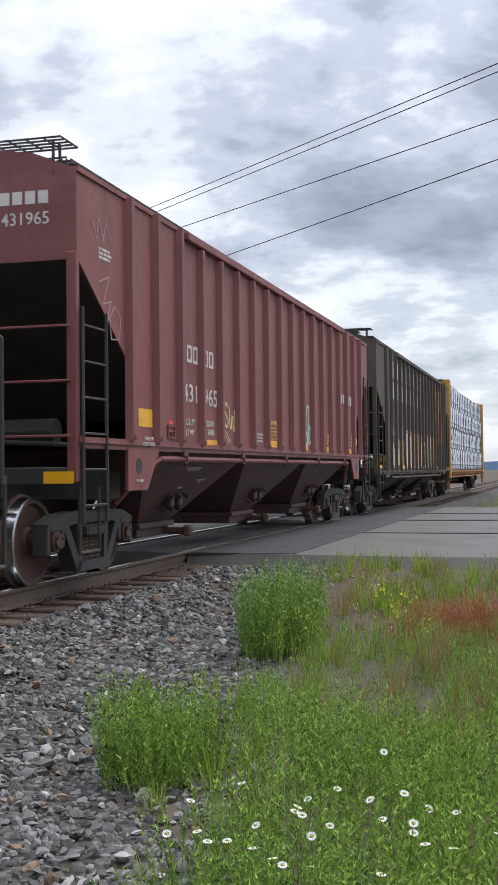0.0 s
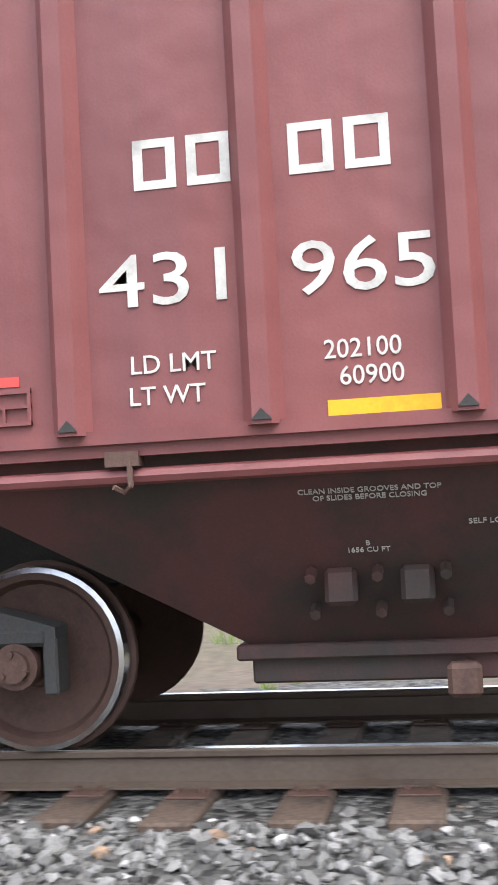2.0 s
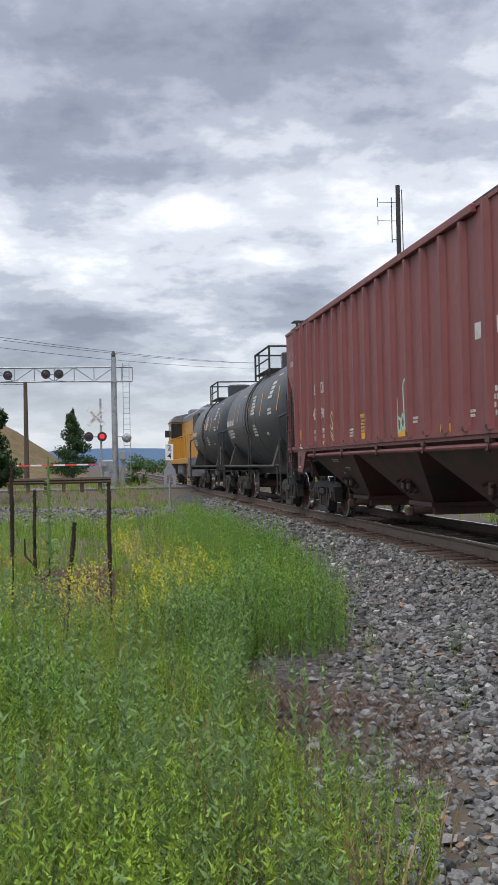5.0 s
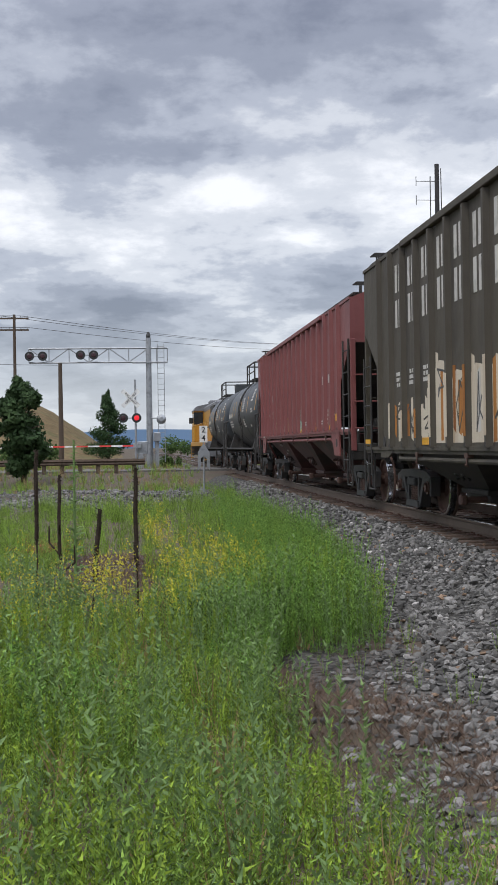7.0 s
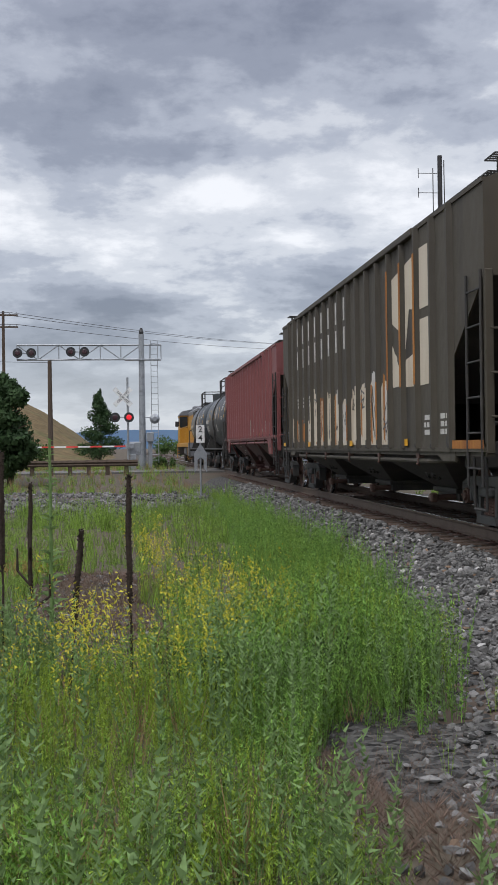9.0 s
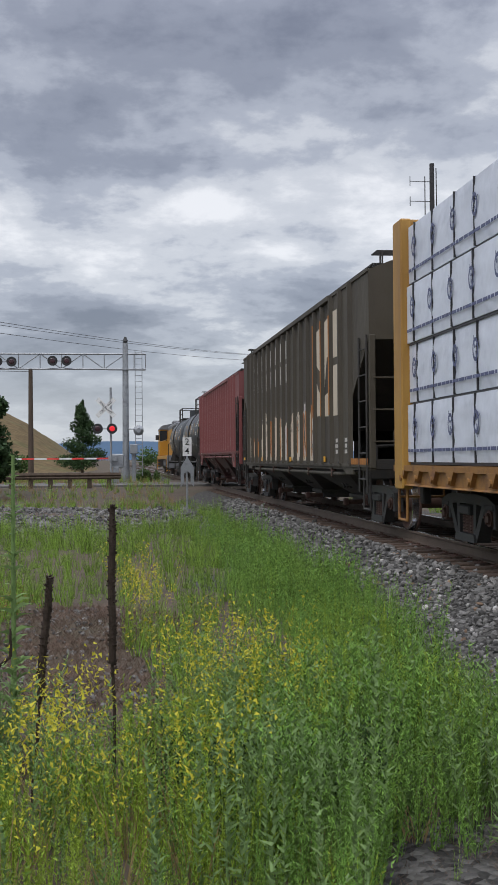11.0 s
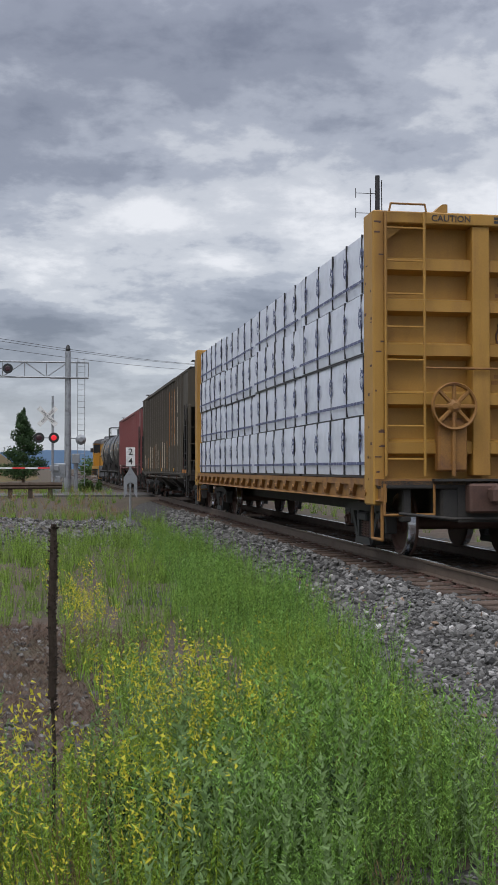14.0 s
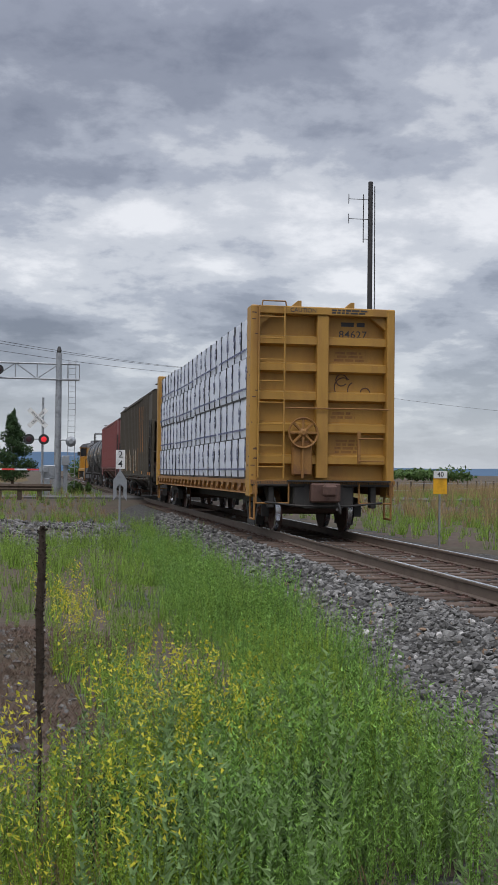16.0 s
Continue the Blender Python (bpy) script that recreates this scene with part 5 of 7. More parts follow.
    for k in (1, 2, 3):
        yc = 6.9 - w * (k + 0.5)
        bars("stencil", car, X - 0.0005, yc, 2.1, 0.3, 0.25, 3, WHITE, "unreadable stencilled lines", seed=k)
    for k in (15, 16):
        yc = 6.9 - w * (k + 0.5)
        bars("stencil", car, X, yc, 1.38, 0.34, 0.3, 3, WHITE, "unreadable stencilled lines", seed=k)
    for y in (7.9, 4.0, -0.5, -4.5):
        bm = bmesh.new()
        box(bm, X - 0.03, X - 0.026, y - 0.2, y + 0.2, 1.10, 1.20)
        part("reflector", bm, YELLOWP, car, "yellow reflective strip")
    for s in (-1,):
        bm = bmesh.new()
        box(bm, -SHEET - 0.036, -SHEET - 0.032, -8.2, -6.9, 1.06, 1.16)
        part("rust_streak", bm, RUST, car, "orange rusty end sill")
    CARS.append((car, -22.05))


def tank_car(label, off):
    car = empty("tank_car", label, "tank car")
    R, zc, hl = 1.42, 2.38, 5.55
    bm = bmesh.new()
    prof = [(0.02, -hl - 0.42), (0.6, -hl - 0.37), (1.0, -hl - 0.25), (1.28, -hl - 0.08), (R, -hl + 0.2), (R, hl - 0.2), (1.28, hl + 0.08), (1.0, hl + 0.25), (0.6, hl + 0.37), (0.02, hl + 0.42)]
    lathe(bm, prof, 48, "y")
    bmesh.ops.translate(bm, verts=bm.verts, vec=(0, 0, zc))
    smooth(part("tank", bm, BLACKP, car), 50)
    for y in (-hl + 0.25, -1.3, 1.3, hl - 0.25):
        bm = bmesh.new()
        lathe(bm, [(R + 0.002, y - 0.02), (R + 0.008, y), (R + 0.002, y + 0.02)], 48, "y")
        bmesh.ops.translate(bm, verts=bm.verts, vec=(0, 0, zc))
        part("weld_band", bm, BLACKP, car)
    # dome platform with rails and the valve housing
    bm = bmesh.new()
    lathe(bm, [(0.45, zc + R - 0.1), (0.45, zc + R + 0.38), (0.42, zc + R + 0.42), (0.05, zc + R + 0.42)], 20, "z")
    part("valve_housing", bm, BLACKP, car)
    bars("stencil", car, -0.455, 0, zc + R + 0.25, 0.4, 0.16, 3, WHITE, "unreadable stencilled lines")
    bm = bmesh.new()
    for k in range(14):
        box(bm, -1.0, 1.0, -1.3 + k * 0.2, -1.3 + k * 0.2 + 0.08, zc + R - 0.16, zc + R - 0.13)
    part("platform", bm, DARK, car)
    for s in (-1, 1):
        bm = bmesh.new()
        a, b = zc + R - 0.3, zc + R + 0.46
        path(bm, [(s * 1.0, -1.35, a), (s * 1.0, -1.35, b), (s * 1.0, 1.35, b), (s * 1.0, 1.35, a)], 0.03)
        path(bm, [(s * 1.0, -1.35, b - 0.33), (s * 1.0, 1.35, b - 0.33)], 0.022)
        path(bm, [(s * 1.0, 0.6, a), (s * 1.0, 0.6, b)], 0.022)
        part("guard_rail", bm, DARK, car)
    for y in (-1.35, 1.35):
        bm = bmesh.new()
        path(bm, [(-1.0, y, zc + R + 0.46), (1.0, y, zc + R + 0.46)], 0.026)
        part("guard_rail", bm, DARK, car)
    # side ladder bent over the shell
    bm = bmesh.new()
    pts = [[(-(R + 0.07) * math.sin(a), y, zc + (R + 0.07) * math.cos(a)) for a in np.radians(np.linspace(35, 110, 9))] for y in (-0.25, 0.25)]
    for p in pts:
        path(bm, p + [(p[-1][0], p[-1][1], 0.55)], 0.018)
    lad = part("ladder", bm, DARK, car)
    for k in range(9):
        bm = bmesh.new()
        tube(bm, pts[0][k], pts[1][k], 0.013, seg=6)
        part("rung", bm, DARK, lad)
    # frame, saddles, running boards
    bm = bmesh.new()
    box(bm, -0.35, 0.35, -6.0, 6.0, 0.78, 1.0)
    part("stub_sill", bm, DARK, car)
    for s in (-1, 1):
        bm = bmesh.new()
        prism(bm, [(-1.45, 1.05), (1.45, 1.05), (1.25, 1.7), (0.9, 1.35), (-0.9, 1.35), (-1.25, 1.7)], s * 4.5 - 0.15, s * 4.5 + 0.15, "y")
        part("saddle", bm, DARK, car)
        bm = bmesh.new()
        box(bm, -1.5, 1.5, s * 5.2, s * 6.0, 1.02, 1.07)
        box(bm, -1.5, 1.5, s * 5.92, s * 6.0, 0.88, 1.07, 0.01)
        part("end_platform", bm, DARK, car)
        bm = bmesh.new()
        path(bm, [(-1.5, s * 5.9, 1.0), (-1.5, s * 5.9, 2.15), (-1.3, s * 5.9, 2.25), (1.3, s * 5.9, 2.25), (1.5, s * 5.9, 2.15), (1.5, s * 5.9, 1.0)], 0.026)
        part("end_rail", bm, DARK, car)
        for sx in (-1, 1):
            bm = bmesh.new()
            path(bm, [(sx * 1.5, s * 5.95, 1.0), (sx * 1.5, s * 5.95, 0.35), (sx * 1.5, s * 5.5, 0.35), (sx * 1.5, s * 5.5, 1.0)], 0.02)
            part("stirrup", bm, DARK, car)
            bm = bmesh.new()
            tube(bm, (sx * 1.35, s * 5.1, 1.05), (sx * 1.25, s * 4.4, 1.75), 0.03)
            part("brace", bm, DARK, car)
        coupler(car, s * 6.0, s)
        truck(car, s * 4.55)
    for sx in (-1, 1):
        bm = bmesh.new()
        path(bm, [(sx * 1.5, -5.2, 1.02), (sx * 1.5, 5.2, 1.02)], 0.035)
        part("side_rail", bm, DARK, car)
    bm = bmesh.new()
    tube(bm, (0, -0.4, 0.75), (0, 0.4, 0.75), 0.3, seg=14)
    tube(bm, (0, 0, 0.45), (0, 0, 1.0), 0.2, seg=12)
    part("bottom_outlet", bm, DARK, car)
    # writing that cannot be read, and yellow marks, on the near shell

    def shell(y, deg):
        a = radians(deg)
        return Matrix.Translation((-(R + 0.004) * math.cos(a), y, zc + (R + 0.004) * math.sin(a))) @ Matrix.Rotation(a, 4, "Y")
    for y, deg, w, h, n, m in ((-3.9, 22, 0.75, 0.5, 4, WHITE), (-3.9, 0, 0.7, 0.18, 2, WHITE), (-0.9, 12, 0.8, 0.55, 6, WHITE), (-1.0, -16, 0.7, 0.35, 4, WHITE), (4.4, 0, 1.7, 0.26, 1, WHITE), (4.3, -14, 1.3, 0.3, 3, WHITE), (-3.9, 40, 0.5, 0.07, 1, WHITE), (1.9, 30, 0.5, 0.07, 1, WHITE), (-3.0, -22, 0.3, 0.12, 1, WHITE)):
        ob = bars("stencil", car, 0, 0, 0, w, h, n, m, "unreadable white stencil", seed=int(y * 7 + deg))
        ob.matrix_basis = shell(y, deg)
    for y in (-5.2, -2.4, 0.1, 2.4, 3.4):
        bm = bmesh.new()
        box(bm, 0, 0.004, -0.04, 0.04, -0.3, 0.3)
        part("reflector", bm, YELLOWP if y < 0.5 else YTXT, car, "vertical yellow reflective strip").matrix_basis = shell(y, 10)
    CARS.append((car, off))


def lumber_flat():
    car = empty("lumber_flat_car", "weathered yellow centre-beam flat car with bulkhead ends, carrying wrapped lumber", "flat car")
    h = 9.2
    b = h - 0.45                 # bulkhead face
    top = 4.52
    W = 1.45
    bm = bmesh.new()
    box(bm, -W, W, -h, h, 0.98, 1.06)
    part("deck", bm, CBYD, car)
    for s in (-1, 1):
        bm = bmesh.new()
        prism(bm, [(s * (W - 0.1), 1.06), (s * (W + 0.02), 1.06), (s * (W + 0.02), 0.98), (s * (W - 0.02), 0.97), (s * (W - 0.02), 0.80), (s * (W + 0.02), 0.78), (s * (W - 0.1), 0.76)], -h, h, "y")
        sill = part("side_sill", bm, CBYD, car)
        for k in range(24):
            y = -h + 0.5 + k * (2 * h - 1) / 23
            bm = bmesh.new()
            prism(bm, [(y - 0.16, 0.99), (y + 0.16, 0.99), (y + 0.03, 0.82), (y - 0.03, 0.82)], s * (W - 0.02), s * (W + 0.035))
            tube(bm, (s * W, y, 0.88), (s * (W + 0.06), y, 0.88), 0.045, seg=8)
            part("winch", bm, CBYD, sill, "rusty strap winch")
    bm = bmesh.new()
    box(bm, -0.4, 0.4, -h, h, 0.5, 0.98)
    part("centre_sill", bm, DARK, car)
    bm = bmesh.new()
    for k in range(16):
        y = -b + 0.6 + k * (2 * b - 1.2) / 15
        box(bm, -0.09, 0.09, y - 0.08, y + 0.08, 1.06, top - 0.05)
    box(bm, -0.16, 0.16, -b, b, top - 0.14, top - 0.02)
    part("centre_beam", bm, CBY, car)
    # bulkheads
    for s in (-1, 1):
        y = s * b
        bm = bmesh.new()
        box(bm, -W, W, y - s * 0.02, y + s * 0.03, 1.06, top)
        bh = part("bulkhead", bm, CBY, car, "weathered yellow steel bulkhead")
        for sx in (-1, 1):
            bm = bmesh.new()
            box(bm, sx * (W - 0.12), sx * (W + 0.04), y - s * 0.12, y + s * 0.32, 0.72, top + 0.02, 0.02)
            part("corner_post", bm, CBY, bh)
            bm = bmesh.new()
            prism(bm, [(sx * (W - 0.12), top - 0.14), (sx * (W - 0.12), top - 0.40), (sx * (W - 0.45), top - 0.14)], y + s * 0.03, y + s * 0.2, "y")
            part("corner_gusset", bm, CBY, bh)
        bm = bmesh.new()
        box(bm, -W, W, y - s * 0.06, y + s * 0.30, top - 0.14, top + 0.02, 0.015)
        part("top_beam", bm, CBY, bh)
        for z in (1.48, 2.12, 2.76, 3.34, 3.88):
            bm = bmesh.new()
            prism(bm, [(y + s * 0.03, z - 0.13), (y + s * 0.22, z - 0.09), (y + s * 0.22, z + 0.06), (y + s * 0.03, z + 0.1)], -W + 0.12, W - 0.12)
            part("stiffener", bm, CBY, bh)
        bm = bmesh.new()
        box(bm, -0.12, 0.12, y + s * 0.03, y + s * 0.27, 1.1, top - 0.14, 0.01)
        part("centre_post", bm, CBY, bh)
        for sx in (-0.55, 0.55):
            bm = bmesh.new()
            prism(bm, [(sx - 0.1, top + 0.02), (sx + 0.1, top + 0.02), (sx + 0.1, top + 0.14), (sx + 0.03, top + 0.14)], y + s * 0.05, y + s * 0.25, "y")
            part("top_lug", bm, CBY, bh)
    # chipped paint on the posts
    rnd = random.Random(31)
    for k in range(26):
        z = rnd.uniform(1.0, 4.4)
        w, t = rnd.uniform(0.02, 0.09), rnd.uniform(0.012, 0.04)
        bm = bmesh.new()
        if k % 2:
            a = -W - 0.04 + rnd.uniform(0.0, 0.1)
            box(bm, a, a + w, -b - 0.3225, -b - 0.32, z, z + t)
        else:
            a = -b - 0.3 + rnd.uniform(0, 0.3)
            box(bm, -W - 0.0425, -W - 0.04, a, a + w, z, z + t)
        part("paint_chip", bm, BROWN, car, "chipped rusty paint")
    # rear end fittings
    y = -b - 0.36
    lad = ladder(car, -1.33, y, 1.1, top, 0.52, 8, CBY, "x")
    bm = bmesh.new()
    path(bm, [(-1.28, y, top), (-1.26, y, top + 0.1), (-0.8, y, top + 0.1), (-0.78, y, top)], 0.014)
    part("grab_iron", bm, CBYD, car)
    bm = bmesh.new()
    lathe(bm, [(0.27, y + 0.01), (0.275, y - 0.05), (0.30, y - 0.06), (0.315, y - 0.03), (0.31, y), (0.27, y + 0.01)], 28, "y", False)
    lathe(bm, [(0.10, y + 0.01), (0.10, y - 0.03), (0.04, y - 0.07), (0.01, y - 0.07)], 16, "y")
    for k in range(8):
        a = 2 * math.pi * k / 8
        tube(bm, (0.05 * math.cos(a), y - 0.02, 0.05 * math.sin(a)), (0.28 * math.cos(a), y - 0.02, 0.28 * math.sin(a)), 0.03, seg=6)
    bmesh.ops.translate(bm, verts=bm.verts, vec=(-0.42, 0, 2.0))
    part("brake_wheel", bm, CBYD, car, "round pressed-steel hand brake wheel")
    bm = bmesh.new()
    box(bm, -0.62, -0.22, y + 0.02, y + 0.2, 1.15, 1.85, 0.03)
    tube(bm, (-0.42, y, 1.7), (-0.42, y, 1.1), 0.03)
    part("brake_housing", bm, CBYD, car)
    for x in (0.75,):
        bm = bmesh.new()
        for z in (1.45, 1.9):
            path(bm, [(x, y + 0.1, z), (x, y, z), (x + 0.5, y, z), (x + 0.5, y + 0.1, z)], 0.016)
        box(bm, x - 0.03, x + 0.03, y + 0.02, y + 0.06, 1.4, 2.05)
        part("grab_iron", bm, CBYD, car)
    bm = bmesh.new()
    tube(bm, (-0.8, y + 0.05, 2.5), (1.4, y + 0.05, 2.5), 0.016)
    part("uncoupling_rod", bm, CBYD, car)
    bm = bmesh.new()
    box(bm, -0.75, 1.35, y - 0.2, y + 0.2, 1.03, 1.06)
    part("end_platform", bm, DARK, car, "grating crossover platform")
    lettering("caution_text", "CAUTION", 0.12, STRAP, car, on_end(-0.42, -b - 0.304, top - 0.06), 1.0)
    bars("stencil", car, 0.55, -b - 0.304, top - 0.06, 0.8, 0.1, 2, STRAP, "unreadable black stencil", side=False, seed=4)
    lettering("car_number", "84627", 0.21, STRAP, car, on_end(0.68, -b - 0.034, 4.03), 1.05, spacing=1.1)
    bars("reporting_mark", car, 0.68, -b - 0.034, 4.24, 0.5, 0.13, 1, STRAP, "black block lettering", side=False, seed=9)
    for x, z, w, hh, n in ((0.62, 3.58, 0.7, 0.22, 3), (0.5, 2.38, 0.6, 0.16, 2), (0.6, 1.75, 0.6, 0.3, 4)):
        bars("stencil", car, x, -b - 0.034, z, w, hh, n, CBYD, "faded brown stencil", side=False, seed=int(z * 10))
    for c, r, a0, a1 in (((0.45, 3.1), 0.12, 0, 5.6), ((0.5, 2.95), 0.2, 1, 4.6), ((0.75, 2.9), 0.17, 2, 6), ((0.95, 2.85), 0.1, 0, 4)):
        bm = bmesh.new()
        pts = [(c[0] + r * math.cos(a), -b - 0.034, c[1] + r * math.sin(a)) for a in np.linspace(a0, a1, 12)]
        path(bm, pts, 0.012, 5)
        part("graffiti", bm, BROWN, car, "brown painted scrawl")
    for s in (-1, 1):
        bm = bmesh.new()
        box(bm, -W, W, s * (h - 0.2), s * h, 0.93, 1.055, 0.02)
        box(bm, -0.62, 0.62, s * (h - 0.5), s * (h - 0.02), 0.52, 0.94, 0.03)
        for x in (-1.05, 1.05):
            box(bm, x - 0.06, x + 0.06, s * (h - 0.3), s * (h - 0.1), 0.5, 0.94, 0.02)
        part("end_sill", bm, DARK, car)
        for x0, x1 in ((-1.38, -0.72), (0.72, 1.38)):
            bm = bmesh.new()
            path(bm, [(x0, s * h, 1.0), (x0, s * h, 0.60), (x1, s * h, 0.60), (x1, s * h, 1.0)], 0.018)
            part("end_step", bm, CBYD, car)
        bm = bmesh.new()
        box(bm, -0.3, 0.3, s * (h - 0.1), s * (h + 0.18), 0.62, 1.0, 0.03)
        part("striker", bm, BROWN, car, "rusty orange coupler striker")
        for sx in (-1, 1):
            bm = bmesh.new()
            path(bm, [(sx * 1.4, s * (h - 0.05), 0.75), (sx * 1.4, s * (h - 0.05), 0.28), (sx * 1.4, s * (h - 0.5), 0.28), (sx * 1.4, s * (h - 0.5), 0.75)], 0.022)
            part("stirrup", bm, CBYD, car)
        coupler(car, s * h, s)
        truck(car, s * (h - 2.1))
    bm = bmesh.new()
    path(bm, [(-1.2, -h - 0.02, 0.62), (-0.5, -h - 0.1, 0.55), (0.5, -h - 0.1, 0.55), (1.2, -h - 0.02, 0.62)], 0.02)
    part("uncoupling_lever", bm, DARK, car)
    CARS.append((car, -40.7))
    # the load: four tiers of wrapped bundles on each side of the beam
    n, ln = 4, (2 * b - 0.2) / 4
    tier = 0.825
    for sx in (-1, 1):
        for r in range(4):
            for k in range(n):
                rnd = random.Random(100 * r + k)
                bun = empty("lumber_bundle", "lumber bundle in creased white wrap with thin grey straps", "lumber", "lumber bundles on the flat car")
                x0, x1 = 0.11, 1.40 - (0.03 if r % 2 else 0.0)
                bm = bmesh.new()
                w, hh, l = x1 - x0, tier - 0.028, ln - 0.02
                # a slightly slack wrap: a box divided along its face and eased in and out
                bmesh.ops.create_grid(bm, x_segments=24, y_segments=6, size=0.5)
                for v in bm.verts:
                    yy, zz = v.co.x * l, v.co.y * hh
                    edge = min(1, (0.5 - abs(v.co.y)) * 8) * min(1, (0.5 - abs(v.co.x)) * 30)
                    v.co = (-w / 2 - edge * 0.010 - 0.008 * edge * (math.sin(yy * 9 + r * 2 + k) + math.sin(zz * 17 + yy * 5) + math.sin(yy * 23 - zz * 11 + k * 3)), yy, zz)
                edges = [e for e in bm.edges if e.is_boundary]
                ext = bmesh.ops.extrude_edge_only(bm, edges=edges)
                nv = [g for g in ext["geom"] if isinstance(g, bmesh.types.BMVert)]
                for v in nv:
                    v.co.x = w / 2
                bmesh.ops.holes_fill(bm, edges=[e for e in bm.edges if e.is_boundary])
                wrap = part("wrap", bm, WRAP, bun)
                smooth(wrap, 40)
                for j in range(5):
                    yy = (j - 2) * l / 5.0 + rnd.uniform(-0.06, 0.06)
                    bm = bmesh.new()
                    box(bm, -w / 2 - 0.028, w / 2, yy - 0.006, yy + 0.006, -hh / 2 - 0.004, hh / 2 + 0.006)
                    part("strap", bm, STRAP, bun)
                bm = bmesh.new()
                box(bm, -w / 2 + 0.012, w / 2 - 0.02, -l / 2 + 0.1, l / 2 - 0.1, -hh / 2 - 0.035, -hh / 2 - 0.002)
                part("dunnage", bm, STRAP, bun)
                if sx < 0:
                    for j in range(5):
                        yy = -l / 2 + (j + 0.5) * l / 5 + rnd.uniform(-0.08, 0.08)
                        bm = bmesh.new()
                        lathe(bm, [(0.075, 0), (0.075, 0.002), (0.112, 0.002), (0.112, 0)], 16, "x", False)
                        for a in (0.6, 2.2, 3.9):
                            tube(bm, (0.001, 0.03 * math.cos(a), 0.03 * math.sin(a)), (0.001, 0.15 * math.cos(a + 0.5), 0.15 * math.sin(a + 0.5)), 0.012, 0.006, 5)
                        for v in bm.verts:
                            v.co = (-w / 2 - 0.034 - v.co.x * 0.3, yy + v.co.y * 0.9, v.co.z * 1.25 + 0.07)
                        part("printed_mark", bm, INK, bun, "faded blue-grey printed oval")
                    bars("printed_text", bun, -w / 2 - 0.036, 0, -0.24, l * 0.94, 0.06, 1, INK, "unreadable printed line", seed=r * 9 + k)
                bun.matrix_basis = Matrix.Identity(4)
                lift = 1.06 + 0.045 + hh / 2 + r * tier
                CARS.append((bun, -40.7, sx * (x0 + x1) / 2, -b + 0.1 + (k + 0.5) * ln, lift + r * (0.010 * math.sin(k * 2.1 + 0.7) + 0.004 * rnd.uniform(-1, 1)), sx))


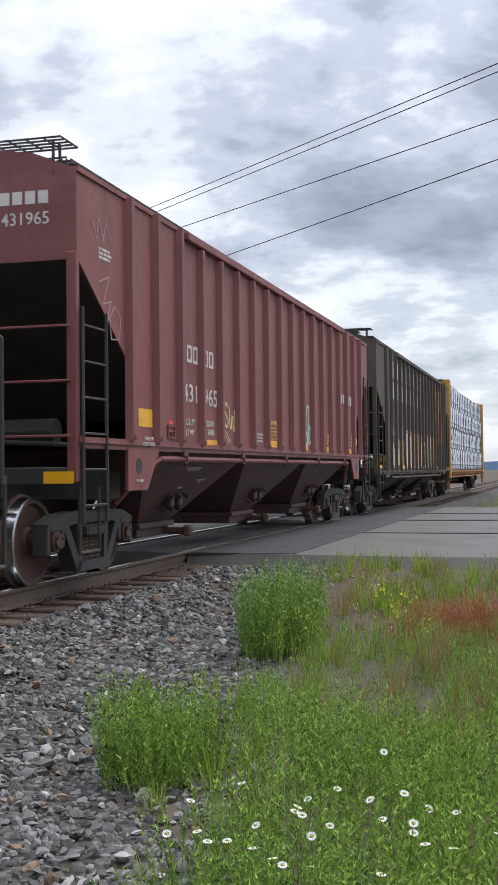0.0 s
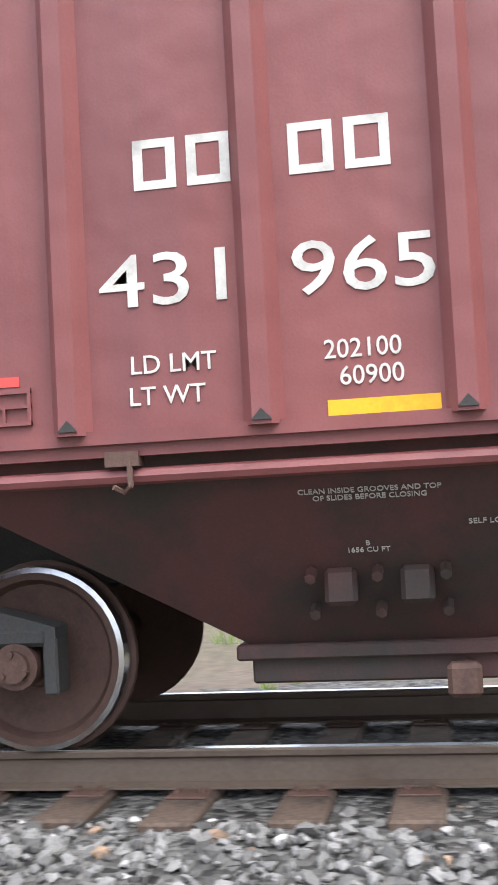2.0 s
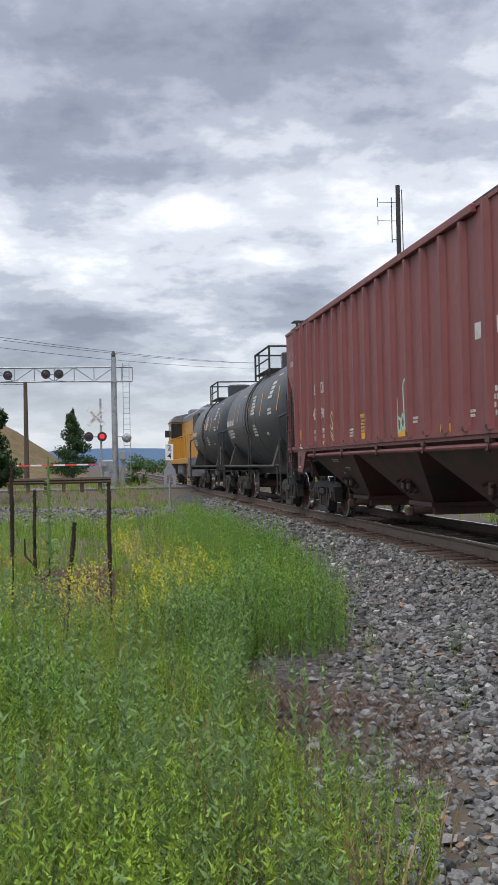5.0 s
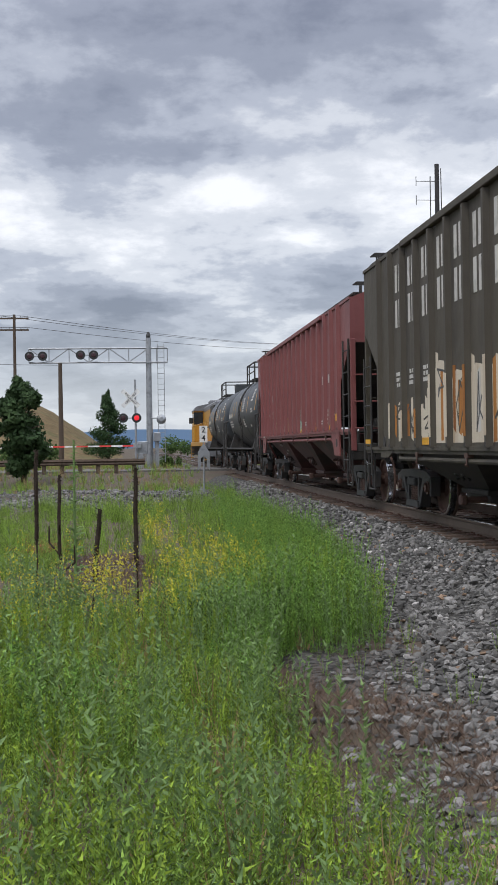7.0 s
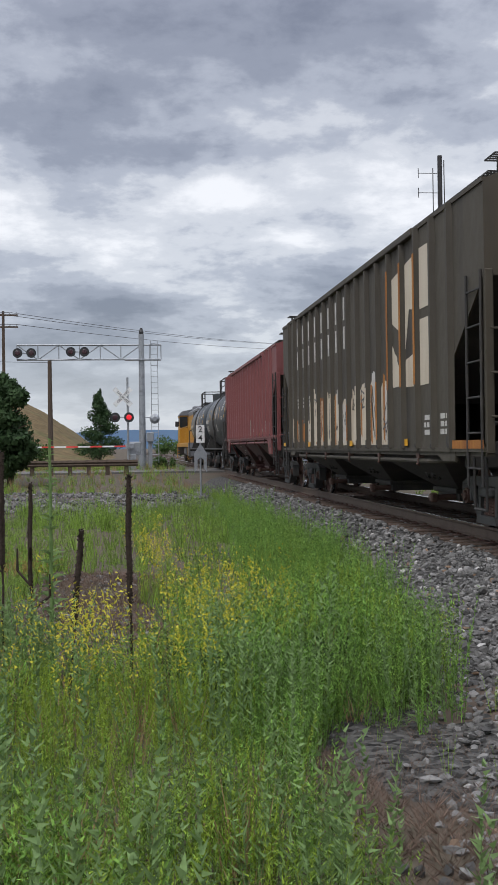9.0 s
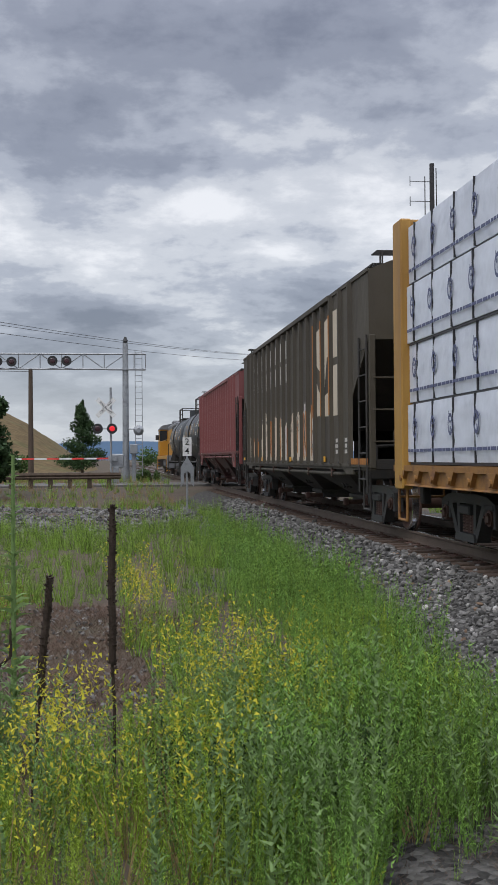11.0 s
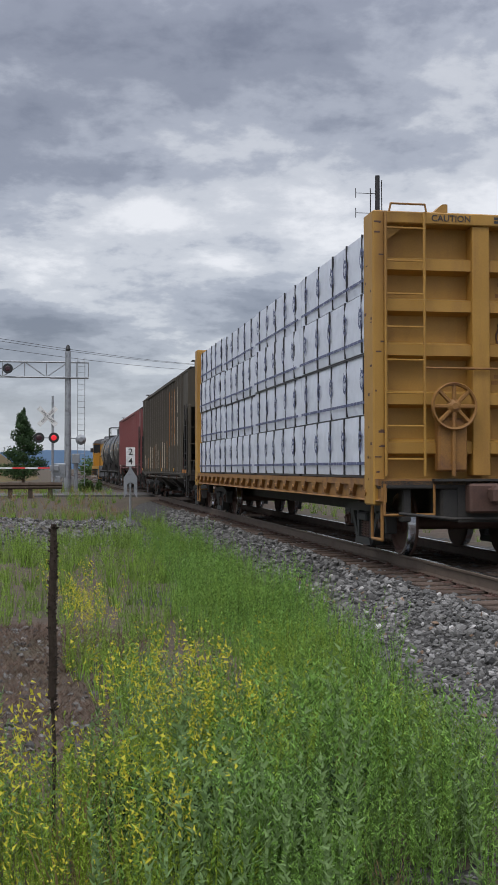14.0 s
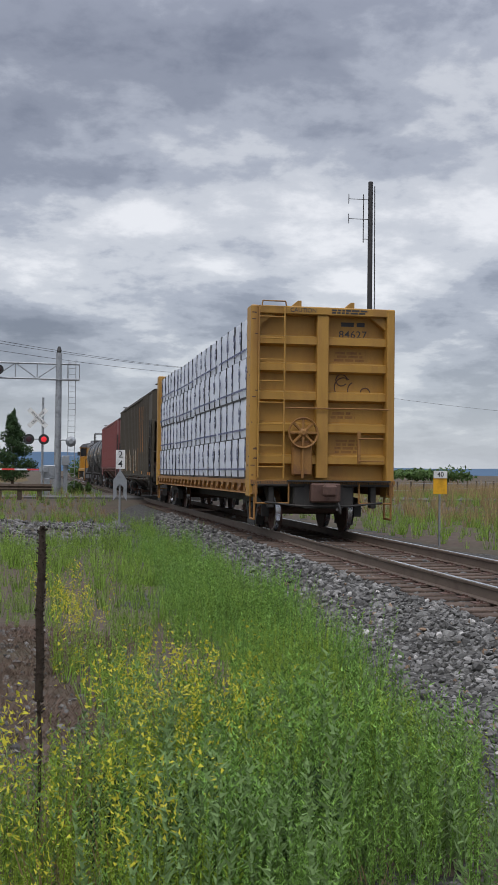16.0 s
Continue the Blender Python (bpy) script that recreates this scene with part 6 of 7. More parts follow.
def locomotive():
    car = empty("locomotive", "yellow and grey diesel hood locomotive leading the train", "locomotive")
    h = 8.0
    bm = bmesh.new()
    box(bm, -1.5, 1.5, -h, h, 1.15, 1.42, 0.02)
    part("frame", bm, LOCOY, car)
    for s in (-1, 1):
        bm = bmesh.new()
        box(bm, -1.52, 1.52, s * (h - 0.05), s * (h + 0.03), 0.55, 1.42, 0.02)
        part("pilot", bm, LOCOG, car)
    bm = bmesh.new()
    box(bm, -0.85, 0.85, -7.6, 3.6, 1.42, 3.55, 0.08)
    part("long_hood", bm, LOCOY, car)
    bm = bmesh.new()
    box(bm, -0.86, 0.86, -7.62, 3.5, 3.3, 3.75, 0.1)
    part("hood_roof", bm, LOCOG, car)
    for y in (-6.5, -5.2, -3.6):
        bm = bmesh.new()
        lathe(bm, [(0.5, 3.72), (0.5, 3.92), (0.45, 3.95), (0.05, 3.95)], 20, "z")
        bmesh.ops.translate(bm, verts=bm.verts, vec=(0, y, 0))
        part("fan", bm, LOCOG, car)
    for s in (-1, 1):
        bm = bmesh.new()
        box(bm, s * 0.86, s * 0.95, -7.4, -4.4, 2.5, 3.5, 0.02)
        part("radiator_grille", bm, DARK, car)
        for k in range(8):
            bm = bmesh.new()
            box(bm, s * 0.85, s * 0.87, -4.2 + k * 0.95, -3.35 + k * 0.95, 1.6, 3.0, 0.01)
            part("hood_door", bm, LOCOY, car)
        bm = bmesh.new()
        for k in range(9):
            y = -7.9 + k * 1.5
            tube(bm, (s * 1.5, y, 1.42), (s * 1.5, y, 2.5), 0.022, seg=6)
        path(bm, [(s * 1.5, -7.9, 2.5), (s * 1.5, 4.1, 2.5)], 0.022, 6)
        part("handrail", bm, LOCOY, car)
    bm = bmesh.new()
    box(bm, -1.5, 1.5, 3.6, 5.9, 1.42, 3.55, 0.06)
    part("cab", bm, LOCOY, car)
    bm = bmesh.new()
    prism(bm, [(-1.55, 3.5), (-1.3, 3.8), (-0.6, 3.95), (0.6, 3.95), (1.3, 3.8), (1.55, 3.5)], 3.5, 6.0, "y")
    part("cab_roof", bm, LOCOG, car)
    for s in (-1, 1):
        for y in (4.0, 5.0):
            bm = bmesh.new()
            box(bm, s * 1.495, s * 1.51, y, y + 0.75, 2.7, 3.35, 0.01)
            part("cab_window", bm, GLASS, car)
        bm = bmesh.new()
        box(bm, s * 1.5, s * 1.72, 5.75, 5.8, 2.7, 3.1)
        part("mirror", bm, DARK, car)
    bm = bmesh.new()
    box(bm, -1.5, -0.9, 3.58, 3.6, 2.6, 3.4)
    part("cab_window", bm, GLASS, car)
    bm = bmesh.new()
    box(bm, -0.9, 0.9, 5.9, 7.9, 1.42, 2.75, 0.15)
    part("short_hood", bm, LOCOY, car)
    bm = bmesh.new()
    box(bm, -0.55, 0.55, 2.0, 3.4, 3.75, 4.15, 0.08)
    part("dynamic_brake_hump", bm, LOCOG, car)
    bm = bmesh.new()
    tube(bm, (0, -2.2, 3.7), (0, -2.2, 4.05), 0.25, seg=12)
    part("exhaust_stack", bm, DARK, car)
    bm = bmesh.new()
    for k in (-0.15, 0, 0.15):
        tube(bm, (k, 4.3, 4.02), (k, 4.7, 4.05), 0.05, 0.08, 8)
    box(bm, -0.25, 0.25, 4.25, 4.35, 3.92, 4.02)
    part("horn", bm, DARK, car)
    bm = bmesh.new()
    tube(bm, (-0.75, -1.8, 0.78), (-0.75, 1.8, 0.78), 0.38, seg=16)
    tube(bm, (0.75, -1.8, 0.78), (0.75, 1.8, 0.78), 0.38, seg=16)
    box(bm, -1.3, 1.3, -1.8, 1.8, 0.6, 1.15, 0.1)
    part("fuel_tank", bm, LOCOG, car)
    for s in (-1, 1):
        for sx in (-1, 1):
            bm = bmesh.new()
            for k in range(4):
                box(bm, sx * 1.3, sx * 1.52, s * (h - 0.55), s * (h - 0.1), 0.35 + k * 0.26, 0.39 + k * 0.26)
            box(bm, sx * 1.5, sx * 1.53, s * (h - 0.6), s * (h - 0.57), 0.3, 1.3)
            part("steps", bm, LOCOY, car)
        bm = bmesh.new()
        path(bm, [(-1.4, s * (h - 0.05), 1.4), (-1.4, s * (h - 0.05), 2.5), (1.4, s * (h - 0.05), 2.5), (1.4, s * (h - 0.05), 1.4)], 0.022)
        part("handrail", bm, LOCOY, car)
        truck(car, s * 4.7)
        coupler(car, s * h, s)
    CARS.append((car, 38.9))


red_hopper()
olive_hopper()
tank_car("glossy black tank car with white stencils and yellow marks", 10.4)
tank_car("glossy black tank car with white stencils and yellow marks", 23.6)
lumber_flat()
locomotive()


# ---- the far crossing, poles, wires, trees and distance ----


def lamp_pair(parent, x, y, z, lit):
    """Two round flashing-light heads with dark backgrounds and hoods on a short bar; facing -y."""
    bm = bmesh.new()
    tube(bm, (x - 0.4, y, z), (x + 0.4, y, z), 0.03, seg=6)
    arm = part("crossarm", bm, GALV, parent)
    for s, on in ((-1, lit == 1), (1, lit == 2)):
        bm = bmesh.new()
        lathe(bm, [(0.02, y - 0.05), (0.26, y - 0.05), (0.26, y - 0.03), (0.1, y + 0.12), (0.02, y + 0.12)], 18, "y")
        bmesh.ops.translate(bm, verts=bm.verts, vec=(x + s * 0.36, 0, z))
        part("lamp_head", bm, SIGNK, arm, "round black flasher background")
        bm = bmesh.new()
        lathe(bm, [(0.02, y - 0.075), (0.11, y - 0.07), (0.14, y - 0.05), (0.02, y - 0.05)], 16, "y")
        bmesh.ops.translate(bm, verts=bm.verts, vec=(x + s * 0.36, 0, z))
        part("lamp_lens", bm, REDLAMP if on else LENSD, arm, "lit red lens" if on else "dark red lens")


def signal_gantry():
    g = empty("signal_gantry", "galvanised cantilever crossing signal with truss arm and red flashers", "crossing signal")
    x, y, z0, z1 = 0.97, 64.0, -0.15, 7.25
    bm = bmesh.new()
    tube(bm, (x, y, z0), (x, y, z1), 0.19, 0.15, 14)
    part("mast", bm, GALV, g)
    bm = bmesh.new()
    box(bm, x - 0.35, x + 0.35, y - 0.35, y + 0.35, z0 - 0.05, z0 + 0.12, 0.02)
    part("base", bm, GALV, g)
    bm = bmesh.new()
    for zz in (5.9, 6.68):
        tube(bm, (x - 6.6, y, zz), (x + 1.05, y, zz), 0.05, seg=8)
    n = 6
    for k in range(n + 1):
        xx = x - 6.6 + k * 1.1
        tube(bm, (xx, y, 5.9), (xx, y, 6.68), 0.03, seg=6)
        if k < n:
            a, b = (5.9, 6.68) if k % 2 else (6.68, 5.9)
            tube(bm, (xx, y, a), (xx + 1.1, y, b), 0.03, seg=6)
    for xx in (x + 0.45, x + 1.05):
        tube(bm, (xx, y, 5.9), (xx, y, 6.68), 0.03, seg=6)
    box(bm, x - 0.9, x + 1.05, y - 0.25, y + 0.25, 5.84, 5.88)
    part("truss_arm", bm, GALV, g)
    ladder(g, x + 0.5, y - 0.1, 0.3, 6.9, 0.36, 22, GALV, "x")
    lamp_pair(g, x - 6.2, y - 0.15, 6.25, 0)
    lamp_pair(g, x - 3.4, y - 0.15, 6.3, 0)
    bm = bmesh.new()
    tube(bm, (x, y, 7.25), (x, y, 7.35), 0.12, 0.12, 10)
    tube(bm, (x, y, 7.35), (x, y, 7.58), 0.14, 0.06, 12)
    part("bell", bm, SIGNK, g)
    bm = bmesh.new()
    tube(bm, (x + 0.1, y - 0.2, 2.75), (x + 0.66, y - 0.2, 2.75), 0.03, seg=6)
    lathe(bm, [(0.02, y - 0.1), (0.27, y - 0.12), (0.27, y - 0.16), (0.12, y - 0.3), (0.02, y - 0.3)], 18, "y")
    bmesh.ops.translate(bm, verts=[v for v in bm.verts if abs(v.co.x) < 0.3], vec=(x + 0.66, 0, 2.68))
    part("rear_lamp", bm, GALV, g, "grey back of a flasher")
    bm = bmesh.new()
    box(bm, x + 0.2, x + 0.6, y - 0.3, y + 0.2, 1.45, 1.95, 0.03)
    box(bm, x + 0.3, x + 0.5, y - 0.15, y + 0.05, -0.15, 1.5, 0.02)
    part("relay_case", bm, GALV, g)


def crossbuck():
    c = empty("crossbuck_signal", "white crossbuck sign with red flashing lights on a steel post", "crossing signal")
    x, y = 0.19, 62.0
    bm = bmesh.new()
    tube(bm, (x, y, -0.15), (x, y, 4.8), 0.06, seg=10)
    part("post", bm, GALV, c)
    for s in (-1, 1):
        bm = bmesh.new()
        box(bm, -0.62, 0.62, -0.012, 0.012, -0.12, 0.12)
        b = part("crossbuck_blade", bm, SIGNW, c, "white crossbuck blade")
        b.matrix_basis = Matrix.Translation((x - 0.25, y - 0.08 - 0.03 * (s > 0), 3.78)) @ Matrix.Rotation(s * radians(45), 4, "Y")
        lettering("crossbuck_text", "RAILROAD" if s > 0 else "CROSSING", 0.17, SIGNK, b, on_end(0, -0.016, 0), 1.0)
    lamp_pair(c, x - 0.3, y - 0.12, 2.72, 2)
    bm = bmesh.new()
    box(bm, x + 0.05, x + 0.65, y + 0.15, y + 0.6, 0.75, 1.45, 0.04)
    box(bm, x + 0.1, x + 0.4, y + 0.1, y + 0.5, -0.15, 0.8, 0.03)
    part("gate_mechanism", bm, GALV, c)
    arm = empty("gate_arm", "lowered striped crossing gate arm beside the far road", "gate arm")
    n = 14
    for k in range(n):
        bm = bmesh.new()
        box(bm, x - 0.1 - (k + 1) * 0.62, x - 0.1 - k * 0.62, y - 0.02, y + 0.02, 1.18, 1.26)
        part("stripe", bm, SIGNW if k % 2 else REDTAG, arm)
    box_bm = bmesh.new()
    box(box_bm, x - 0.15, x + 0.3, y - 0.03, y + 0.15, 1.08, 1.36, 0.02)
    part("pivot", box_bm, GALV, arm)


def guard_rail():
    g = empty("guard_rail", "low weathered guard rail on wooden posts by the far road", "guard rail")
    for k in range(12):
        bm = bmesh.new()
        box(bm, -9.6 + k * 0.87, -9.4 + k * 0.87, 55.9, 56.1, -0.6, 0.6, 0.02)
        part("post", bm, POLEW, g)
    bm = bmesh.new()
    prism(bm, [(55.86, 0.28), (55.82, 0.36), (55.88, 0.42), (55.82, 0.48), (55.86, 0.58), (55.9, 0.58), (55.9, 0.28)], -10, 0.6)
    part("rail_beam", bm, POLEW, g)


def pole(x, y, top, r=0.14, arms=1, label="weathered wooden utility pole with a crossarm"):
    p = empty("utility_pole", label, "utility pole", "utility poles")
    bm = bmesh.new()
    tube(bm, (0, 0, -1.0), (0, 0, top), r, r * 0.65, 10)
    part("shaft", bm, POLEW, p)
    for k in range(arms):
        z = top - 0.3 - 0.9 * k
        bm = bmesh.new()
        box(bm, -1.1, 1.1, -0.06, 0.06, z - 0.06, z + 0.06)
        a = part("crossarm", bm, POLEW, p)
        for dx in (-1.0, -0.4, 0.5, 1.0):
            bm = bmesh.new()
            tube(bm, (dx, 0, z + 0.06), (dx, 0, z + 0.22), 0.04, 0.025, 6)
            part("insulator", bm, GALV, a)
    p.matrix_basis = Matrix.Translation((x, y, 0))
    return p


def wire(a, b, sag, r=0.012):
    bm = bmesh.new()
    a, b = Vector(a), Vector(b)
    pts = []
    for k in range(13):
        t = k / 12
        q = a.lerp(b, t)
        q.z -= sag * 4 * t * (1 - t)
        pts.append(q)
    for p, q in zip(pts, pts[1:]):
        tube(bm, p, q, r, seg=5)
    w = part("overhead_wire", bm, WIREM)
    tagged(w, "thin dark overhead wire strung between poles", "wire", "overhead wires")


def radio_mast():
    m = empty("radio_mast", "tall dark pole with two side antennas", "antenna mast")
    x, y = 18.73, 68.0
    bm = bmesh.new()
    tube(bm, (x, y, -1), (x, y, 18.15), 0.17, 0.14, 12)
    part("mast_pole", bm, MASTM, m)
    bm = bmesh.new()
    tube(bm, (x + 0.35, y, 0), (x + 0.25, y, 17.9), 0.03, seg=6)
    part("cable", bm, MASTM, m)
    for z in (17.1, 15.95):
        bm = bmesh.new()
        tube(bm, (x - 1.3, y, z), (x - 0.25, y, z), 0.018, seg=6)
        tube(bm, (x - 1.3, y, z - 0.28), (x - 1.3, y, z + 0.28), 0.022, seg=6)
        part("antenna", bm, MASTM, m)
    bm = bmesh.new()
    tube(bm, (x - 0.42, y, 14.6), (x - 0.42, y, 17.4), 0.03, seg=6)
    for z in (14.8, 15.95, 17.1):
        tube(bm, (x - 0.42, y, z), (x, y, z), 0.02, seg=6)
    part("antenna_spine", bm, MASTM, m)


def small_sign(name, label, x, y, w, h, z, text, face, ink, post_mat, size, rows_gap=1.0, post_w=0.03):
    s = empty(name, label, "sign")
    bm = bmesh.new()
    tube(bm, (x, y, float(ground_z(x, y)) - 0.3), (x, y, z + h / 2), post_w, seg=8)
    part("post", bm, post_mat, s)
    bm = bmesh.new()
    box(bm, x - w / 2, x + w / 2, y - 0.045, y - 0.035, z - h / 2, z + h / 2, 0.003)
    p = part("plate", bm, face, s)
    if text:
        lettering("number", text, size, ink, p, on_end(x, y - 0.048, z), 1.0)
    return s


def signs():
    s = small_sign("milepost_sign", "white milepost plate above a pale arrow marker on a post", 2.39, 38.4, 0.27, 0.56, 1.54, "2\n4", SIGNW, SIGNK, GALV, 0.28)
    bm = bmesh.new()
    prism(bm, [(2.19, 0.32), (2.19, 0.92), (2.39, 1.24), (2.59, 0.92), (2.59, 0.32), (2.49, 0.46), (2.49, 0.72), (2.39, 0.8), (2.29, 0.72), (2.29, 0.46)], 38.34, 38.36, "y")
    part("marker", bm, GALV, s, "pale arrow-shaped marker")
    small_sign("speed_sign", "yellow speed board with a black number on a thin post", 9.1, 29.5, 0.33, 0.40, 0.95, None, SIGNY, SIGNK, GALV, 0.2, post_w=0.022)
    s = small_sign("speed_sign", "white number plate over a yellow speed board", 9.1, 29.48, 0.33, 0.17, 1.20, "40", SIGNW, SIGNK, GALV, 0.16, post_w=0.02)
    small_sign("road_sign", "small white road sign far across the field", 24.0, 95.0, 0.9, 1.1, 2.3, "50", SIGNW, SIGNK, GALV, 0.55)


def clumps(rng, centres, radii, n, leaf):
    """Leaf cards scattered through several overlapping lumps, denser towards their skins."""
    V, F = [], []
    for c, r in zip(centres, radii):
        for _ in range(n):
            d = rng.normal(size=3)
            d /= np.linalg.norm(d)
            p = np.array(c) + d * np.array(r) * rng.uniform(0.55, 1.06)
            u = rng.normal(size=3)
            u /= np.linalg.norm(u)
            v = np.cross(u, d)
            v /= np.linalg.norm(v) + 1e-6
            s = leaf * rng.uniform(0.6, 1.4)
            b = len(V)
            V += [p - u * s, p + v * s * 0.5, p + u * s, p - v * s * 0.5]
            F += [(b, b + 1, b + 2), (b, b + 2, b + 3)]
    return np.array(V), np.array(F)


def crown(name, V, F, material, parent):
    me = bpy.data.meshes.new(name)
    me.from_pydata([tuple(v) for v in V], [], [tuple(int(i) for i in f) for f in F])
    me.materials.append(material)
    ob = new(name, me)
    ob.parent = parent
    return ob


def tree(x, y, h, w, conical, seed, label):
    rng = np.random.RandomState(seed)
    t = empty("tree", label, "tree")
    base = float(ground_z(x, y))
    bm = bmesh.new()
    tube(bm, (x, y, base - 0.2), (x + 0.05, y, base + h * 0.45), 0.16, 0.1, 8)
    tube(bm, (x + 0.05, y, base + h * 0.45), (x, y, base + h * 0.9), 0.1, 0.03, 8)
    trunk = part("trunk", bm, BARK, t)
    for k in range(7):
        a = rng.uniform(0, 6.28)
        z = base + h * (0.25 + 0.08 * k)
        bm = bmesh.new()
        l = w * 0.38 * (1 - 0.08 * k)
        tube(bm, (x, y, z), (x + l * math.cos(a), y + l * math.sin(a), z + l * 0.5), 0.05, 0.015, 6)
        part("limb", bm, BARK, trunk)
    C, R = [], []
    n = 26
    for k in range(n):
        f = (k + 0.5) / n
        z = base + h * (0.14 + 0.84 * f)
        if conical:
            rr = w / 2 * (1 - f) ** 0.75 + 0.12
        else:
            rr = w / 2 * math.sin(math.pi * (0.16 + 0.80 * f)) ** 0.7
        a = rng.uniform(0, 6.28)
        q = rr * rng.uniform(0.35, 0.75)
        C.append((x + q * math.cos(a), y + q * math.sin(a), z))
        R.append((rr * 0.6, rr * 0.6, h * 0.085))
    V, F = clumps(rng, C, R, 330, 0.12)
    crown("crown", V, F, NEEDLE, t)


def bush(x, y, w, h, seed, label="rounded green bush at the field's edge"):
    rng = np.random.RandomState(seed)
    t = empty("bush", label, "bush")
    base = float(ground_z(x, y))
    C = [(x + rng.uniform(-w, w) * 0.42, y + rng.uniform(-w, w) * 0.25, base + h * rng.uniform(0.3, 0.6)) for _ in range(9)]
    R = [(w * rng.uniform(0.14, 0.26), w * 0.2, h * rng.uniform(0.25, 0.42)) for _ in C]
    V, F = clumps(rng, C, R, 150, max(0.07, w * 0.03))
    crown("foliage", V, F, BUSH, t)
    bm = bmesh.new()
    for k in range(3):
        tube(bm, (x + 0.1 * k, y, base - 0.1), (x + rng.uniform(-0.3, 0.3) * w, y, base + h * 0.5), 0.04, 0.015, 6)
    part("stem", bm, BARK, t)


def distance():
    # dry hill ahead on the left
    xs, ys = np.linspace(-170, 30, 60), np.linspace(135, 420, 40)

    def hz(X, Y):
        r = sstep(3, -20, X + 0.02 * (Y - 135)) * sstep(135, 210, Y) * (1 - sstep(330, 420, Y))
        return -1.2 + r * (11.0 + 0.9 * np.sin(X * 0.05 + 1) + 0.5 * np.sin(X * 0.17 + Y * 0.05))
    V, F = grid(xs, ys, hz)
    mass("hill", V, F, HILLM, "low dry grassy hill beyond the far road", "hill", "structure")
    # far ridge all round, distance haze painted on as blue
    V, F = [], []
    n = 240
    rng = np.random.RandomState(8)
    prof = np.convolve(rng.uniform(0, 1, n + 16), np.ones(9) / 9, "same")[:n]
    for k in range(n):
        a = 2 * math.pi * k / n
        h = 13 + 26 * math.exp(-((a - math.pi / 2) / 0.16) ** 2) + 30 * max(0, prof[k] - 0.42)
        for z in (-8, h):
            V.append((2700 * math.cos(a), 2700 * math.sin(a), z))
    for k in range(n):
        i, j = 2 * k, 2 * ((k + 1) % n)
        F.append((i, j, j + 1, i + 1))
    mass("far_ridge", V, F, HAZE, "mountains on the horizon with blue distance haze painted in", "backdrop", "structure")


def fence_line():
    f = empty("field_fence", "line of thin fence posts across the field", "fence")
    for k in range(16):
        bm = bmesh.new()
        tube(bm, (15 + k * 1.6, 62 + k * 2.2, -1.0), (15 + k * 1.6, 62 + k * 2.2, 0.75), 0.05, seg=6)
        part("post", bm, POLEW, f)
    for z in (0.2, 0.6):
        bm = bmesh.new()
        tube(bm, (15, 62, z), (39, 95, z), 0.012, seg=5)
        part("strand", bm, GALV, f)


signal_gantry()
crossbuck()
guard_rail()
pole(-4.05, 66, 6.06, 0.17, 0, "plain wooden pole beside the far crossing")
pole(-9.0, 90, 11.6, 0.16, 2)
pole(42, 230, 22.0, 0.2, 2)
pole(70, 150, 9.5, 0.15, 1)
for dx, z in ((-1.0, 11.5), (0.5, 11.5), (1.0, 10.6)):
    wire((-9.0 + dx, 90, z), (42 + dx, 230, z + 10.2), 0.9, 0.022)
    wire((-9.0 + dx, 90, z), (-60 + dx, 60, z), 0.8, 0.02)
wire((42, 230, 21.0), (70, 150, 9.3), 0.8, 0.022)
wire((70, 150, 9.3), (160, 90, 9.3), 1.0, 0.022)
wire((-4.05, 66, 5.9), (-30, 70, 8.5), 0.5, 0.014)
for a, b in (((-25.0, 1.1, 9.05), (45, -59.6, 9.0)), ((-25.0, 1.6, 8.8), (45, -59.9, 8.8)), ((-25, -0.4, 8.0), (45, -57.3, 8.0)), ((-25, 5.6, 6.8), (45, -63.4, 6.8))):
    wire(a, b, 0.25, 0.011)
for x, y in ((45, -59.6), (-7, -190), (-14, -300), (0, -420)):
    pole(x, y, 9.6, 0.15, 1)
radio_mast()
signs()
fence_line()
distance()
tree(-4.7, 50, 4.5, 2.3, False, 21, "dense dark green round-headed tree by the road")
tree(-2.5, 120, 7.4, 4.6, True, 22, "dark green conifer on the far side of the crossing")
for x, y, w, h, s in ((8.3, 200, 8, 4.2, 31), (-4.5, 165, 5, 3.2, 32), (2.2, 66, 1.1, 0.9, 33), (-11, 120, 7, 2.5, 34), (41, 240, 9, 3.6, 35), (50, 262, 16, 2.4, 36), (76, 270, 12, 3.0, 37), (-14, -150, 10, 4.6, 38), (24, -190, 14, 6, 39), (31, 275, 12, 2.6, 41), (98, 280, 20, 4.2, 42)):
    bush(x, y, w, h, s)


# ---- single plants ----


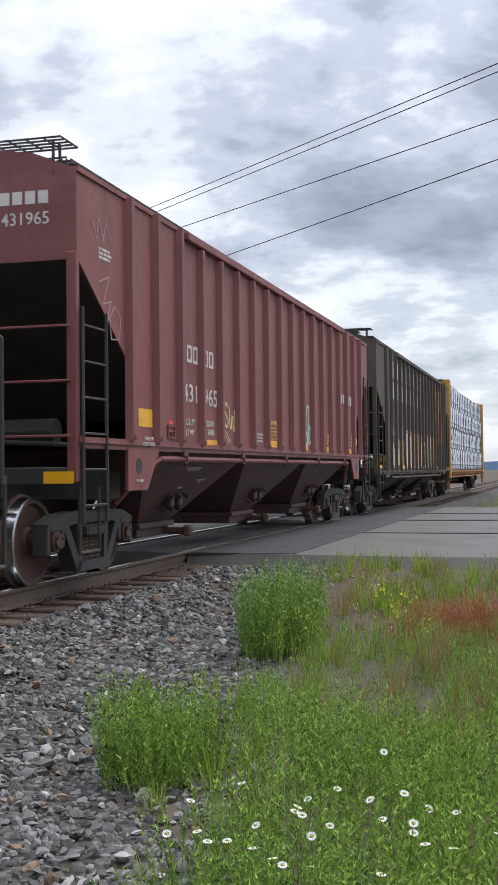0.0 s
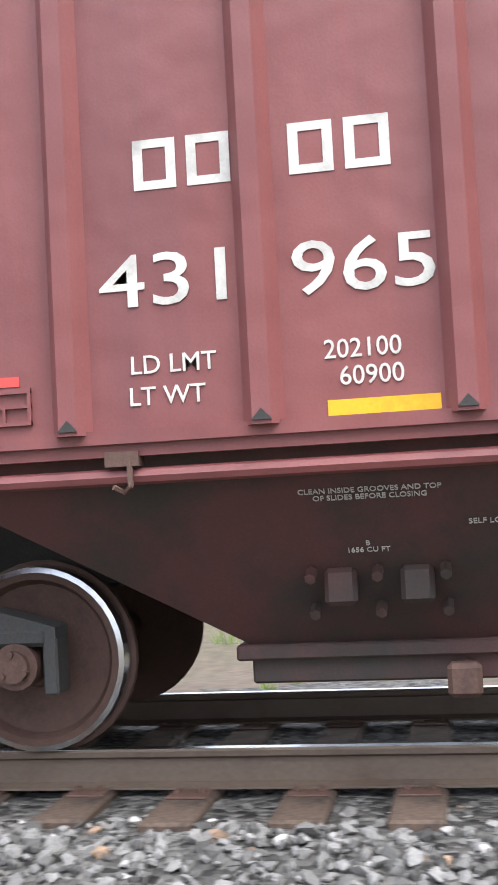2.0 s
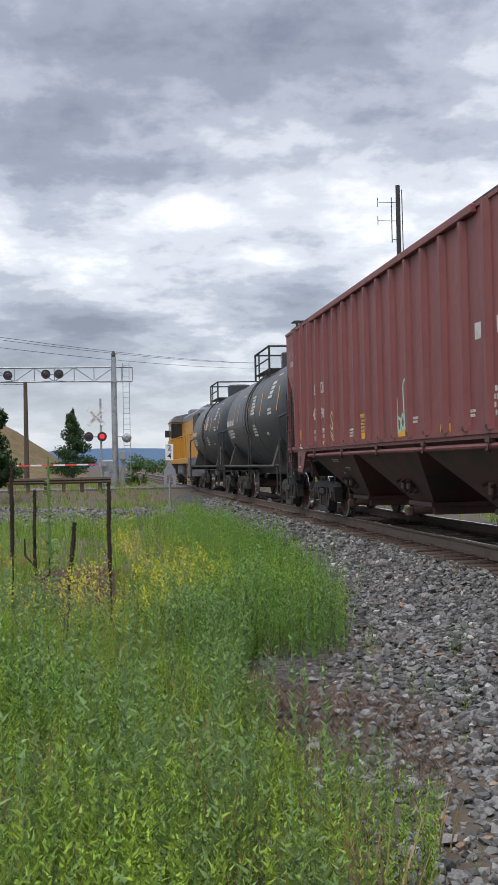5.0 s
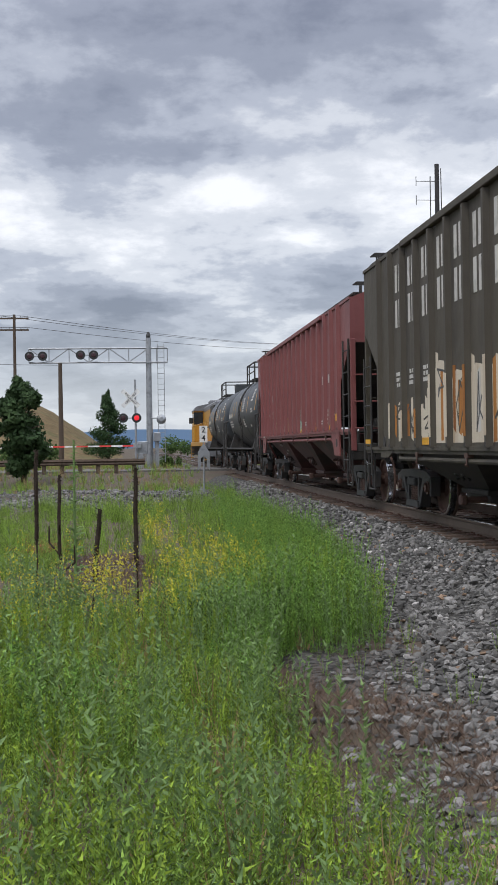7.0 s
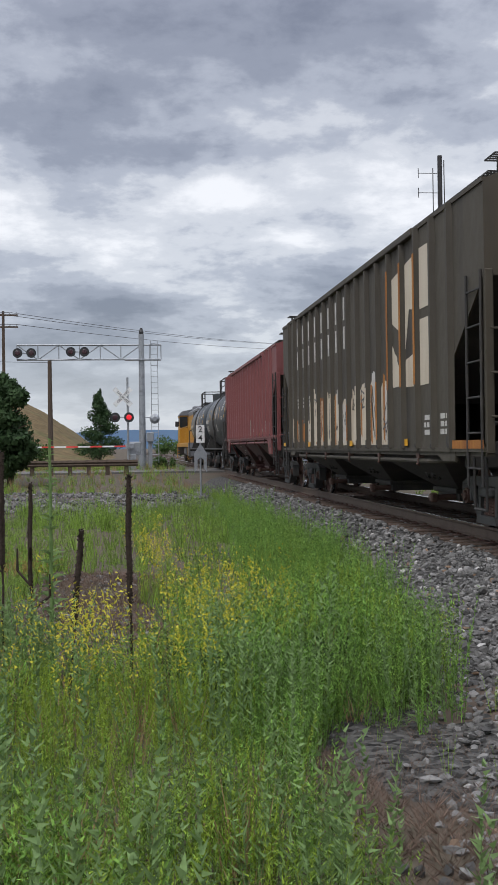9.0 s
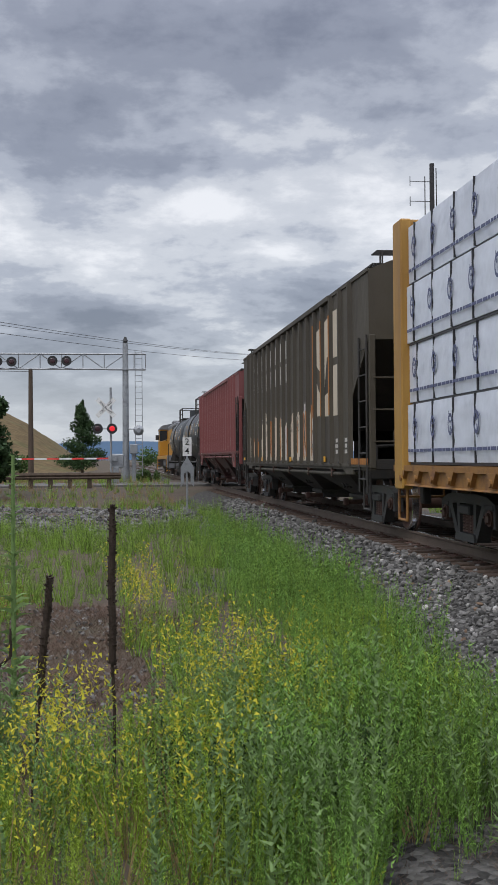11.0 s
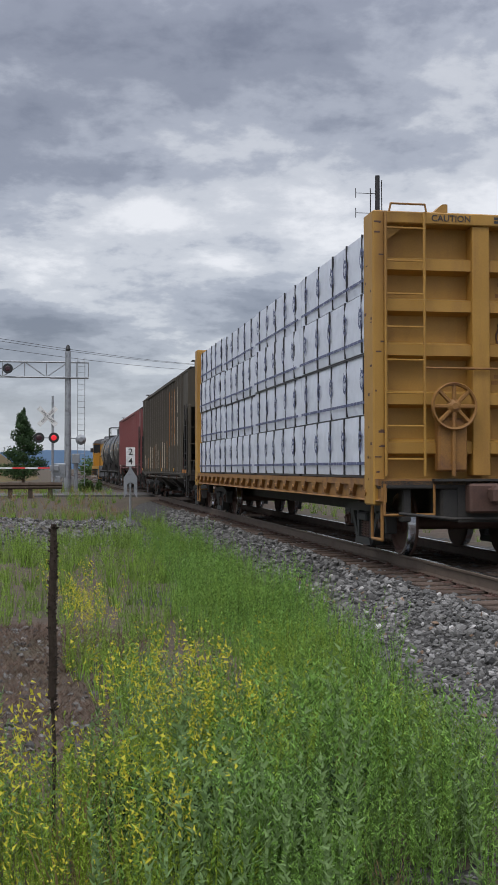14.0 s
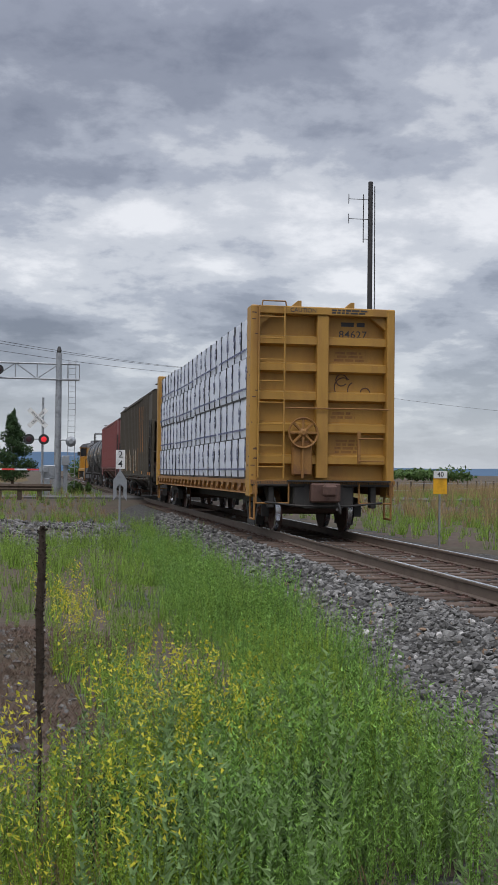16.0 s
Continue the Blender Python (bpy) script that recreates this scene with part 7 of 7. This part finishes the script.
def dead_stalk(x, y, h, r, seed, branches=0):
    rnd = random.Random(seed)
    lean = rnd.uniform(-0.3, 1.0)
    s = empty("dead_stalk", "tall dark dead mullein stalk standing in the weeds", "dead stalk", "dead stalks")
    z0 = float(ground_z(x, y)) - 0.05
    pts = [Vector((x + 0.012 * k * lean + rnd.uniform(-0.006, 0.006), y + rnd.uniform(-0.006, 0.006), z0 + h * k / 8)) for k in range(9)]
    bm = bmesh.new()
    for k, (a, b) in enumerate(zip(pts, pts[1:])):
        q = r * (0.45 if k < 4 else 1.0)
        tube(bm, a, b, q, q * (0.95 if k < 7 else 0.7), 8)
    st = part("stem", bm, STALK, s)
    bm = bmesh.new()
    for _ in range(170):
        t = rnd.uniform(0.46, 1.0) * 8
        i = min(7, int(t))
        p = pts[i].lerp(pts[i + 1], t - i)
        a = rnd.uniform(0, 6.28)
        d = Vector((math.cos(a), math.sin(a), 0.5))
        tube(bm, p + d * r * 0.7, p + d * r * 1.35, r * 0.28, r * 0.12, 4)
    part("seed_head", bm, STALK, st)
    for k in range(branches):
        a = k * 2.4
        bm = bmesh.new()
        p = pts[3 + k % 3]
        e = p + Vector((math.cos(a) * 0.13, math.sin(a) * 0.1, 0.1))
        tube(bm, p, e, r * 0.6, r * 0.6, 6)
        tube(bm, e, e + Vector((0, 0, 0.16)), r * 0.7, r * 0.4, 6)
        part("branch", bm, STALK, st)


def green_mullein(x, y, h):
    rng = np.random.RandomState(5)
    s = empty("mullein", "green mullein spike with drooping leaves", "mullein")
    z0 = float(ground_z(x, y))
    bm = bmesh.new()
    tube(bm, (x, y, z0 - 0.05), (x, y, z0 + h), 0.018, 0.01, 8)
    part("stem", bm, SAGE, s)
    V, F = [], []
    for k in range(110):
        t = rng.uniform(0.05, 1)
        a = rng.uniform(0, 6.28)
        l = 0.16 * (1 - t) + 0.035
        blade(V, F, (x, y, z0 + h * t), (math.cos(a), math.sin(a), 0.5), l, 0.035 * (1.2 - t), 0.9, rng, 2)
    crown("leaf", np.array(V), np.array(F), SAGE, s)


def daisies():
    """White daisies, built once and then copied."""
    first = empty("daisy", "white daisy with a yellow centre among the weeds", "daisy", "daisies")
    bm = bmesh.new()
    for k in range(13):
        a = 2 * math.pi * k / 13
        c, s = math.cos(a), math.sin(a)
        q = [(0.008 * c, 0.008 * s, 0), (0.02 * c - 0.0055 * s, 0.02 * s + 0.0055 * c, 0.002), (0.030 * c, 0.030 * s, 0.0), (0.02 * c + 0.0055 * s, 0.02 * s - 0.0055 * c, 0.002)]
        bm.faces.new([bm.verts.new(p) for p in q])
    part("petals", bm, PETAL, first)
    bm = bmesh.new()
    bmesh.ops.create_icosphere(bm, subdivisions=1, radius=0.0085, matrix=Matrix.Diagonal((1, 1, 0.6, 1)))
    part("centre", bm, FLOWERY, first)
    bm = bmesh.new()
    tube(bm, (0.01, 0, -0.45), (0, 0, -0.002), 0.0025, seg=5)
    part("stem", bm, GRASS, first)
    rnd = random.Random(12)
    small = Matrix.Diagonal((0.62, 0.62, 1, 1))
    places = []
    for cx, cy, n, r in ((0.45, -3.2, 16, 0.28), (0.05, -3.1, 8, 0.22), (0.85, -3.0, 5, 0.2), (0.4, -3.7, 8, 0.35), (-0.1, -3.6, 4, 0.3)):
        for _ in range(n):
            places.append((cx + rnd.gauss(0, r), cy + rnd.gauss(0, r * 0.8)))
    for i, (x, y) in enumerate(places):
        m = Matrix.Translation((x, y, float(ground_z(x, y)) + rnd.uniform(0.36, 0.50))) @ Euler((rnd.uniform(-0.7, 0.2), rnd.uniform(-0.4, 0.4), 0)).to_matrix().to_4x4() @ small
        if i == 0:
            first.matrix_basis = m
        else:
            copy_thing(first, m @ Matrix.Diagonal((1 / 0.62, 1 / 0.62, 1, 1)))


def blossoms():
    """Small yellow flower heads on the yellow-green patches."""
    rng = np.random.RandomState(17)
    fl = []
    for _ in range(3):
        V, F = [], []
        for s in range(4):
            bx, by, hh = rng.uniform(-0.12, 0.12), rng.uniform(-0.12, 0.12), rng.uniform(0.46, 0.70)
            for k in range(14):
                p = np.array((bx + rng.normal(0, 0.012), by + rng.normal(0, 0.012), hh - k * 0.007))
                u = rng.normal(size=3) * 0.0065
                v = rng.normal(size=3) * 0.0065
                b = len(V)
                V += [p, p + u, p + v]
                F.append((b, b + 1, b + 2))
        fl.append((np.array(V), np.array(F)))
    P = np.concatenate([patch(rng, 48, 0.65, 10.0, 0.5, 0.7), patch(rng, 42, 0.0, 8.4, 0.45, 0.8), patch(rng, 22, -0.9, 8.6, 0.5, 1.2), patch(rng, 25, 0.3, 13.6, 0.2, 0.5), patch(rng, 18, -2.2, 8, 1.0, 2.0), patch(rng, 6, 1.0, -6.5, 0.6, 0.8)])
    spread_plants("yellow_blossoms", fl, P, (0.85, 1.2), FLOWERY, "small yellow flower heads on weeds", "flowers", 18, clump=False)
    P = np.concatenate([patch(rng, 40, -1.1, 14.5, 0.5, 0.8)])
    spread_plants("orange_blossoms", fl, P, (0.5, 0.7), REDDRY, "small orange flower heads", "flowers", 19, clump=False)


stones()
weeds()
blossoms()
dead_stalk(0.03, 9.6, 1.56, 0.019, 1)
dead_stalk(-0.38, 9.69, 1.17, 0.019, 2)
dead_stalk(-0.92, 10.9, 1.68, 0.02, 3)
dead_stalk(-0.68, 10.5, 1.46, 0.016, 4, 3)
green_mullein(-0.56, 10.9, 1.74)
daisies()

# ---- movement ----


def train_at(t):
    """Place of the train along the track at t seconds."""
    return float(np.interp(t, [r[0] for r in TRAIN], [r[1] for r in TRAIN]))


def motions():
    for car, off, *load in CARS:
        dx, dy, z, sx = load if load else (0, 0, 0, -1)
        turn = Matrix.Rotation(math.pi, 4, "Z") if sx > 0 else Matrix.Identity(4)
        walk(car, [(t, Matrix.Translation((TRACK_X + dx, s + off + dy, z)) @ turn) for t, s in TRAIN])
    spin = []
    t = 0.0
    while t < 16.001:
        spin.append((t, -train_at(t) / WHEEL_R))
        t += 2 / 30
    spin.append((16.0, -train_at(16.0) / WHEEL_R)) if spin[-1][0] < 15.98 else None
    for w, dy in WHEELSETS:
        walk(w, [(t, Matrix.Translation((0, dy, WHEEL_R)) @ Matrix.Rotation(a % (2 * math.pi), 4, "X")) for t, a in spin])


motions()
